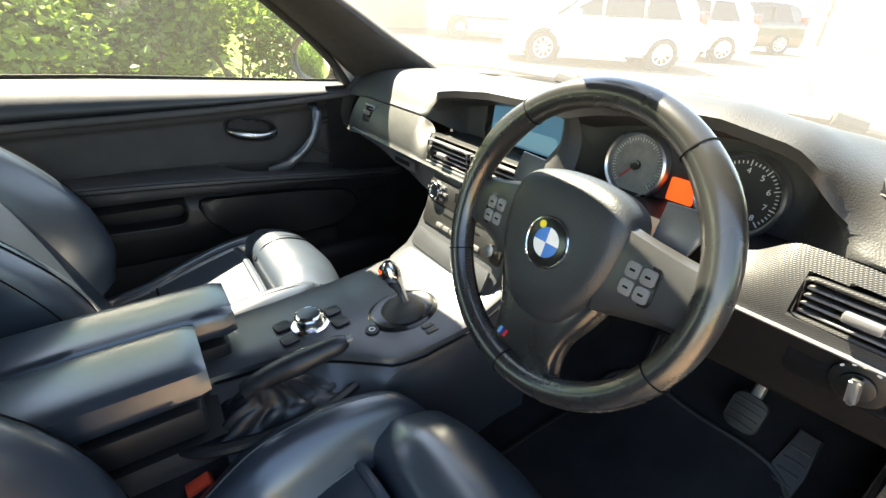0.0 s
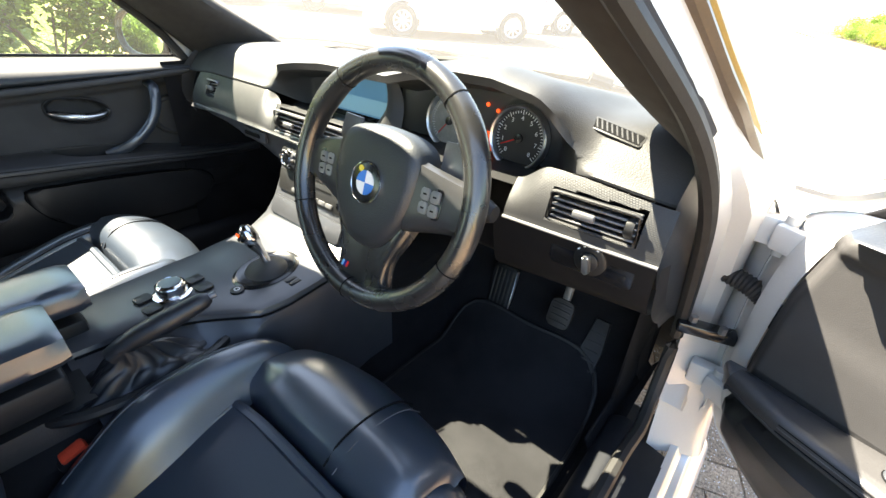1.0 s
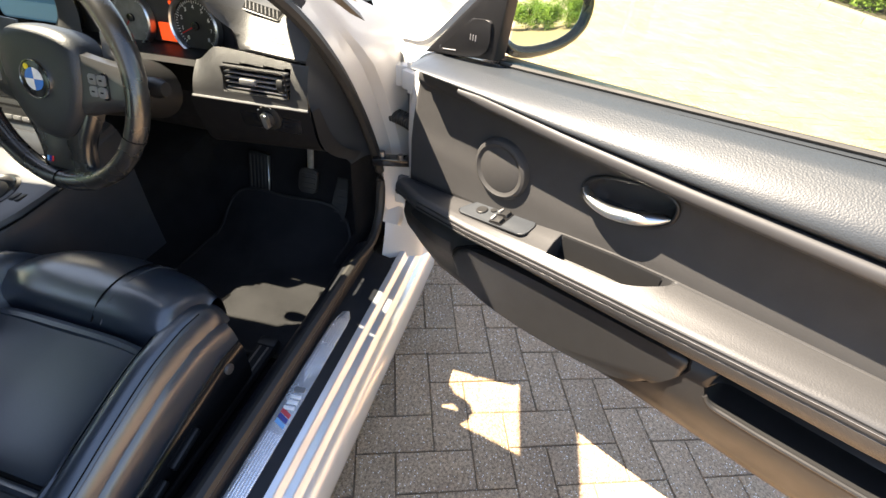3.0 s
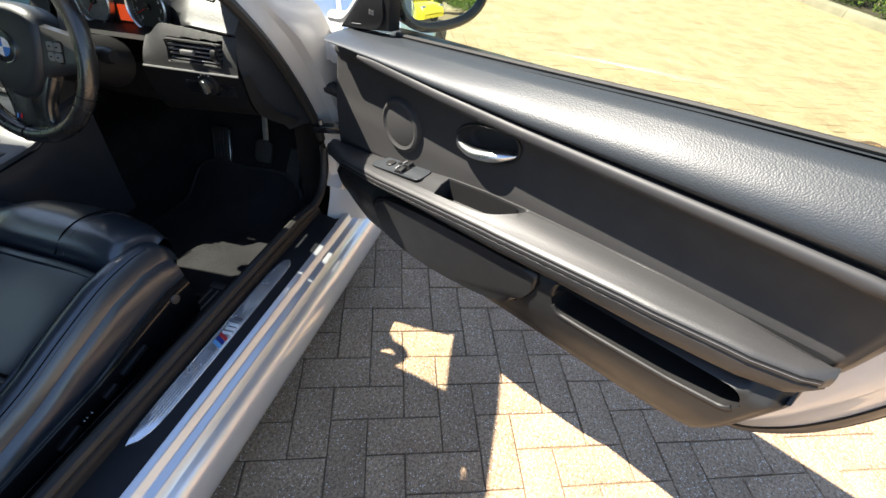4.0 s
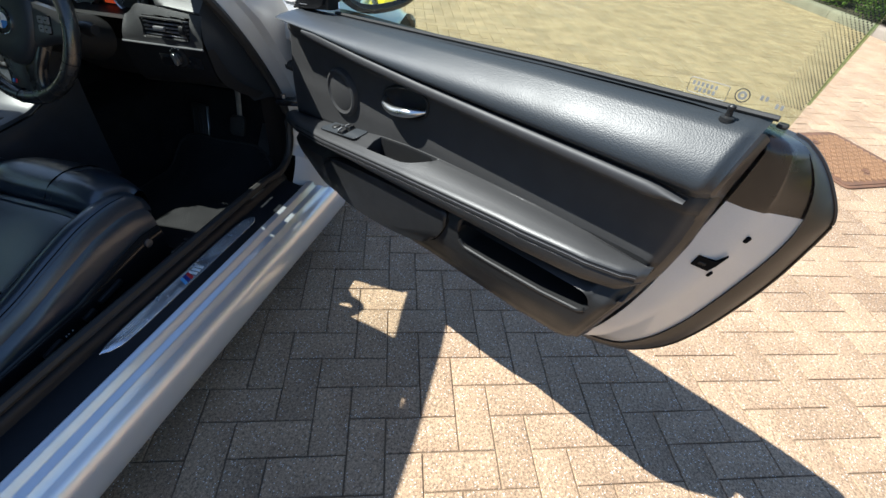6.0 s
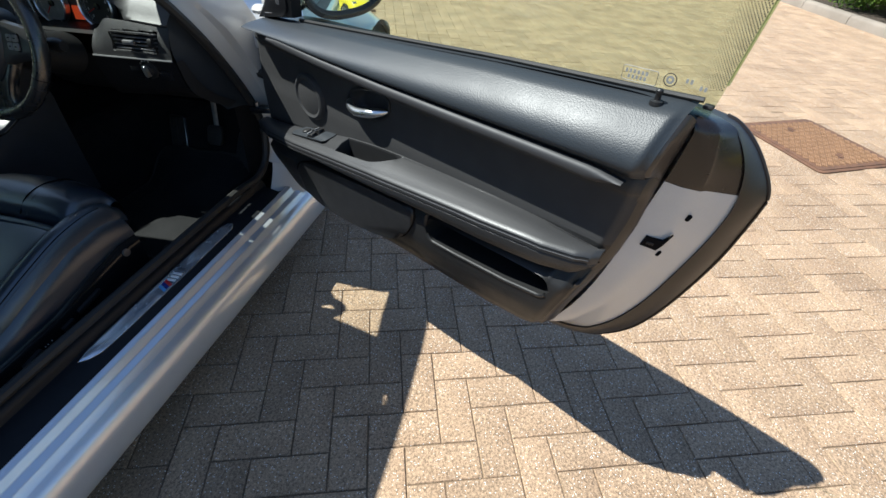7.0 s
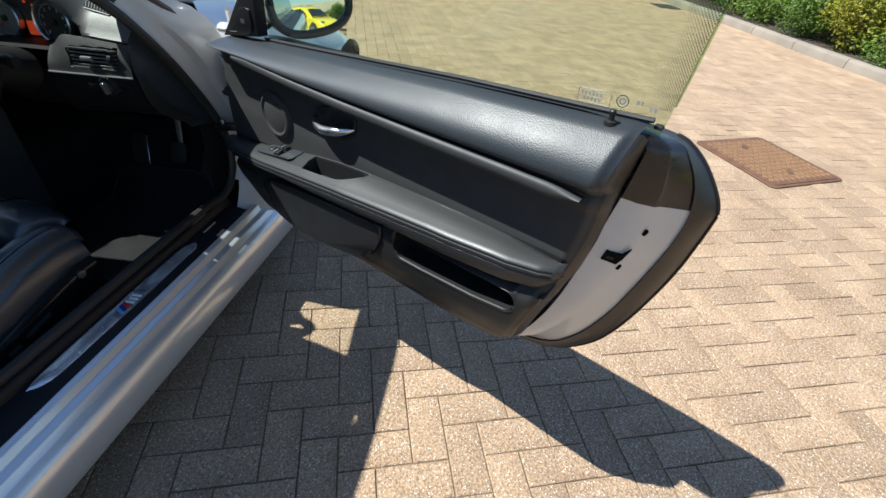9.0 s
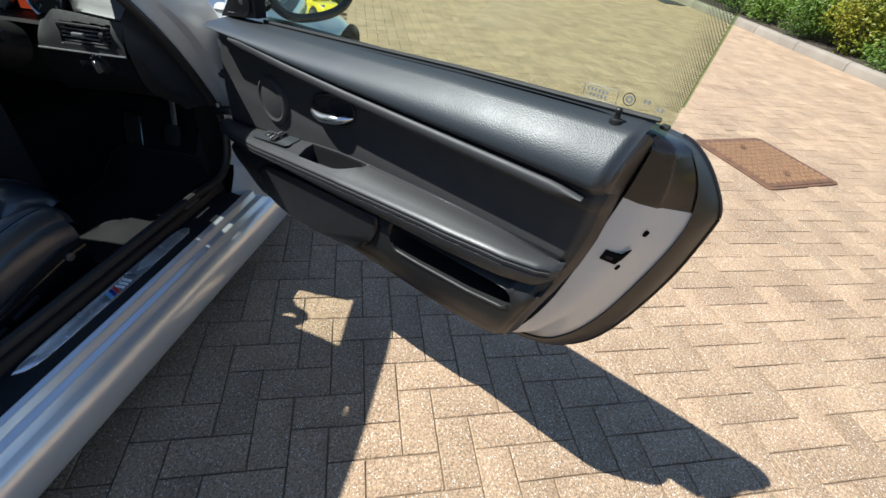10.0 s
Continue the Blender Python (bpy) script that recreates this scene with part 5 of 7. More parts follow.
    sw = part("light_switch_plate", prism(round_rect(0.135, 0.05, 0.008), 0.006, 0.002, frame_of((0.848, -0.646, 0.766), (0, -1, 0), (-0.06, 0, 1))), GLOSS, d, "black headlamp switch panel")
    km = frame_of((0.842, -0.646, 0.770), (0, -1, 0), (-0.06, 0, 1))
    part("switch_ring", lathe([(0.026, 0), (0.026, 0.005), (0.022, 0.007), (0.0, 0.007)], 28, km), PLASTIC, sw)
    knob = part("rotary_knob", lathe([(0.016, 0.006), (0.0155, 0.011), (0.014, 0.012), (0.0, 0.012)], 28, km), PLASTIC, sw)
    part("knob_grip", prism(round_rect(0.010, 0.031, 0.003), 0.014, 0.003, km @ pose(0, -0.001, 0.008, 0, 0, 8)), ALU, knob, "chrome grip bar")
    for a in (30, 55, 80, 105):
        part("switch_mark", prism(round_rect(0.004, 0.0025, 0.0008), 0.0006, 0, km @ pose(0, 0, 0.0068, 0, 0, a - 55) @ pose(0, 0.0245, 0)), INK, sw)
    part("fog_button", prism(round_rect(0.03, 0.014, 0.002), 0.004, 0.001, frame_of((0.844, -0.688, 0.757), (0, -1, 0), (-0.06, 0, 1))), GLOSS, sw)

    # passenger's lower dash, glovebox and its cup-holder flap
    rows = []
    for i in range(17):
        y = 0.13 + 0.56 * i / 16
        lo = at(y, [(0.13, 0.705), (0.2, 0.716), (0.41, 0.752), (0.60, 0.776), (0.69, 0.780)])
        rows.append([(0.828, y, 0.796), (0.832, y, 0.5 * (0.796 + lo)), (0.838, y, lo + 0.006), (0.85, y, lo), (0.93, y, lo - 0.03), (1.05, y, lo - 0.12), (1.2, y, lo - 0.15)])
    part("glovebox", grid([spline(r, 20) for r in rows]), CONSOLE, d, "graphite glovebox front")
    fl = part("cup_flap", prism(round_rect(0.105, 0.026, 0.003), 0.006, 0.002, frame_of((0.826, 0.282, 0.772), (0, -1, 0), (0, 0, 1))), CONSOLE, d)
    part("flap_slot", prism(round_rect(0.07, 0.010, 0.002), 0.002, 0, frame_of((0.8195, 0.29, 0.772), (0, -1, 0), (0, 0, 1))), SEAM, fl)

    # dials
    for cy, r, red in ((-0.275, 0.050, False), (-0.437, 0.0535, True)):
        mm = frame_of((0.945, cy, 0.893), (0, -1, 0), (0.12, 0, 1))
        # the left dial's black face is coloured pale for sun glare on it
        dial = part("dial", lathe([(0.0, 0.0), (r, 0.0)], 48, mm), DIAL if red else GLARE_AND_MARK_GREY, d, "round black instrument with a silver ring")
        part("dial_ring", lathe([(r - 0.002, 0.0), (r - 0.001, 0.010), (r + 0.002, 0.013), (r + 0.005, 0.010), (r + 0.006, -0.004)], 48, mm), ALU, dial)
        for k in range(41):
            a = radians(225 - 270 * k / 40)
            big = k % 5 == 0
            part("tick", box((0, 0, 0), (0.0085 if big else 0.004, 0.0013, 0.0006), 0, 1, mm @ pose(0, 0, 0, 0, 0, math.degrees(a)) @ pose(r - 0.008, 0, 0.0012)), INK, dial)
        if red:
            for k in range(9):
                a = radians(225 - 270 * k / 8)
                nm = text(str(k), 0.011, mm @ pose((r - 0.0185) * math.cos(a), (r - 0.0185) * math.sin(a), 0.001), INK, dial)
        a = radians(215)
        part("needle", box((0, 0, 0), (r * 0.72, 0.0018, 0.001), 0, 1, mm @ pose(0, 0, 0, 0, 0, 205 if red else 228) @ pose(r * 0.36, 0, 0.004)), TAIL_RED, dial)
        part("hub", lathe([(0.008, 0.001), (0.008, 0.006), (0.0, 0.007)], 20, mm), GLOSS, dial)
    part("message_display", prism(round_rect(0.042, 0.036, 0.003), 0.003, 0, frame_of((0.95, -0.357, 0.872), (0, -1, 0), (0.12, 0, 1))), GLOW_RED, d, "glowing orange-red message display")
    for y, z in ((-0.362, 0.94), (-0.385, 0.932)):
        part("warning_lamp", lathe([(0.004, 0), (0.004, 0.002), (0, 0.002)], 10, frame_of((0.948, y, z), (0, -1, 0), (0, 0, 1))), GLOW_RED, d)
    # binnacle divider and screen
    part("hood_divider", loft([[(0.872, -0.165, 0.975), (0.862, -0.178, 0.978), (0.872, -0.192, 0.978)], [(0.89, -0.16, 0.92), (0.87, -0.175, 0.92), (0.89, -0.2, 0.92)], [(0.862, -0.12, 0.845), (0.852, -0.17, 0.845), (0.862, -0.21, 0.845)]], 12, 10), PAD, d)
    sm = frame_of((0.945, -0.015, 0.900), (0, -1, 0), (0.12, 0, 1))
    sc = part("screen_bezel", prism(round_rect(0.25, 0.105, 0.03), 0.008, 0.003, sm), GLOSS, d, "black navigation screen surround")
    part("screen", prism(round_rect(0.20, 0.078, 0.012), 0.001, 0, sm @ pose(0, 0, 0.008)), GLOW_BLUE, sc, "blue navigation screen")

    part("map_area", prism(round_rect(0.19, 0.034, 0.010), 0.0006, 0, sm @ pose(0, -0.018, 0.0092)), MAP_BLUE, sc, "pale area on the screen")

    # centre stack
    rows = []
    for z, x in ((0.798, 0.826), (0.76, 0.818), (0.70, 0.80), (0.65, 0.775), (0.615, 0.745), (0.59, 0.70)):
        rows.append([(x + 0.10, -0.145, z), (x + 0.006, -0.142, z), (x, -0.132, z), (x - 0.002, 0, z), (x, 0.14, z), (x + 0.006, 0.155, z), (x + 0.10, 0.165, z)])
    part("console_front", grid(rows), CONSOLE, d, "graphite centre stack")
    cm = frame_of((0.812, 0, 0.752), (0, -1, 0), (0.2, 0, 1))
    cl = part("climate_panel", prism(round_rect(0.27, 0.05, 0.006), 0.006, 0.002, cm), PLASTIC, d, "black climate control panel")
    for x in (-0.105, 0.105):
        k = part("climate_knob", lathe([(0.021, 0.004), (0.020, 0.018), (0.018, 0.020), (0.014, 0.020), (0.013, 0.017), (0.0, 0.017)], 28, cm @ pose(x, 0, 0)), CHROME, cl, "silver rotary knob")
        for a in range(0, 360, 45):
            part("button", prism(round_rect(0.012, 0.006, 0.001), 0.003, 0.0008, cm @ pose(x + 0.031 * math.cos(radians(a)), 0.020 * math.sin(radians(a)), 0.006)), SATIN, cl)
    part("climate_display", prism(round_rect(0.08, 0.02, 0.002), 0.001, 0, cm @ pose(0, 0.006, 0.006)), GLOSS, cl)
    am = frame_of((0.797, 0, 0.700), (0, -1, 0), (0.3, 0, 1))
    au = part("radio_panel", prism(round_rect(0.27, 0.052, 0.006), 0.006, 0.002, am), PLASTIC, d, "black radio panel with buttons")
    for k in range(6):
        part("button", prism(round_rect(0.022, 0.009, 0.002), 0.004, 0.001, am @ pose(-0.065 + 0.026 * k, -0.014, 0.006)), SATIN, au)
    part("radio_knob", lathe([(0.013, 0.005), (0.012, 0.018), (0.0, 0.019)], 24, am @ pose(0.112, 0, 0)), CHROME, au)
    part("disc_slot", prism(round_rect(0.13, 0.004, 0.001), 0.001, 0, am @ pose(0, 0.013, 0.006)), SEAM, au)
    bmx = frame_of((0.765, 0, 0.645), (0, -1, 0), (0.5, 0, 1))
    part("ashtray_lid", prism(round_rect(0.26, 0.045, 0.006), 0.006, 0.002, bmx), CONSOLE, d)
    return d


build_dash()


# ---- steering wheel ----
def build_wheel():
    ax = Vector((-math.cos(radians(18)), 0, math.sin(radians(18))))
    up = Vector((math.sin(radians(18)), 0, math.cos(radians(18))))
    c = Vector((0.632, -0.380, 0.877)) - ax * 0.02
    m = Matrix((Vector((0, -1, 0)), up, ax)).transposed().to_4x4()
    m.translation = c
    w = thing("steering_wheel", "black leather three-spoke steering wheel with a round badge", "steering wheel", c)
    R = 0.172

    def ringpath(a0, a1, n, r=R, z=0.0):
        return [m @ Vector((r * math.cos(radians(a0 + (a1 - a0) * k / n)), r * math.sin(radians(a0 + (a1 - a0) * k / n)), z)) for k in range(n + 1)]
    # rim: thicker at the thumbs
    rows = []
    for k in range(97):
        a = 2 * math.pi * k / 96
        deg = math.degrees(a)
        th = 0.0165 + 0.002 * (math.exp(-((deg - 35) / 14) ** 2) + math.exp(-((deg - 145) / 14) ** 2))
        rows.append([m @ Vector(((R + th * math.cos(b)) * math.cos(a), (R + th * math.cos(b)) * math.sin(a), th * 1.08 * math.sin(b))) for b in (2 * math.pi * q / 16 for q in range(16))])
    bm = grid(rows, True)
    bmesh.ops.remove_doubles(bm, verts=bm.verts, dist=1e-6)
    rim = part("rim", bm, WHEEL_LEATHER, w, "worn black leather rim")
    for a in (52, 128, 205, 265, 335):
        ra = radians(a)
        part("rim_seam", tube([m @ Vector(((R + 0.0172 * math.cos(b)) * math.cos(ra), (R + 0.0172 * math.cos(b)) * math.sin(ra), 0.0185 * math.sin(b))) for b in (2 * math.pi * q / 20 for q in range(20))], 0.0009, 4, True), SEAM, rim)
    for a0, a1 in ((128, 205), (205, 265), (270, 335), (-25, 52)):
        st = bmesh.new()
        n = int((a1 - a0) / 1.6)
        for k in range(n):
            a = a0 + (a1 - a0) * k / n
            p = [m @ Vector(((R - 0.0158) * math.cos(radians(a + da)), (R - 0.0158) * math.sin(radians(a + da)), dz)) for da, dz in ((0, -0.003), (0.9, 0.004))]
            add_tube(st, p, 0.0006, 4)
        part("stitches", st, STITCH, rim)
    # airbag cover
    out = [(-0.082, 0.035), (-0.070, 0.066), (-0.03, 0.080), (0.03, 0.080), (0.070, 0.066), (0.082, 0.035), (0.076, -0.02), (0.055, -0.062), (0.03, -0.088), (0.0, -0.095), (-0.03, -0.088), (-0.055, -0.062), (-0.076, -0.02)]
    O = spline([(x, y, 0) for x, y in out], 60, True)
    rows = [[m @ Vector((p.x * f, p.y * f, z)) for p in O] for f, z in ((0.98, -0.035), (1.02, -0.008), (1.0, 0.006), (0.94, 0.015), (0.8, 0.020), (0.5, 0.022), (0.2, 0.021), (0.02, 0.021))]
    hub = part("airbag_cover", grid(rows, True, True), VINYL, w, "grained black airbag cover")
    bd = part("badge", lathe([(0.030, 0.0195), (0.0295, 0.0235), (0.026, 0.0245), (0.0, 0.0245)], 40, m), GLOSS, hub, "round badge with blue and white quarters")
    part("badge_ring", lathe([(0.0305, 0.020), (0.0305, 0.0245), (0.029, 0.0252), (0.028, 0.0245)], 40, m), CHROME, bd)
    for k in range(4):
        vs = [(0, 0)] + [(0.0175 * math.cos(radians(90 * k + 9 * q)), 0.0175 * math.sin(radians(90 * k + 9 * q))) for q in range(11)]
        part("badge_quarter", prism(vs, 0.0008, 0, m @ pose(0, 0, 0.0245)), WHITE if k % 2 == 0 else BLUE, bd)
    part("badge_sticker", lathe([(0.0045, 0.0246), (0.0045, 0.0256), (0, 0.0256)], 12, m @ pose(-0.012, 0.018, 0)), YELLOW, bd)
    # spokes
    for s in (-1, 1):
        secs = []
        for x, y0, y1, z in ((0.070, -0.045, 0.048, 0.004), (0.105, -0.035, 0.042, 0.002), (0.14, -0.028, 0.036, -0.003), (0.17, -0.028, 0.034, -0.006)):
            secs.append([m @ Vector((s * x, yy, zz)) for yy, zz in ((y0, z - 0.016), (y0, z), (y0 + 0.008, z + 0.006), (y1 - 0.008, z + 0.006), (y1, z), (y1, z - 0.016))])
        sp = part("spoke", loft(secs, 10, 18, True), SPOKE, w, "dark satin spoke with silver control buttons")
        part("key_field", prism(round_rect(0.038, 0.042, 0.006), 0.0012, 0.0004, m @ pose(s * 0.107, 0.003, 0.0060)), GLOSS, sp)
        for bx, by in ((0.0985, 0.0125), (0.1155, 0.0120), (0.0985, -0.0062), (0.1155, -0.0066)):
            b = part("spoke_button", prism(round_rect(0.0145, 0.0160, 0.003), 0.0040, 0.0014, m @ pose(s * bx, by, 0.0068)), KEY, sp, "silver-grey button")
            part("button_mark", prism(round_rect(0.006, 0.0024, 0.0008), 0.0004, 0, m @ pose(s * bx, by, 0.0108)), SEAM, b)
        part("shift_paddle", prism([(0, -0.03), (0.035, -0.028), (0.045, 0.0), (0.040, 0.030), (0.0, 0.028)], 0.004, 0.0015, m @ pose(s * 0.085, 0.055, -0.03) @ Matrix.Diagonal((s, 1, 1, 1))), SATIN, w, "grey shift paddle")
    secs = []
    for y, wd, z in ((-0.045, 0.078, -0.004), (-0.075, 0.066, -0.002), (-0.10, 0.055, -0.002), (-0.125, 0.050, -0.003), (-0.15, 0.052, -0.005), (-0.172, 0.062, -0.008)):
        secs.append([m @ Vector((wd * a, y, z + b)) for a, b in ((-1, -0.016), (-1, 0.0), (-0.88, 0.006), (-0.55, 0.005), (0, 0.001), (0.55, 0.005), (0.88, 0.006), (1, 0.0), (1, -0.016), (0, -0.018))])
    part("lower_spoke", loft(secs, 18, 40, True), WHEEL_LEATHER, w, "dark lower spoke")
    for k, mm in enumerate((LIGHT_BLUE, NAVY, RED_ENAMEL)):
        part("spoke_stripe", prism([(0, 0), (0.004, 0), (0.007, 0.010), (0.003, 0.010)], 0.0008, 0, m @ pose(-0.040 + 0.005 * k, -0.142, 0.0025)), mm, w)
    # column shroud and stalks
    col = c - ax * 0.03
    secs = []
    for d, r in ((0.02, 0.055), (0.06, 0.060), (0.12, 0.068), (0.20, 0.078)):
        o = c - ax * d
        secs.append([o + Vector((0, -1, 0)) * r * 0.95 * math.cos(a) + up * r * (0.75 * math.sin(a) - 0.25) for a in (2 * math.pi * k / 16 for k in range(16))])
    part("column_shroud", loft(secs, 12, 24, True, True), PLASTIC, w, "black steering column shroud")
    for s in (-1, 1):
        p0 = c - ax * 0.065
        o = Vector((0, -1, 0)) * s
        st = spline([p0 + o * 0.05, p0 + o * 0.10 + up * 0.006, p0 + o * 0.165 + up * 0.004], 10)
        part("stalk", tube(st, [0.009, 0.009, 0.009, 0.009, 0.010, 0.012, 0.015, 0.017, 0.017, 0.012], 12), PLASTIC, w, "black indicator stalk")
    return w


build_wheel()


# ---- centre console ----
def build_console():
    c = thing("centre_console", "graphite centre console with selector, controller and armrest", "console", (0.4, 0, 0.2))
    R_ = [(0.05, -0.150), (0.28, -0.155), (0.42, -0.165), (0.55, -0.175), (0.66, -0.180), (0.80, -0.175)]
    T_ = [(0.05, 0.575), (0.3, 0.580), (0.45, 0.585), (0.56, 0.582), (0.70, 0.598), (0.80, 0.64), (0.88, 0.66)]
    rows = []
    for i in range(40):
        x = 0.27 + 0.61 * i / 39
        r, z = at(x, R_), at(x, T_)
        l = 0.115 + 0.02 * ease(0.4, 0.6, x)
        ri = at(x, [(0.27, -0.035), (0.38, -0.045), (0.47, -0.10), (0.54, -0.155), (0.60, r + 0.012), (0.8, r + 0.012)])
        zr = z - 0.06 * ease(0.56, 0.46, x)
        rows.append([(x, l + 0.02, 0.40), (x, l + 0.015, z - 0.03), (x, l + 0.006, z - 0.004), (x, l - 0.01, z), (x, 0.04, z + 0.002), (x, 0.0, z + 0.003), (x, ri + 0.012, z + 0.002), (x, ri, z - 0.003), (x, ri - 0.003, z - 0.012),
                     (x, min(ri - 0.006, r + 0.004), zr - 0.016), (x, r, zr - 0.03), (x, r + 0.004, zr - 0.07), (x, r + 0.012, 0.40), (x, r + 0.012, 0.21)])
    part("console_top", grid(rows), CONSOLE, c, "graphite painted console top", 30)
    part("console_seam", tube([(x, at(x, [(0.27, -0.037), (0.38, -0.048), (0.47, -0.104), (0.54, -0.159), (0.60, -0.172), (0.77, -0.172)]) - 0.003, at(x, T_) - 0.012) for x in [0.28 + 0.02 * k for k in range(25)]], 0.0025, 5), SEAM, c)
    # side wall under the armrest
    rows = [[(x, -0.120, 0.21), (x, -0.1245, 0.35), (x, -0.126, 0.50), (x, -0.128, 0.545), (x, -0.12, 0.555)] for x in [-0.25 + 0.05 * i for i in range(11)] + [0.28]]
    part("side_wall", grid([spline(r, 14) for r in rows]), PAD, c, "black console side")
    rows = [[(x, 0.150, 0.21), (x, 0.158, 0.35), (x, 0.155, 0.545), (x, 0.0, 0.56), (x, -0.14, 0.555)] for x in (-0.25, 0.0, 0.28)]
    part("console_box", grid(rows), PLASTIC, c)
    # two padded lids
    for y0, y1, x1, zt in ((-0.135, -0.008, 0.275, 0.668), (-0.002, 0.112, 0.335, 0.664)):
        secs = []
        for x, s in ((-0.10, 0.75), (-0.05, 0.96), (0.1, 1.0), (x1 - 0.05, 1.0), (x1 - 0.012, 0.97), (x1, 0.75)):
            cy, hw, h = (y0 + y1) / 2, (y1 - y0) / 2, 0.052 * s
            zc = zt - 0.026 + 0.012 * math.sin((x + 0.1) * 5)
            secs.append([(x, cy - hw, zc - h * 0.45), (x, cy - hw * 1.0, zc + h * 0.15), (x, cy - hw * 0.86, zc + h * 0.42), (x, cy, zc + h * 0.5), (x, cy + hw * 0.86, zc + h * 0.42), (x, cy + hw, zc + h * 0.15), (x, cy + hw, zc - h * 0.45), (x, cy, zc - h * 0.5)])
        lid = part("armrest_lid", loft(secs, 26, 32, True, True), LEATHER, c, "padded black leather armrest lid")
        part("lid_base", box(((x1 - 0.12) / 2, (y0 + y1) / 2, zt - 0.082), (x1 + 0.09, y1 - y0 - 0.004, 0.050), 0.008, 2), PLASTIC, lid)
    # controller knob and buttons
    km = Matrix.Translation((0.455, 0.0, 0.589))
    kn = part("controller", lathe([(0.034, -0.004), (0.034, 0.003), (0.030, 0.005), (0.026, 0.005), (0.0255, 0.018), (0.0265, 0.021), (0.025, 0.024), (0.021, 0.026), (0.020, 0.0245), (0.0, 0.0245)], 40, km), CHROME, c, "silver rotary controller")
    part("controller_top", lathe([(0.0205, 0.0246), (0.019, 0.0262), (0.0, 0.0268)], 32, km), GLOSS, kn)
    for k, (x, y) in enumerate(((0.505, -0.022), (0.505, 0.018), (0.410, 0.02), (0.410, -0.024))):
        part("console_button", prism(round_rect(0.03, 0.026, 0.005), 0.004, 0.0012, Matrix.Translation((x, y, 0.588)) @ pose(0, 0, 0, 0, 0, 8)), PLASTIC, c)
    b = part("start_button", lathe([(0.013, 0), (0.013, 0.004), (0.011, 0.005), (0.0, 0.005)], 24, Matrix.Translation((0.545, -0.075, 0.585))), PLASTIC, c)
    part("button_mark", lathe([(0.006, 0.0052), (0.006, 0.0056), (0.004, 0.0056)], 16, Matrix.Translation((0.545, -0.075, 0.585))), INK, b)
    for y in (-0.125, -0.14):
        part("console_button", box((0.635, y, 0.592), (0.026, 0.012, 0.006), 0.002, 1), PLASTIC, c)
    # selector gate, ring and lever
    gm = Matrix.Translation((0.622, -0.055, 0.591)) @ pose(0, 0, 0, 0, -6, 0)
    gate = part("selector_gate", lathe([(0.062, -0.006), (0.062, 0.002), (0.056, 0.005), (0.050, 0.002), (0.02, 0.006), (0.0, 0.006)], 40, gm @ Matrix.Diagonal((1.15, 0.95, 1, 1))), GLOSS, c, "oval black selector surround")
    part("selector_dome", lathe([(0.046, 0.0), (0.040, 0.008), (0.028, 0.014), (0.016, 0.018), (0.0, 0.019)], 32, gm), RUBBER, c, "black rubber dome under the selector")
    lev = spline([(0.628, -0.050, 0.606), (0.622, -0.047, 0.630), (0.613, -0.042, 0.654), (0.604, -0.038, 0.678), (0.601, -0.036, 0.697)], 14)
    sel = part("selector_lever", tube(lev, [0.010, 0.0095, 0.009, 0.009, 0.0095, 0.011, 0.0135, 0.016, 0.018, 0.019, 0.019, 0.0175, 0.014, 0.007], 18), CHROME, c, "chrome gear selector")
    part("selector_cap", lathe([(0.0150, 0), (0.0140, 0.005), (0.009, 0.008), (0.0, 0.009)], 20, Matrix.Translation((0.593, -0.038, 0.678)) @ pose(0, 0, 0, 0, -72, 0)), GLOSS, sel)
    part("selector_glow", prism(round_rect(0.006, 0.012, 0.002), 0.001, 0, Matrix.Translation((0.5845, -0.038, 0.681)) @ pose(0, 0, 0, 0, -72, 0)), GLOW_RED, sel)
    lid = prism(round_rect(0.10, 0.20, 0.012), 0.004, 0.0015, Matrix.Translation((0.735, -0.02, 0.607)) @ pose(0, 0, 0, 0, -18, 0))
    part("tray_lid", lid, CONSOLE, c, "flush tray lid")
    return c


build_console()


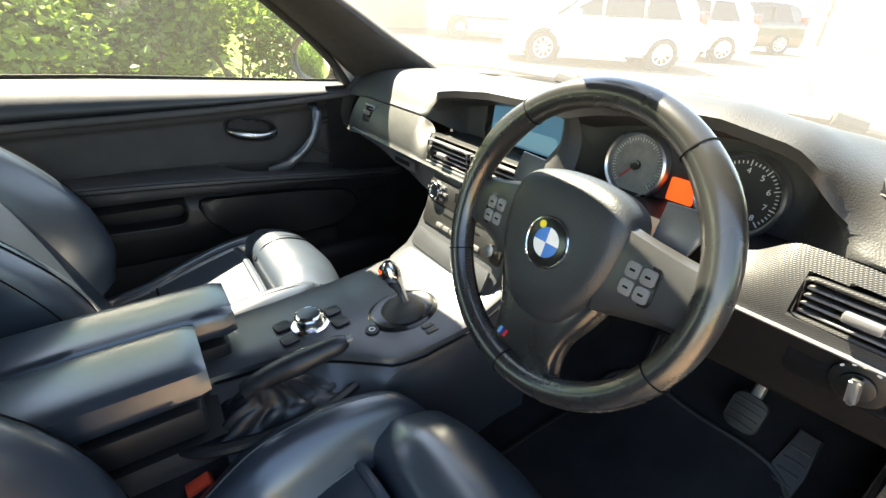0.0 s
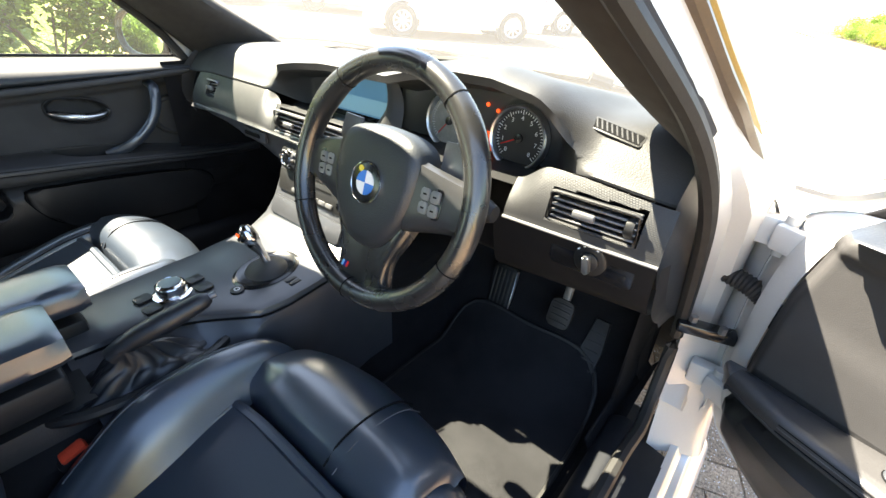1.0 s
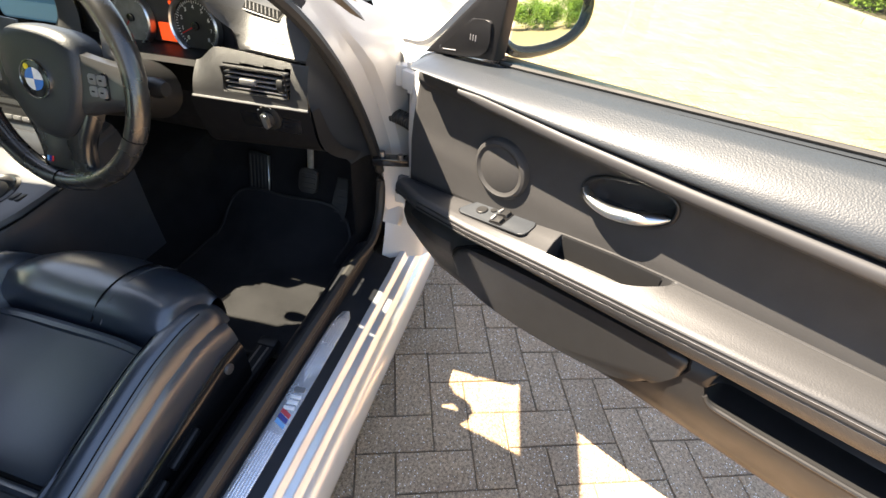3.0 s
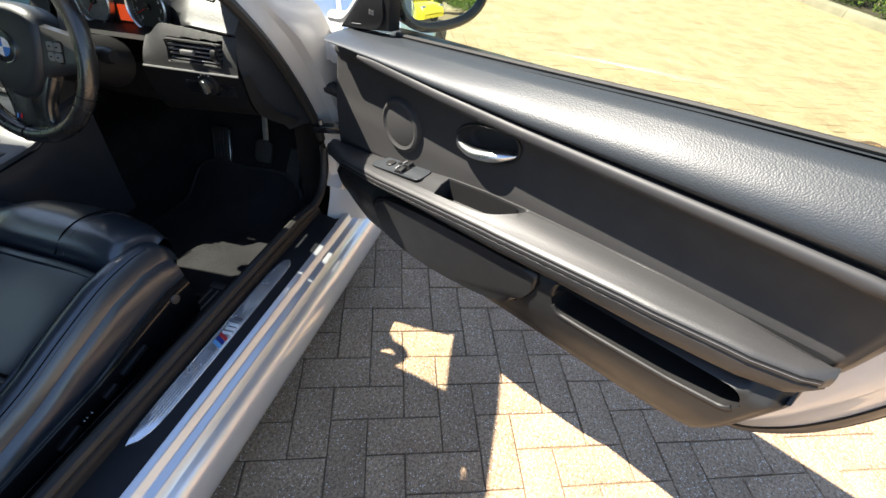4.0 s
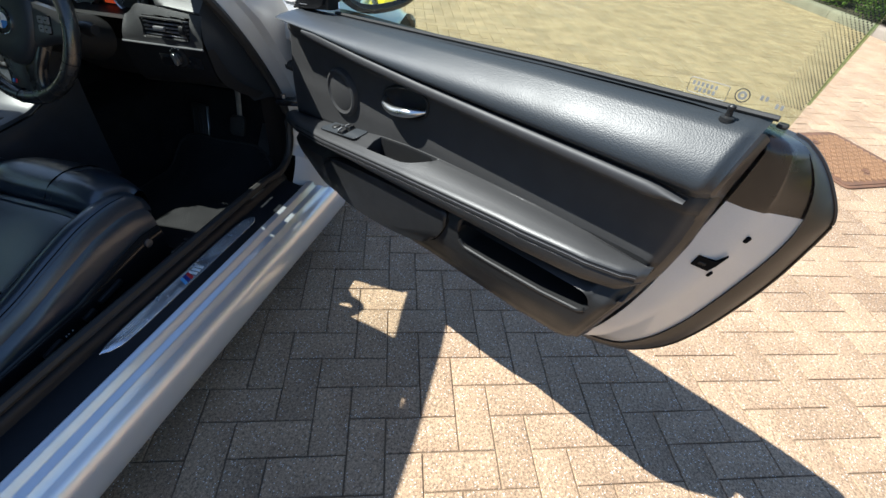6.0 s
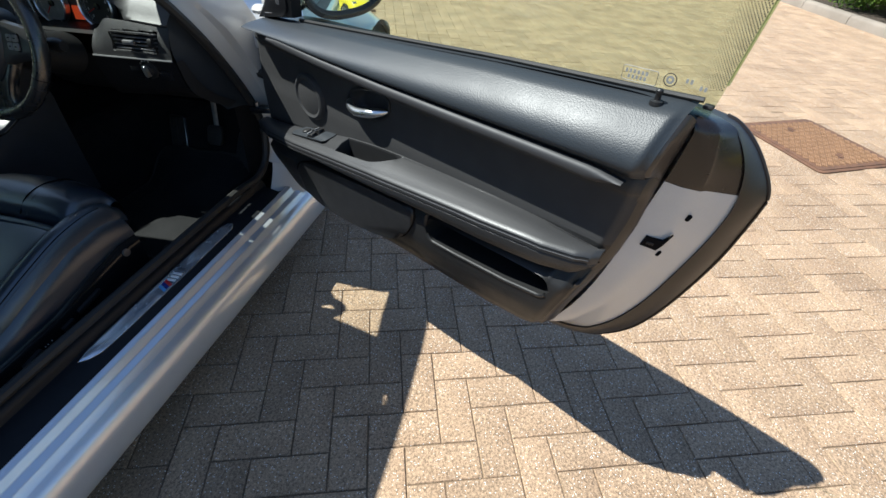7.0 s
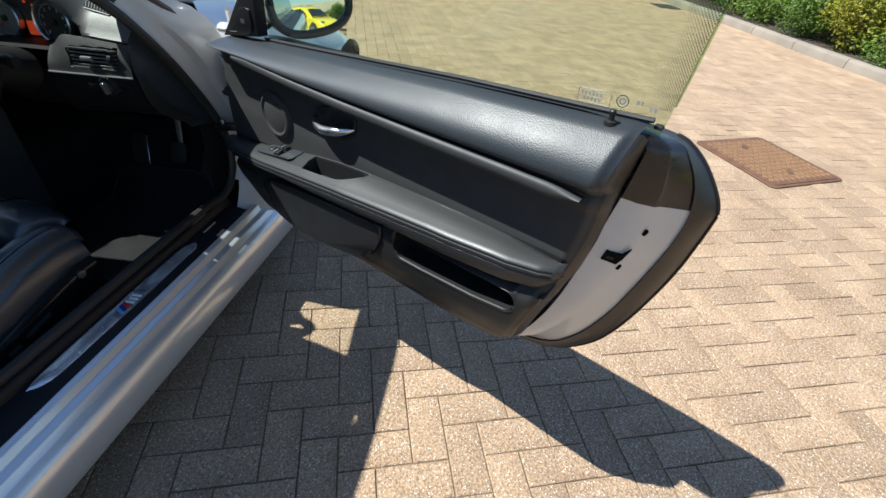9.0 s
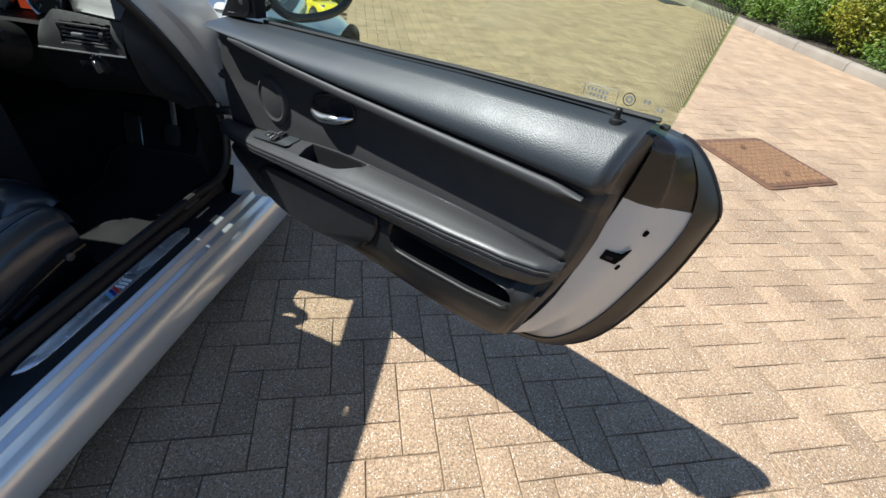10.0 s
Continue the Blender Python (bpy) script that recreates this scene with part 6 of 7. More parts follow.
def build_handbrake():
    h = thing("handbrake", "black leather handbrake lever with a pleated boot", "handbrake", (0.33, -0.10, 0.54))
    path = spline([(0.318, -0.112, 0.592), (0.35, -0.121, 0.612), (0.41, -0.137, 0.632), (0.468, -0.151, 0.650)], 20)
    part("grip", tube(path, [0.0165] * 5 + [0.017, 0.0175, 0.018, 0.0185, 0.019, 0.019, 0.0185, 0.018, 0.0175, 0.017, 0.0165, 0.016, 0.0155, 0.014, 0.009], 16), BOOT, h, "black leather grip")
    part("release_button", tube([(0.464, -0.150, 0.6488), (0.477, -0.153, 0.653)], 0.006, 10), SATIN, h)
    secs = []
    for k in range(25):
        t = k / 24
        c = Vector((0.355, -0.105, 0.530)).lerp(Vector((0.335, -0.117, 0.607)), t ** 1.6)
        sec = []
        for q in range(96):
            a = 2 * math.pi * q / 96
            r = (1 - t) ** 1.3
            env = math.sin(math.pi * min(1, t * 0.85 + 0.12))
            fold = abs(math.sin(2.5 * a + 3.0 * t + 0.7 * math.sin(6 * t))) - 0.5
            fine = abs(math.sin(5.5 * a - 7.0 * t + 1.3)) - 0.5
            wob = 1 + (0.15 * fold + 0.08 * fine) * env
            sec.append(c + Vector(((0.128 * r + 0.018) * math.cos(a) * wob, (0.047 * r + 0.016) * math.sin(a) * wob, (0.007 * fold + 0.005 * fine + 0.005 * math.sin(11 * t + 2 * a)) * env)))
        secs.append(sec)
    part("boot", grid(secs, True), BOOT, h, "crumpled leather boot", 60)
    ring = [Vector((0.36 + 0.145 * math.cos(a), -0.105 + 0.058 * math.sin(a), 0.537)) for a in (2 * math.pi * q / 40 for q in range(40))]
    part("boot_frame", tube(ring, 0.010, 8, True), PLASTIC, h)


build_handbrake()


# ---- seats ----
def build_seat(cy, sg):
    s = thing("sports_seat", "black leather sports seat with deep side bolsters", "car seat", (0.25, cy, 0.2), group="front seats")

    def Y(v):
        return cy + v * sg
    # base frame and side valance
    part("seat_base", box((0.22, cy, 0.33), (0.60, 0.40, 0.13), 0.03, 3), PLASTIC, s)
    TOP = [(-0.06, 0.398), (0.02, 0.402), (0.10, 0.415), (0.20, 0.437), (0.30, 0.472), (0.40, 0.503), (0.48, 0.513), (0.53, 0.509), (0.56, 0.494), (0.582, 0.465)]
    LOW = [(-0.08, 0.325), (0.28, 0.352), (0.50, 0.402), (0.57, 0.40)]
    xs = [-0.08 + 0.02 * k for k in range(33)]
    side_rows = [[(x, Y(-0.2325), at(x, TOP) - 0.040), (x, Y(-0.241), at(x, TOP) - 0.052), (x, Y(-0.247), 0.5 * (at(x, TOP) - 0.05 + at(x, LOW))), (x, Y(-0.249), at(x, LOW) + 0.004), (x, Y(-0.245), at(x, LOW))] for x in xs]
    part("side_panel", grid([spline(r, 10) for r in side_rows]), LEATHER, s, "smooth leather side panel")
    trim = [[(x, Y(-0.246), at(x, LOW) + 0.002), (x, Y(-0.252), at(x, LOW) - 0.006), (x, Y(-0.256), at(x, LOW) - 0.035), (x, Y(-0.250), 0.285), (x, Y(-0.235), 0.272)] for x in xs]
    part("side_valance", grid([spline(r, 10) for r in trim]), GLOSS, s, "gloss black plastic seat side cover")
    rows = [[(x, Y(0.198), 0.29), (x, Y(0.188), 0.35), (x, Y(0.19), 0.42), (x, Y(0.21), 0.45)] for x in [-0.08 + 0.05 * k for k in range(12)]]
    part("side_valance", grid([spline(r, 10) for r in rows]), DEEP, s, "black plastic seat side cover")
    for rv in (-0.218, 0.19):
        rail = part("seat_rail", box((0.32, Y(rv), 0.248), (0.68, 0.045, 0.022), 0.006, 2), PLASTIC, s, "black seat rail")
        for dv in (-0.010, 0.010):
            part("rail_slot", box((0.33, Y(rv + dv), 0.259), (0.64, 0.005, 0.004), 0.001, 1), STEEL, rail)
        part("rail_end", box((0.665, Y(rv), 0.250), (0.03, 0.05, 0.030), 0.008, 2), PLASTIC, rail)
    part("seat_bolt", lathe([(0.011, 0), (0.011, 0.006), (0.006, 0.007), (0, 0.006)], 12, frame_of((0.508, Y(-0.254), 0.378), (1, 0, 0), (0, 0, 1)) if sg > 0 else frame_of((0.508, Y(-0.254), 0.378), (-1, 0, 0), (0, 0, 1))), STEEL, s)
    for x, w in ((0.29, 0.035), (0.36, 0.075), (0.19, 0.05)):
        part("seat_switch", box((x, Y(-0.260), at(x, LOW) - 0.034), (w, 0.012, 0.016), 0.005, 2, pose(0, 0, 0, 0, -10, 0)), PLASTIC, s)
    for x in (0.225, 0.232, 0.243):
        part("switch_dot", box((x, Y(-0.2575), at(x, LOW) - 0.034), (0.003, 0.003, 0.003), 0.001, 1), INK, s)
    # centre cushion, sloping down to the back
    secs = []
    for x, z in ((-0.02, 0.405), (0.10, 0.408), (0.20, 0.425), (0.23, 0.436), (0.33, 0.468), (0.415, 0.492), (0.432, 0.494), (0.442, 0.484), (0.446, 0.45)):
        secs.append([(x, Y(-0.178), z - 0.06), (x, Y(-0.170), z - 0.008), (x, Y(-0.155), z), (x, Y(0), z - 0.004), (x, Y(0.155), z), (x, Y(0.170), z - 0.008), (x, Y(0.178), z - 0.06)])
    cu = part("cushion", loft(secs, 40, 40), LEATHER, s, "smooth black leather centre cushion")
    for v in (-0.171, 0.171):
        part("cushion_piping", tube(spline([(x, Y(v), z - 0.003) for x, z in ((0.02, 0.405), (0.10, 0.408), (0.23, 0.436), (0.33, 0.468), (0.42, 0.492), (0.436, 0.490))], 30), 0.0085, 8), LEATHER, cu)
    part("cushion_piping", tube(spline([(0.432, Y(-0.168), 0.489), (0.438, Y(-0.10), 0.4905), (0.439, Y(0), 0.490), (0.438, Y(0.10), 0.4905), (0.432, Y(0.168), 0.489)], 24), 0.0105, 8), LEATHER, cu)
    part("cushion_piping", tube([(0.207, Y(0.165 - 0.33 * k / 12), 0.4235) for k in range(13)], 0.0075, 8), LEATHER, cu)
    part("cushion_crease", tube([(0.2185, Y(0.165 - 0.33 * k / 12), 0.4315) for k in range(13)], 0.0035, 6), SEAM, cu)
    # sliding thigh support
    secs = []
    for v in (-0.204, -0.198, -0.182, -0.12, 0.0, 0.05, 0.12, 0.172, 0.182):
        e = 1 - 0.25 * ease(0.13, 0.185, abs(v)) - 0.75 * ease(0.180, 0.204, abs(v))
        dx = -0.035 * (abs(v) / 0.185) ** 2.4
        secs.append([(0.452, Y(v), 0.44), (0.460, Y(v), 0.510 * e + 0.485 * (1 - e)), (0.487, Y(v), 0.538 * e + 0.49 * (1 - e)), (0.54 + dx, Y(v), 0.547 * e + 0.49 * (1 - e)), (0.597 + dx, Y(v), 0.527 * e + 0.485 * (1 - e)), (0.634 + dx, Y(v), 0.487), (0.642 + dx, Y(v), 0.44), (0.62 + dx, Y(v), 0.38), (0.57 + dx, Y(v), 0.36)])
    th = part("thigh_support", loft(secs, 40, 40), LEATHER, s, "rounded leather thigh support")
    part("thigh_seam", tube(spline([(0.455, Y(-0.045), 0.505), (0.487, Y(-0.052), 0.5395), (0.54, Y(-0.056), 0.548), (0.597, Y(-0.056), 0.5285), (0.635, Y(-0.054), 0.488)], 24), 0.002, 5), SEAM, th)
    part("thigh_seam", tube(spline([(0.455, Y(-0.065), 0.505), (0.487, Y(-0.072), 0.5385), (0.54, Y(-0.076), 0.547), (0.595, Y(-0.076), 0.5275), (0.632, Y(-0.074), 0.488)], 24), 0.0012, 5), STITCH, th)
    # side bolsters of the cushion: the inner one tall, the outer one low and worn
    secs = []
    for x, zt, w, out in ((-0.03, 0.35, 0.050, -0.02), (0.10, 0.394, 0.054, -0.012), (0.20, 0.48, 0.058, -0.004), (0.30, 0.543, 0.060, 0.002), (0.40, 0.562, 0.056, 0.002), (0.48, 0.560, 0.050, -0.004), (0.53, 0.545, 0.044, -0.012), (0.570, 0.50, 0.032, -0.024), (0.582, 0.45, 0.018, -0.034)):
        c = 0.212 + out
        secs.append([(x, Y(c - w * 0.95), zt - 0.085), (x, Y(c - w * 0.55), zt - 0.030), (x, Y(c - w * 0.1), zt - 0.003), (x, Y(c + w * 0.35), zt), (x, Y(c + w * 0.78), zt - 0.018), (x, Y(c + w * 0.9), zt - 0.06), (x, Y(c + w * 0.75), 0.38), (x, Y(c + w * 0.3), 0.36)])
    bo = part("cushion_bolster", loft(secs, 44, 36), LEATHER, s, "raised leather side bolster")
    part("bolster_stitch", tube(spline([(x, Y(0.212 + o + w * 0.30), z + 0.0008) for x, z, w, o in ((0.20, 0.48, 0.058, -0.004), (0.30, 0.543, 0.060, 0.002), (0.40, 0.562, 0.056, 0.002), (0.48, 0.560, 0.050, -0.004), (0.53, 0.545, 0.044, -0.012))], 40), 0.0018, 5), STITCH, bo)
    secs = []
    for x in (-0.06, 0.02, 0.10, 0.20, 0.30, 0.40, 0.48, 0.53, 0.56, 0.578, 0.585):
        zt, pull = at(x, TOP), ease(0.545, 0.590, x)
        prof = ((-0.160, -0.075), (-0.167, -0.026), (-0.174, -0.008), (-0.185, 0.002), (-0.200, 0.003), (-0.214, -0.004), (-0.2245, -0.018), (-0.231, -0.036), (-0.234, -0.050))
        secs.append([(x, Y(-0.19 + (v + 0.19) * (1 - 0.35 * pull)), zt + dz * (1 - 0.3 * pull)) for v, dz in prof])
    bo = part("cushion_bolster", loft(secs, 60, 40), LEATHER, s, "low worn leather side bolster")
    for v, dz, mt, r in ((-0.2145, -0.0042, SEAM, 0.0013), (-0.2195, -0.0098, STITCH, 0.0006), (-0.173, -0.008, SEAM, 0.0016)):
        part("bolster_stitch", tube(spline([(x, Y(v), at(x, TOP) + dz + 0.0004) for x in (0.02, 0.10, 0.20, 0.30, 0.40, 0.48, 0.53)], 50), r, 5), mt, bo)
    # seatback: leaning panel with wings
    def B(h, v, d):
        """h up the back, v across, d forward of the back's plane."""
        a = radians(22)
        return (0.085 - math.sin(a) * h + math.cos(a) * d, Y(v), 0.42 + math.cos(a) * h + math.sin(a) * d)
    secs = [[B(h, v, d + 0.012 * math.sin(math.pi * h / 0.5)) for v, d in ((-0.165, 0.0), (-0.15, 0.03), (-0.05, 0.036), (0.05, 0.036), (0.15, 0.03), (0.165, 0.0))] for h in (0.0, 0.08, 0.2, 0.32, 0.43, 0.50)]
    part("back_cushion", loft(secs, 24, 26), LEATHER, s, "leather centre of the backrest")
    for q in (-1, 1):
        secs = []
        for h, w, d in ((0.02, 0.05, 0.06), (0.10, 0.062, 0.115), (0.22, 0.066, 0.135), (0.34, 0.064, 0.115), (0.45, 0.056, 0.075), (0.54, 0.048, 0.05)):
            c = q * 0.205
            secs.append([B(h, c - q * w * 0.9, 0.02), B(h, c - q * w * 0.5, d * 0.62), B(h, c + q * w * 0.05, d * 0.96), B(h, c + q * w * 0.5, d), B(h, c + q * w * 0.9, d * 0.75), B(h, c + q * w * 1.0, d * 0.2), B(h, c + q * w * 0.9, -0.05), B(h, c, -0.06)])
        wing = part("back_bolster", loft(secs, 28, 32), LEATHER, s, "deep leather backrest wing")
        for k, f in ((0.50, 1.0), (0.93, 0.72)):
            part("wing_seam", tube(spline([B(h, q * 0.205 + q * w * k, d * f + 0.0008) for h, w, d in ((0.10, 0.062, 0.115), (0.22, 0.066, 0.135), (0.34, 0.064, 0.115), (0.45, 0.056, 0.075), (0.54, 0.048, 0.05))], 30), 0.0013, 5), SEAM, wing)
    secs = []
    for h, w, d0, d1 in ((0.46, 0.20, -0.06, 0.045), (0.52, 0.225, -0.06, 0.05), (0.60, 0.205, -0.05, 0.045), (0.66, 0.165, -0.03, 0.035), (0.69, 0.10, -0.01, 0.02)):
        secs.append([B(h, v * w, d) for v, d in ((-1, (d0 + d1) / 2), (-0.8, d1), (0, d1 + 0.008), (0.8, d1), (1, (d0 + d1) / 2), (0.8, d0), (0, d0), (-0.8, d0))])
    part("shoulder_panel", loft(secs, 18, 32, True, True), LEATHER, s)
    secs = []
    for h, w, t in ((0.74, 0.09, 0.03), (0.76, 0.125, 0.05), (0.84, 0.135, 0.06), (0.91, 0.12, 0.05), (0.935, 0.08, 0.03)):
        secs.append([B(h, w * math.cos(a), 0.01 + t * math.sin(a)) for a in (2 * math.pi * k / 16 for k in range(16))])
    part("headrest", loft(secs, 16, 28, True, True), LEATHER, s, "black leather headrest")
    for v in (-0.06, 0.06):
        part("headrest_post", tube([B(0.66, v, 0.0), B(0.76, v, 0.01)], 0.007, 8), CHROME, s)
    secs = [[B(h, v, d) for v, d in ((-0.25, -0.05), (-0.2, -0.085), (0, -0.095), (0.2, -0.085), (0.25, -0.05))] for h in (0.0, 0.25, 0.5, 0.64)]
    part("back_shell", loft(secs, 10, 16), PLASTIC, s)
    return s


build_seat(-0.415, 1)
build_seat(0.415, -1)


def build_buckle():
    b = thing("seat_belt_buckle", "black seat belt buckle with a red release button", "buckle", (0.21, -0.165, 0.36))
    m = Matrix.Translation((0.232, -0.142, 0.452)) @ pose(0, 0, 0, 6, -18, 0)
    part("housing", box((0, 0, 0), (0.045, 0.028, 0.07), 0.007, 2, m), PLASTIC, b)
    part("release_button", box((0, 0, 0), (0.036, 0.022, 0.02), 0.004, 2, m @ pose(0.004, 0, 0.030)), RED, b, "red release button")
    part("stalk", tube([(0.226, -0.146, 0.40), (0.19, -0.15, 0.28)], 0.010, 8), PLASTIC, b)


build_buckle()


def build_rear_bench():
    r = thing("rear_seat", "black leather rear bench", "car seat", (-0.75, 0, 0.25))
    secs = [[(x, y, z - 0.03 * (abs(y) / 0.6) ** 4) for y in (-0.62, -0.4, -0.1, 0.1, 0.4, 0.62)] for x, z in ((-0.50, 0.30), (-0.48, 0.45), (-0.55, 0.50), (-0.75, 0.48), (-0.92, 0.48))]
    part("bench", loft(secs, 16, 24), LEATHER, r)
    secs = [[(x, y, z) for y in (-0.6, -0.3, 0, 0.3, 0.6)] for x, z in ((-0.90, 0.46), (-0.97, 0.70), (-1.08, 0.95), (-1.14, 0.98))]
    part("backrest", loft(secs, 14, 20), LEATHER, r)


build_rear_bench()


def build_pedals():
    p = thing("brake_pedal", "black rubber-faced brake pedal pad", "pedal", (1.16, -0.51, 0.35), group="pedals")
    m = frame_of((1.15, -0.508, 0.415), (0, -1, 0), (0.45, 0, 1))
    pad = part("pad", prism(round_rect(0.062, 0.075, 0.016), 0.012, 0.004, m), RUBBER, p)
    for k in range(4):
        part("rib", prism(round_rect(0.05, 0.005, 0.002), 0.003, 0.001, m @ pose(0, -0.024 + 0.016 * k, 0.012)), RUBBER, pad)
    part("arm", tube(spline([(1.165, -0.508, 0.44), (1.19, -0.508, 0.55), (1.2, -0.508, 0.68)], 10), 0.011, 8, flat=0.6), STEEL, p)
    p = thing("accelerator_pedal", "long black hinged accelerator pedal", "pedal", (1.14, -0.60, 0.24), group="pedals")
    m = frame_of((1.145, -0.605, 0.33), (0, -1, 0), (0.62, 0, 1))
    pad = part("pad", prism([(-0.022, -0.10), (0.022, -0.10), (0.026, 0.02), (0.02, 0.10), (-0.02, 0.10), (-0.026, 0.02)], 0.014, 0.004, m), RUBBER, p)
    for k in range(7):
        part("rib", prism(round_rect(0.034, 0.005, 0.002), 0.003, 0.001, m @ pose(0, -0.08 + 0.024 * k, 0.014)), RUBBER, pad)
    p = thing("foot_rest", "ribbed aluminium-edged foot rest", "foot rest", (1.16, -0.31, 0.24))
    m = frame_of((1.165, -0.315, 0.36), (0, -1, 0), (0.30, 0, 1))
    pad = part("pad", prism(round_rect(0.072, 0.20, 0.01), 0.010, 0.003, m), PLASTIC, p)
    for k in range(5):
        part("rib", box((0, 0, 0), (0.004, 0.18, 0.006), 0.0015, 1, m @ pose(-0.026 + 0.013 * k, 0, 0.012)), RUBBER, pad)
    part("edge_trim", box((0, 0, 0), (0.003, 0.19, 0.012), 0.001, 1, m @ pose(0.0375, 0, 0.007)), ALU, pad, "bright metal edge")


build_pedals()


# ---- the yard around ----
def build_cover():
    c = [(3.234, -3.074), (3.547, -3.631), (2.947, -3.92), (2.658, -3.36)]
    cx, cy = sum(p[0] for p in c) / 4, sum(p[1] for p in c) / 4
    a = math.atan2(c[1][1] - c[0][1], c[1][0] - c[0][0])
    m = Matrix.Translation((cx, cy, 0)) @ pose(0, 0, 0, 0, 0, math.degrees(a))
    t = thing("manhole_cover", "rusty brown cast iron manhole cover set in the paving", "manhole cover", (cx, cy, 0), Matrix())
    part("mortar_bed", prism(round_rect(0.94, 0.97, 0.02), 0.0035, 0.001, m @ pose(0, 0, -0.006)), PAVER, t, "cut paving bedded round the cover")
    part("frame", prism(round_rect(0.66, 0.69, 0.04), 0.006, 0.002, m), RUST, t)
    lid = part("lid", prism(round_rect(0.61, 0.64, 0.03), 0.010, 0.002, m), RUST, t)
    # fine basket tread laid on the diagonal, with two lifting eyes
    verts, faces = [], []
    for i in range(-14, 15):
        for j in range(-14, 15):
            turned = (i + j) % 2
            for k in (-1, 0, 1):
                cx2, cy2 = 0.034 * i + (0 if turned else 0.0095 * k), 0.034 * j + (0.0095 * k if turned else 0)
                hx, hy = (0.0165, 0.0022) if turned else (0.0022, 0.0165)
                p = [((cx2 + a * hx - cy2 - b * hy) * 0.7071, (cx2 + a * hx + cy2 + b * hy) * 0.7071) for a, b in ((-1, -1), (1, -1), (1, 1), (-1, 1))]
                if any(abs(x) > 0.285 or abs(y) > 0.30 or math.hypot(x, abs(y) - 0.19) < 0.026 for x, y in p):
                    continue
                n = len(verts)
                verts += [tuple(m @ Vector((x, y, 0.0095))) for x, y in p] + [tuple(m @ Vector((x, y, 0.0145))) for x, y in p]
                faces += [(n + 4, n + 5, n + 6, n + 7)] + [(n + q, n + (q + 1) % 4, n + 4 + (q + 1) % 4, n + 4 + q) for q in range(4)]
    me = bpy.data.meshes.new("tread")
    me.from_pydata(verts, [], faces)
    me.materials.append(RUST_WORN)
    ob = new("tread", me)
    ob.parent = t
    ob.location = -BASE[t]
    tagged(ob, "worn raised basket tread", kind="stuff")
    for y in (-0.19, 0.19):
        part("lifting_eye", lathe([(0.020, 0.010), (0.020, 0.0135), (0.014, 0.0135), (0.012, 0.0105), (0.0, 0.0105)], 20, m @ pose(0, y, 0)), RUST, lid)
    return t


def build_gully():
    m = Matrix.Translation((10.45, -4.22, 0.0)) @ pose(0, 0, 0, 0, 0, 17)
    t = thing("drain_gully", "dark cast iron drain grate beside the kerb", "drain", (10.45, -4.22, 0), Matrix())
    part("frame", prism(round_rect(0.50, 0.46, 0.02), 0.006, 0.002, m), TYRE, t)
    for k in range(9):
        part("grate_bar", prism(round_rect(0.022, 0.38, 0.004), 0.006, 0.002, m @ pose(-0.19 + 0.0475 * k, 0, 0.006)), STEEL, t)


build_gully()


def leaf_cloud(rng, centres, count, size, droop=0.3):
    """Many small folded leaves scattered in clumps."""
    verts, faces = [], []
    for _ in range(count):
        c, r = centres[rng.randrange(len(centres))]
        u = Vector((rng.gauss(0, 1), rng.gauss(0, 1), rng.gauss(0, 1))).normalized()
        p = Vector(c) + Vector((u.x * r[0], u.y * r[1], u.z * r[2])) * (0.55 + 0.5 * rng.random())
        a = Vector((rng.gauss(0, 1), rng.gauss(0, 1), rng.gauss(0, 0.6))).normalized()
        b = a.cross(u + Vector((0, 0, 0.4)))
        b = b.normalized() if b.length > 1e-3 else a.orthogonal()
        s = size * (0.6 + 0.8 * rng.random())
        n = a.cross(b) * s * 0.25
        i = len(verts)
        verts += [p, p + a * s * 0.5 + b * s * 0.3 + n, p + a * s, p + a * s * 0.5 - b * s * 0.3 + n]
        faces += [(i, i + 1, i + 2), (i, i + 2, i + 3)]
    return verts, faces


def leaf_part(name, verts, faces, mat, parent, label=""):
    me = bpy.data.meshes.new(name)
    me.from_pydata([tuple(v) for v in verts], [], faces)
    me.materials.append(mat)
    ob = new(name, me)
    ob.parent = parent
    if parent in BASE:
        ob.location = -BASE[parent]
    return tagged(ob, label)


def build_shrub(x, y, w, h, mat, seed, name="shrub", label="", leaf=0.06, dens=1.0):
    rng = random.Random(seed)
    t = thing(name, label, "shrub", (x, y, 0.0), Matrix(), group="shrubs along the kerb")
    cs = []
    for k in range(14):
        a, r = rng.random() * 6.28, rng.random() ** 0.5
        cs.append(((x + w * 0.5 * r * math.cos(a), y + w * 0.5 * r * math.sin(a), h * (0.22 + 0.6 * rng.random() * (1 - 0.4 * r))), (w * 0.24, w * 0.24, h * 0.22)))
    st = bmesh.new()
    for k in range(9):
        c = cs[k][0]
        add_tube(st, spline([(x + rng.uniform(-0.1, 0.1), y + rng.uniform(-0.1, 0.1), -0.02), ((x + c[0]) / 2, (y + c[1]) / 2, c[2] * 0.5), c], 6), [0.014, 0.012, 0.010, 0.008, 0.006, 0.004], 5)
    part("stems", st, BARK, t)
    v, f = leaf_cloud(rng, cs, int(2600 * dens * w * h), leaf)
    leaf_part("foliage", v, f, mat, t)
    return t


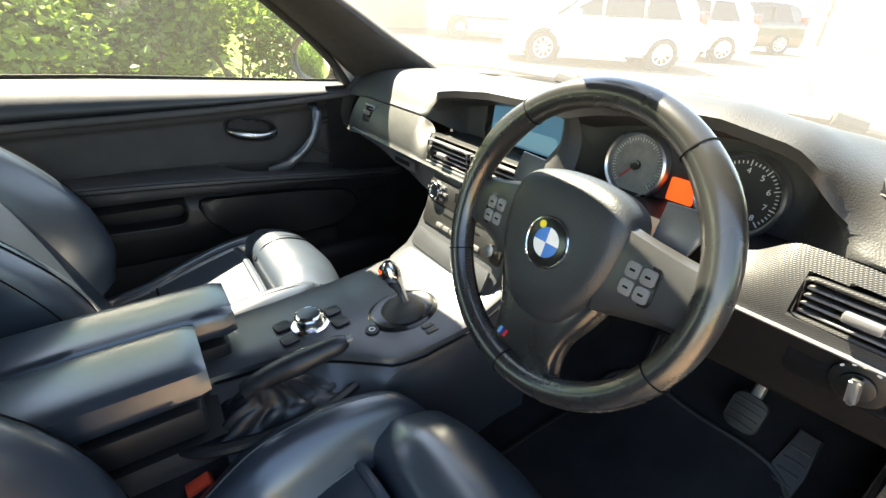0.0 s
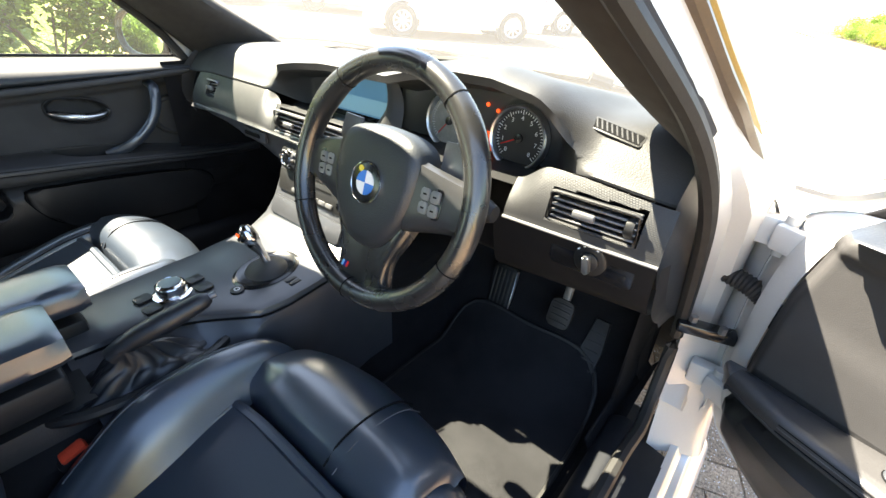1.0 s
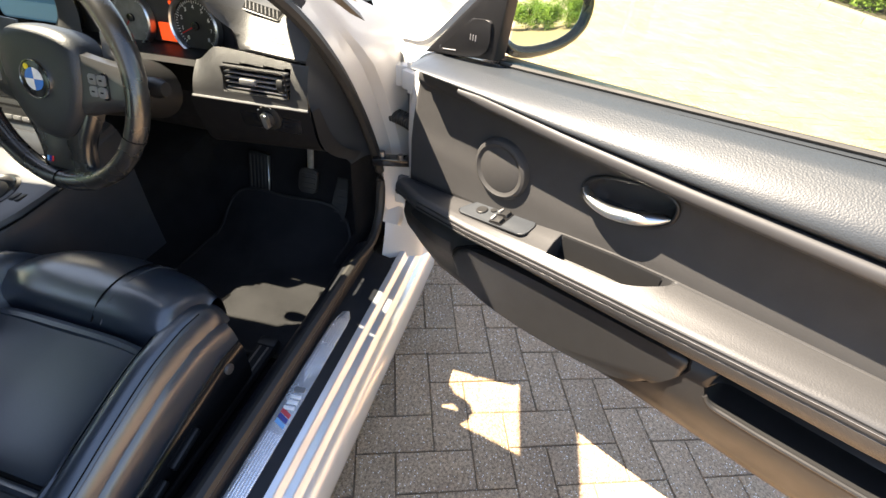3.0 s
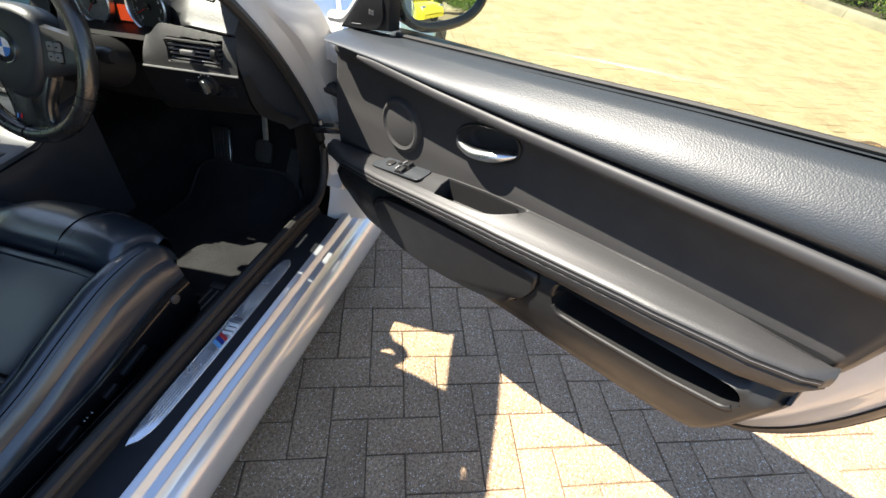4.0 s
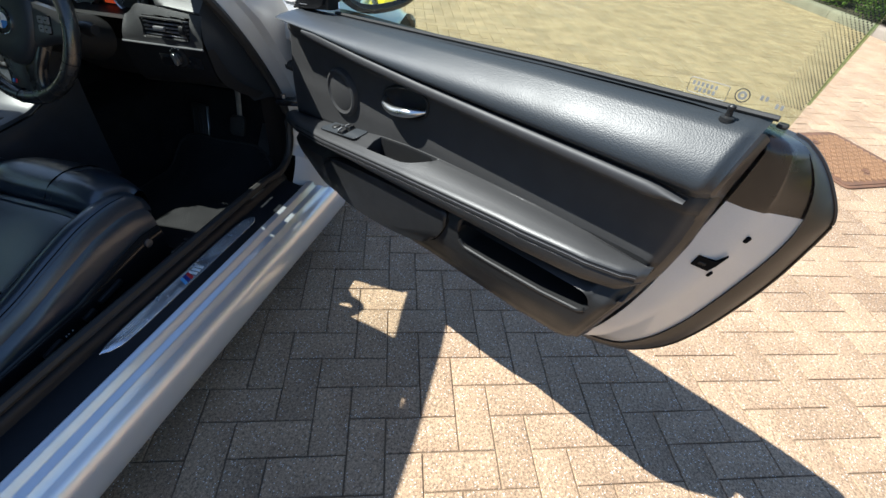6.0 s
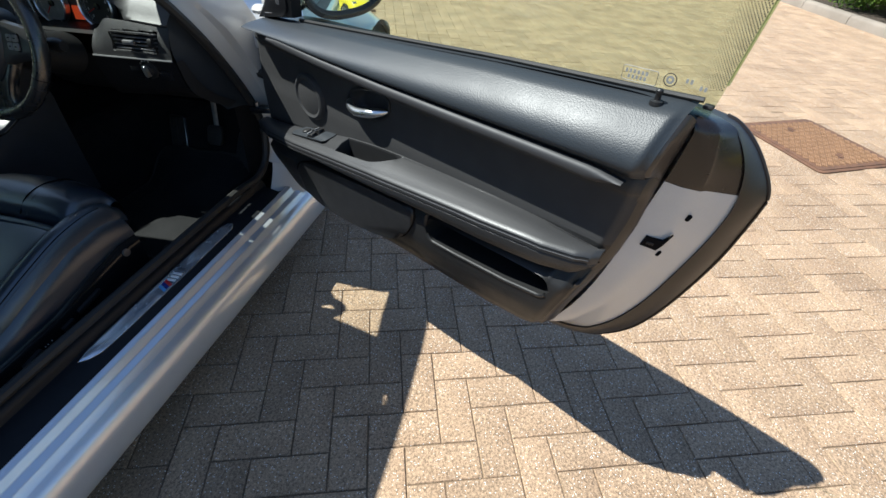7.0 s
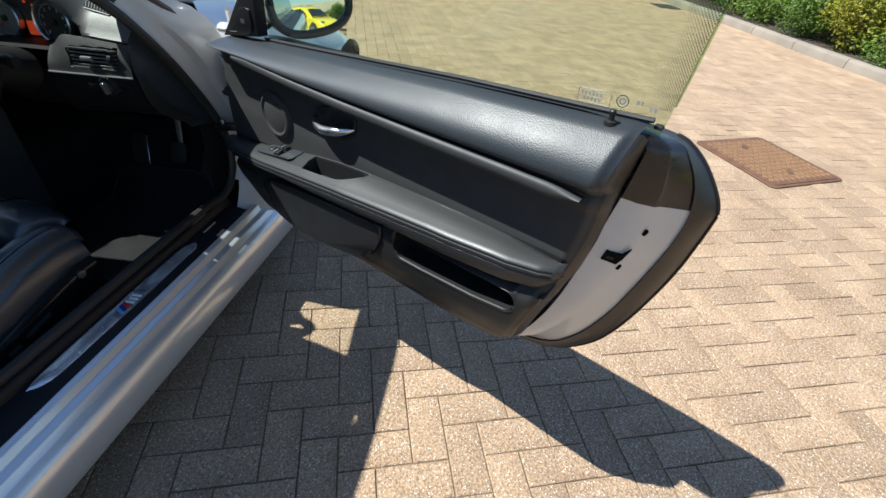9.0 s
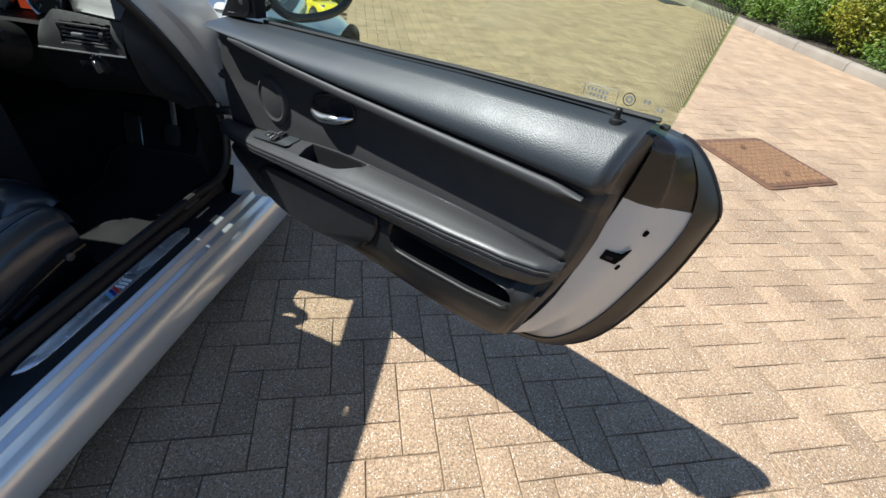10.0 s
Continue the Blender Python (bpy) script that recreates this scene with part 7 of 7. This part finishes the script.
def build_tree(x, y, h, seed, label):
    rng = random.Random(seed)
    z0 = dip(y)
    t = thing("tree", label, "tree", (x, y, z0), Matrix(), group="trees of the hedge")
    bm = bmesh.new()
    top = Vector((x + rng.uniform(-0.3, 0.3), y + rng.uniform(-0.2, 0.4), z0 + h * 0.75))
    trunk = spline([(x, y, z0 - 0.05), (x + rng.uniform(-0.1, 0.1), y, z0 + h * 0.3), top], 12)
    add_tube(bm, trunk, [0.10 - 0.0065 * k for k in range(12)], 8)
    cs = [(top, (0.7, 0.7, 0.6))]
    for k in range(7):
        i = 3 + k
        p = trunk[min(i, 10)]
        a = rng.random() * 6.28
        q = p + Vector((math.cos(a) * h * 0.28, math.sin(a) * h * 0.28, h * (0.10 + 0.15 * rng.random())))
        add_tube(bm, spline([p, p.lerp(q, 0.5) + Vector((0, 0, 0.1)), q], 7), [0.035, 0.03, 0.026, 0.02, 0.016, 0.012, 0.008], 6)
        cs.append((q, (h * 0.16, h * 0.16, h * 0.12)))
        cs.append((p.lerp(q, 0.6), (h * 0.12, h * 0.12, h * 0.10)))
    part("trunk", bm, BARK, t)
    v, f = leaf_cloud(rng, cs, 5200, 0.085)
    leaf_part("crown", v, f, LEAF, t)


def build_bank():
    """Sloping rough grass behind the hedge bushes."""
    rng = random.Random(11)
    rows = []
    for i in range(60):
        x = -11 + 13.4 * i / 59
        end = ease(2.4, 1.0, x) * ease(-11, -9.5, x)
        rows.append([(x, 4.9 + 0.17 * j, dip(3) - 0.03 + 2.5 * end * ease(0, 22, j) + rng.uniform(-0.05, 0.05) * end * (j > 0)) for j in range(26)])
    b = new("grass_bank", mesh_of("grass_bank", grid(rows), GRASS))
    tagged(b, "rough green grass bank behind the hedge", "bank", kind="structure")


build_bank()


def build_planting():
    # hedge bank beside the passenger's window
    for k in range(8):
        x = -4.6 + 0.85 * k
        build_shrub(x, 4.5 + 0.5 * math.sin(k * 2.1) + (0.25 * max(0, x - 3)), 1.5, 1.5 + 0.35 * math.sin(k * 1.3), LEAF, 40 + k, "hedge_bush", "loose green hedge bush beside the yard", 0.075, 0.9)
    for k, (x, y, h) in enumerate(((-0.9, 5.9, 4.4), (0.2, 6.5, 4.8), (-3.2, 6.2, 4.5), (22.0, 9.6, 5.2), (26.5, 8.0, 5.0))):
        build_tree(x, y, h, 70 + k, "young tree with a thin brown trunk and light green leaves")
    for k in range(11):
        x = -12 + 1.5 * k
        build_shrub(x, -13.5 + 0.4 * math.sin(k * 1.7), 2.0, 1.9 + 0.4 * math.sin(k * 2.3), LEAF, 120 + k, "hedge_bush", "clipped green hedge bush behind the yard", 0.10, 0.5)
    # beds behind the kerb
    kerb = spline([(1.5, -7.4, 0), (4.2, -6.5, 0), (6.1, -5.95, 0), (7.6, -5.45, 0), (9.2, -4.95, 0), (11.5, -4.2, 0), (16, -3.0, 0), (23, -1.4, 0), (36, 2.2, 0)], 90)
    run = [0.0]
    for a, b in zip(kerb, kerb[1:]):
        run.append(run[-1] + (b - a).length)
    kt = thing("kerb", "weathered pale concrete kerb stones along the planting bed", "kerb", (6.1, -5.95, 0), Matrix(), kind="structure")
    step, n = 0.915, int(run[-1] / 0.915)

    def along(s):
        j = 0
        while j < len(run) - 2 and run[j + 1] < s:
            j += 1
        return kerb[j].lerp(kerb[j + 1], (s - run[j]) / (run[j + 1] - run[j]))
    for k in range(n):
        a, b = along(k * step + 0.004), along((k + 1) * step - 0.004)
        t = (b - a).normalized()
        o = Vector((t.y, -t.x, 0))
        prof = [(0.0, -0.05), (0.0, 0.085), (0.015, 0.11), (0.035, 0.12), (0.125, 0.12), (0.125, -0.05)]
        bm = grid([[a + o * p + Vector((0, 0, z)) for p, z in prof], [b + o * p + Vector((0, 0, z)) for p, z in prof]], True, True)
        part("kerb_stone", bm, KERB, kt)
    bed = [[p + Vector(((q - p).y, -(q - p).x, 0)).normalized() * d + Vector((0, 0, 0.08 + 0.02 * (i % 3))) for d in (0.12, 0.6, 2.0, 6.0)] for i, (p, q) in enumerate(zip(kerb, kerb[1:]))]
    bd = new("planting_bed", mesh_of("planting_bed", grid(bed), SOIL))
    tagged(bd, "dark soil of the planting bed behind the kerb", "ground", kind="structure")
    rng = random.Random(5)
    for k in range(34):
        s = 1.2 + k * 0.82
        if s > run[-1] - 1:
            break
        p, q = along(s), along(s + 0.3)
        t = (q - p).normalized()
        o = Vector((t.y, -t.x, 0))
        gold = (2.6 < s < 7.0 and k % 2 == 0) or (s > 20 and k % 3 == 0)
        c = p + o * (0.75 + 0.25 * rng.random())
        build_shrub(c.x, c.y, 1.15, 0.95 + 0.25 * rng.random(), LEAF_GOLD if gold else LEAF, 200 + k, "golden_shrub" if gold else "green_shrub",
                    "golden-leaved shrub in the bed behind the kerb" if gold else "dark green leafy shrub in the bed behind the kerb", 0.05, 1.3 if s < 9 else 0.7)
        c = p + o * 1.9
        build_shrub(c.x, c.y, 1.5, 1.5 + 0.4 * rng.random(), LEAF, 300 + k, "green_shrub", "tall dark green shrub behind the kerb", 0.07, 0.6)


build_planting()


# ---- parked vehicles ----
def build_hatchback(m, paint, label, kind="hatch"):
    """A plain small car: x forward, origin on the ground under its middle."""
    t = thing("parked_car", label, "car", (0, 0, 0), m, group="parked cars")
    L, W, H = 3.95, 0.84, 1.47
    prof = [(-1.95, 0.35, 0.80), (-1.97, 0.62, 0.82), (-1.88, 0.92, 0.83), (-1.0, 0.94, 0.84), (0.3, 0.92, 0.84), (1.0, 0.86, 0.82), (1.65, 0.74, 0.78), (1.95, 0.55, 0.70), (1.98, 0.35, 0.68)]
    rows = []
    for x, z, w in prof:
        rows.append([(x, -w * 0.94, 0.22), (x, -w, 0.40), (x, -w * 0.99, z - 0.12), (x, -w * 0.93, z), (x, 0, z + 0.04), (x, w * 0.93, z), (x, w * 0.99, z - 0.12), (x, w, 0.40), (x, w * 0.94, 0.22)])
    part("body", loft(rows, 40, 30, False, True), paint, t, "painted car body")
    gh = [(-1.92, 0.90, 0.74), (-1.75, 1.25, 0.64), (-1.55, 1.42, 0.60), (-0.9, 1.48, 0.60), (-0.1, 1.46, 0.60), (0.35, 1.33, 0.61), (1.0, 0.90, 0.72)]
    rows = [[(x, -w * 1.12, min(z, 0.90)), (x, -w, z - 0.06), (x, -w * 0.8, z), (x, 0, z + 0.03), (x, w * 0.8, z), (x, w, z - 0.06), (x, w * 1.12, min(z, 0.90))] for x, z, w in gh]
    part("cabin", loft(rows, 30, 24), paint, t)
    for s in (-1, 1):
        for a, b in ((-1.45, -0.75), (-0.68, 0.08), (0.14, 0.62)):
            za, zb = (1.36, 1.38) if b < 0.2 else (1.34, 1.10)
            w = [(a, 0.95), (b, 0.95), (b - 0.02, zb), (a + (0.22 if a < -1 else 0), za)]
            bm = bmesh.new()
            bm.faces.new([bm.verts.new((x, s * (0.815 - 0.36 * (z - 0.95)), z)) for x, z in w])
            part("side_window", bm, DARK_GLASS, t)
        for x in (-1.22, 1.22):
            wm = frame_of((x, s * 0.74, 0.31), (1, 0, 0), (0, 0, s))
            wm = wm if s < 0 else frame_of((x, 0.74, 0.31), (-1, 0, 0), (0, 0, 1))
            well = part("wheel_arch", lathe([(0.0, 0.075), (0.365, 0.075), (0.37, 0.02)], 28, wm), RUBBER, t)
            wh = part("wheel", lathe([(0.0, 0.06), (0.2, 0.06), (0.21, 0.115), (0.29, 0.125), (0.31, 0.10), (0.31, -0.08)], 32, wm), TYRE, t)
            part("rim", lathe([(0.205, 0.10), (0.20, 0.128), (0.18, 0.118), (0.18, 0.09)], 28, wm), ALU, wh)
            for k in range(9):
                part("rim_spoke", prism([(0.0, -0.012), (0.19, -0.018), (0.19, 0.018), (0.0, 0.012)], 0.014, 0.003, wm @ pose(0, 0, 0.108, 0, 0, 40 * k)), ALU, wh)
        part("tail_lamp", box((-1.90, s * 0.68, 0.98), (0.14, 0.20, 0.30), 0.03, 2), TAIL_RED, t, "red tail lamp")
        part("head_lamp", box((1.78, s * 0.60, 0.66), (0.22, 0.22, 0.12), 0.03, 2), CHROME, t)
        part("door_mirror", box((0.62, s * 0.92, 0.98), (0.10, 0.16, 0.11), 0.03, 2), paint, t)
    bm = bmesh.new()
    bm.faces.new([bm.verts.new(p) for p in ((-1.915, -0.60, 0.98), (-1.915, 0.60, 0.98), (-1.70, 0.50, 1.33), (-1.70, -0.50, 1.33))])
    part("rear_window", bm, DARK_GLASS, t)
    bm = bmesh.new()
    bm.faces.new([bm.verts.new(p) for p in ((0.99, -0.62, 0.945), (0.99, 0.62, 0.945), (0.42, 0.50, 1.345), (0.42, -0.50, 1.345))])
    part("front_window", bm, DARK_GLASS, t)
    part("bumper", box((-1.95, 0, 0.45), (0.12, 1.5, 0.20), 0.04, 2), paint, t)
    part("number_plate", box((-2.015, 0, 0.62), (0.01, 0.5, 0.11), 0.003, 1), WHITE, t)
    return t


def heading(x, y, dx, dy):
    return Matrix.Translation((x, y, dip(y))) @ pose(0, 0, 0, 0, 0, math.degrees(math.atan2(dy, dx)))


build_hatchback(heading(9.16, 6.43, -1.92, 1.5), PAINT, "white hatchback parked across the yard")
build_hatchback(heading(12.6, 6.93, -1.92, 1.5), PAINT, "white hatchback parked behind another car")
build_hatchback(heading(17.5, 7.6, -1.9, 1.2), DARK_PAINT, "black car parked far across the yard")
build_hatchback(heading(-3.7, -9.9, 0.95, 0.45), YELLOW, "bright yellow car parked behind")


def build_van(m):
    t = thing("parked_van", "large white van parked at the side of the yard", "van", (0, 0, 0), m, group="parked cars")
    rows = []
    for x, zt, w in ((-2.4, 1.85, 0.92), (-2.35, 1.95, 0.95), (0.9, 1.95, 0.95), (1.35, 1.6, 0.93), (1.7, 1.1, 0.92), (2.35, 0.95, 0.88), (2.45, 0.6, 0.85)):
        rows.append([(x, -w, 0.25), (x, -w, 0.7), (x, -w * 0.98, zt - 0.25), (x, -w * 0.85, zt), (x, 0, zt + 0.03), (x, w * 0.85, zt), (x, w * 0.98, zt - 0.25), (x, w, 0.7), (x, w, 0.25)])
    part("body", loft(rows, 40, 32, False, True), PAINT, t)
    for s in (-1, 1):
        part("rubbing_strip", box((0.0, s * 0.955, 0.60), (3.6, 0.03, 0.08), 0.012, 2), PLASTIC, t, "dark side rubbing strip")
        for x in (-1.55, 1.55):
            wm = frame_of((x, s * 0.80, 0.33), (1, 0, 0), (0, 0, s))
            part("wheel", lathe([(0.0, 0.12), (0.2, 0.13), (0.21, 0.16), (0.30, 0.165), (0.33, 0.13), (0.33, -0.06)], 28, wm if s < 0 else frame_of((x, 0.80, 0.33), (-1, 0, 0), (0, 0, 1))), TYRE, t)
        part("side_window", box((1.0, s * 0.93, 1.32), (0.7, 0.02, 0.42), 0.008, 1), DARK_GLASS, t)


build_van(heading(10.6, 10.9, -0.79, 0.61))


def build_wall():
    w = new("wall_north", mesh_of("wall_north", box((9.5, 15.0, 1.9), (19, 0.3, 4.2), 0.02, 2, pose(0, 0, 0, 0, 0, -6)), WALL))
    tagged(w, "tan rendered boundary wall beyond the parked cars", "wall", kind="structure")


def build_south_wall():
    # added, out of view: keeps low bright sky off the sill and door edge
    w = new("horizon_screen", mesh_of("horizon_screen", box((2.0, -17.5, 1.1), (44, 0.3, 2.4), 0.02, 2, pose(0, 0, 0, 0, 0, 3)), WALL))
    tagged(w, "plain tan screen added out of view to block the bright horizon sky", "wall", kind="structure")


build_wall()
build_south_wall()


# ---- block paving, piece by piece ----
def build_paving():
    pav = thing("paving", "herringbone block paving of speckled red-brown concrete", "paving", (0.8, -1.5, 0), Matrix(), kind="structure")
    ang = radians(-69.3)
    ex, ey = Vector((math.cos(ang), math.sin(ang), 0)), Vector((-math.sin(ang), math.cos(ang), 0))
    o0 = Vector((0.507, -1.569, 0))
    u = 0.103
    brick = bmesh.new()
    bmesh.ops.create_cube(brick, size=1, matrix=Matrix.Diagonal((2 * u - 0.0035, u - 0.0035, 0.03, 1)))
    bmesh.ops.bevel(brick, geom=[e for e in brick.edges if all(v.co.z > 0 for v in e.verts)], offset=0.0020, segments=1, affect="EDGES")
    bmesh.ops.delete(brick, geom=[f for f in brick.faces if f.normal.z < -0.5], context="FACES")
    shared = mesh_of("brick", brick, PAVER)
    bv = [v.co.copy() for v in shared.vertices]
    bf = [tuple(p.vertices) for p in shared.polygons]
    rng = random.Random(3)
    near, far = [], []
    for i in range(-75, 120):
        for j in range(-75, 120):
            k = (i + j) % 4
            if k == 1:
                c, turn = (i + 1.0, j + 0.5), 0
            elif k == 3:
                c, turn = (i + 0.5, j + 1.0), 90
            else:
                continue
            p = o0 + ex * c[0] * u + ey * c[1] * u
            if p.x < -1.6 or p.x > 11.5 or p.y > -0.55 + 0.4 * (p.x > 2.7) * (p.x - 2.7) or p.y < -6.2:
                continue
            if abs((p - Vector((3.10, -3.50, 0))).x) < 0.5 and abs(p.y + 3.50) < 0.48:
                q = p - Vector((3.0965, -3.496, 0))
                a = math.atan2(-0.557, 0.313)
                lx, ly = q.x * math.cos(a) + q.y * math.sin(a), -q.x * math.sin(a) + q.y * math.cos(a)
                if abs(lx) < 0.385 and abs(ly) < 0.40:
                    continue
            m = Matrix.Translation(p + Vector((0, 0, -0.015 + rng.uniform(-0.0012, 0.0012)))) @ pose(0, 0, 0, rng.uniform(-0.32, 0.32), rng.uniform(-0.32, 0.32), math.degrees(ang) + turn + rng.uniform(-0.6, 0.6))
            (near if -0.25 < p.x < 1.35 and -3.0 < p.y < -0.9 else far).append(m)
    near.sort(key=lambda m: (m.translation - Vector((0.55, -1.75, 0))).length)
    far += near[300:]
    for m in near[:300]:
        ob = new("brick", shared)
        ob.parent = pav
        ob.matrix_local = Matrix.Translation(-BASE[pav]) @ m
    verts, faces = [], []
    for m in far:
        n = len(verts)
        verts += [tuple(m @ v) for v in bv]
        faces += [tuple(n + a for a in f) for f in bf]
    me = bpy.data.meshes.new("outer_paving")
    me.from_pydata(verts, [], faces)
    me.materials.append(PAVER)
    ob = new("outer_paving", me)
    ob.parent = pav
    ob.location = -BASE[pav]
    tagged(ob, "more of the same block paving", kind="stuff")


build_cover()
build_paving()
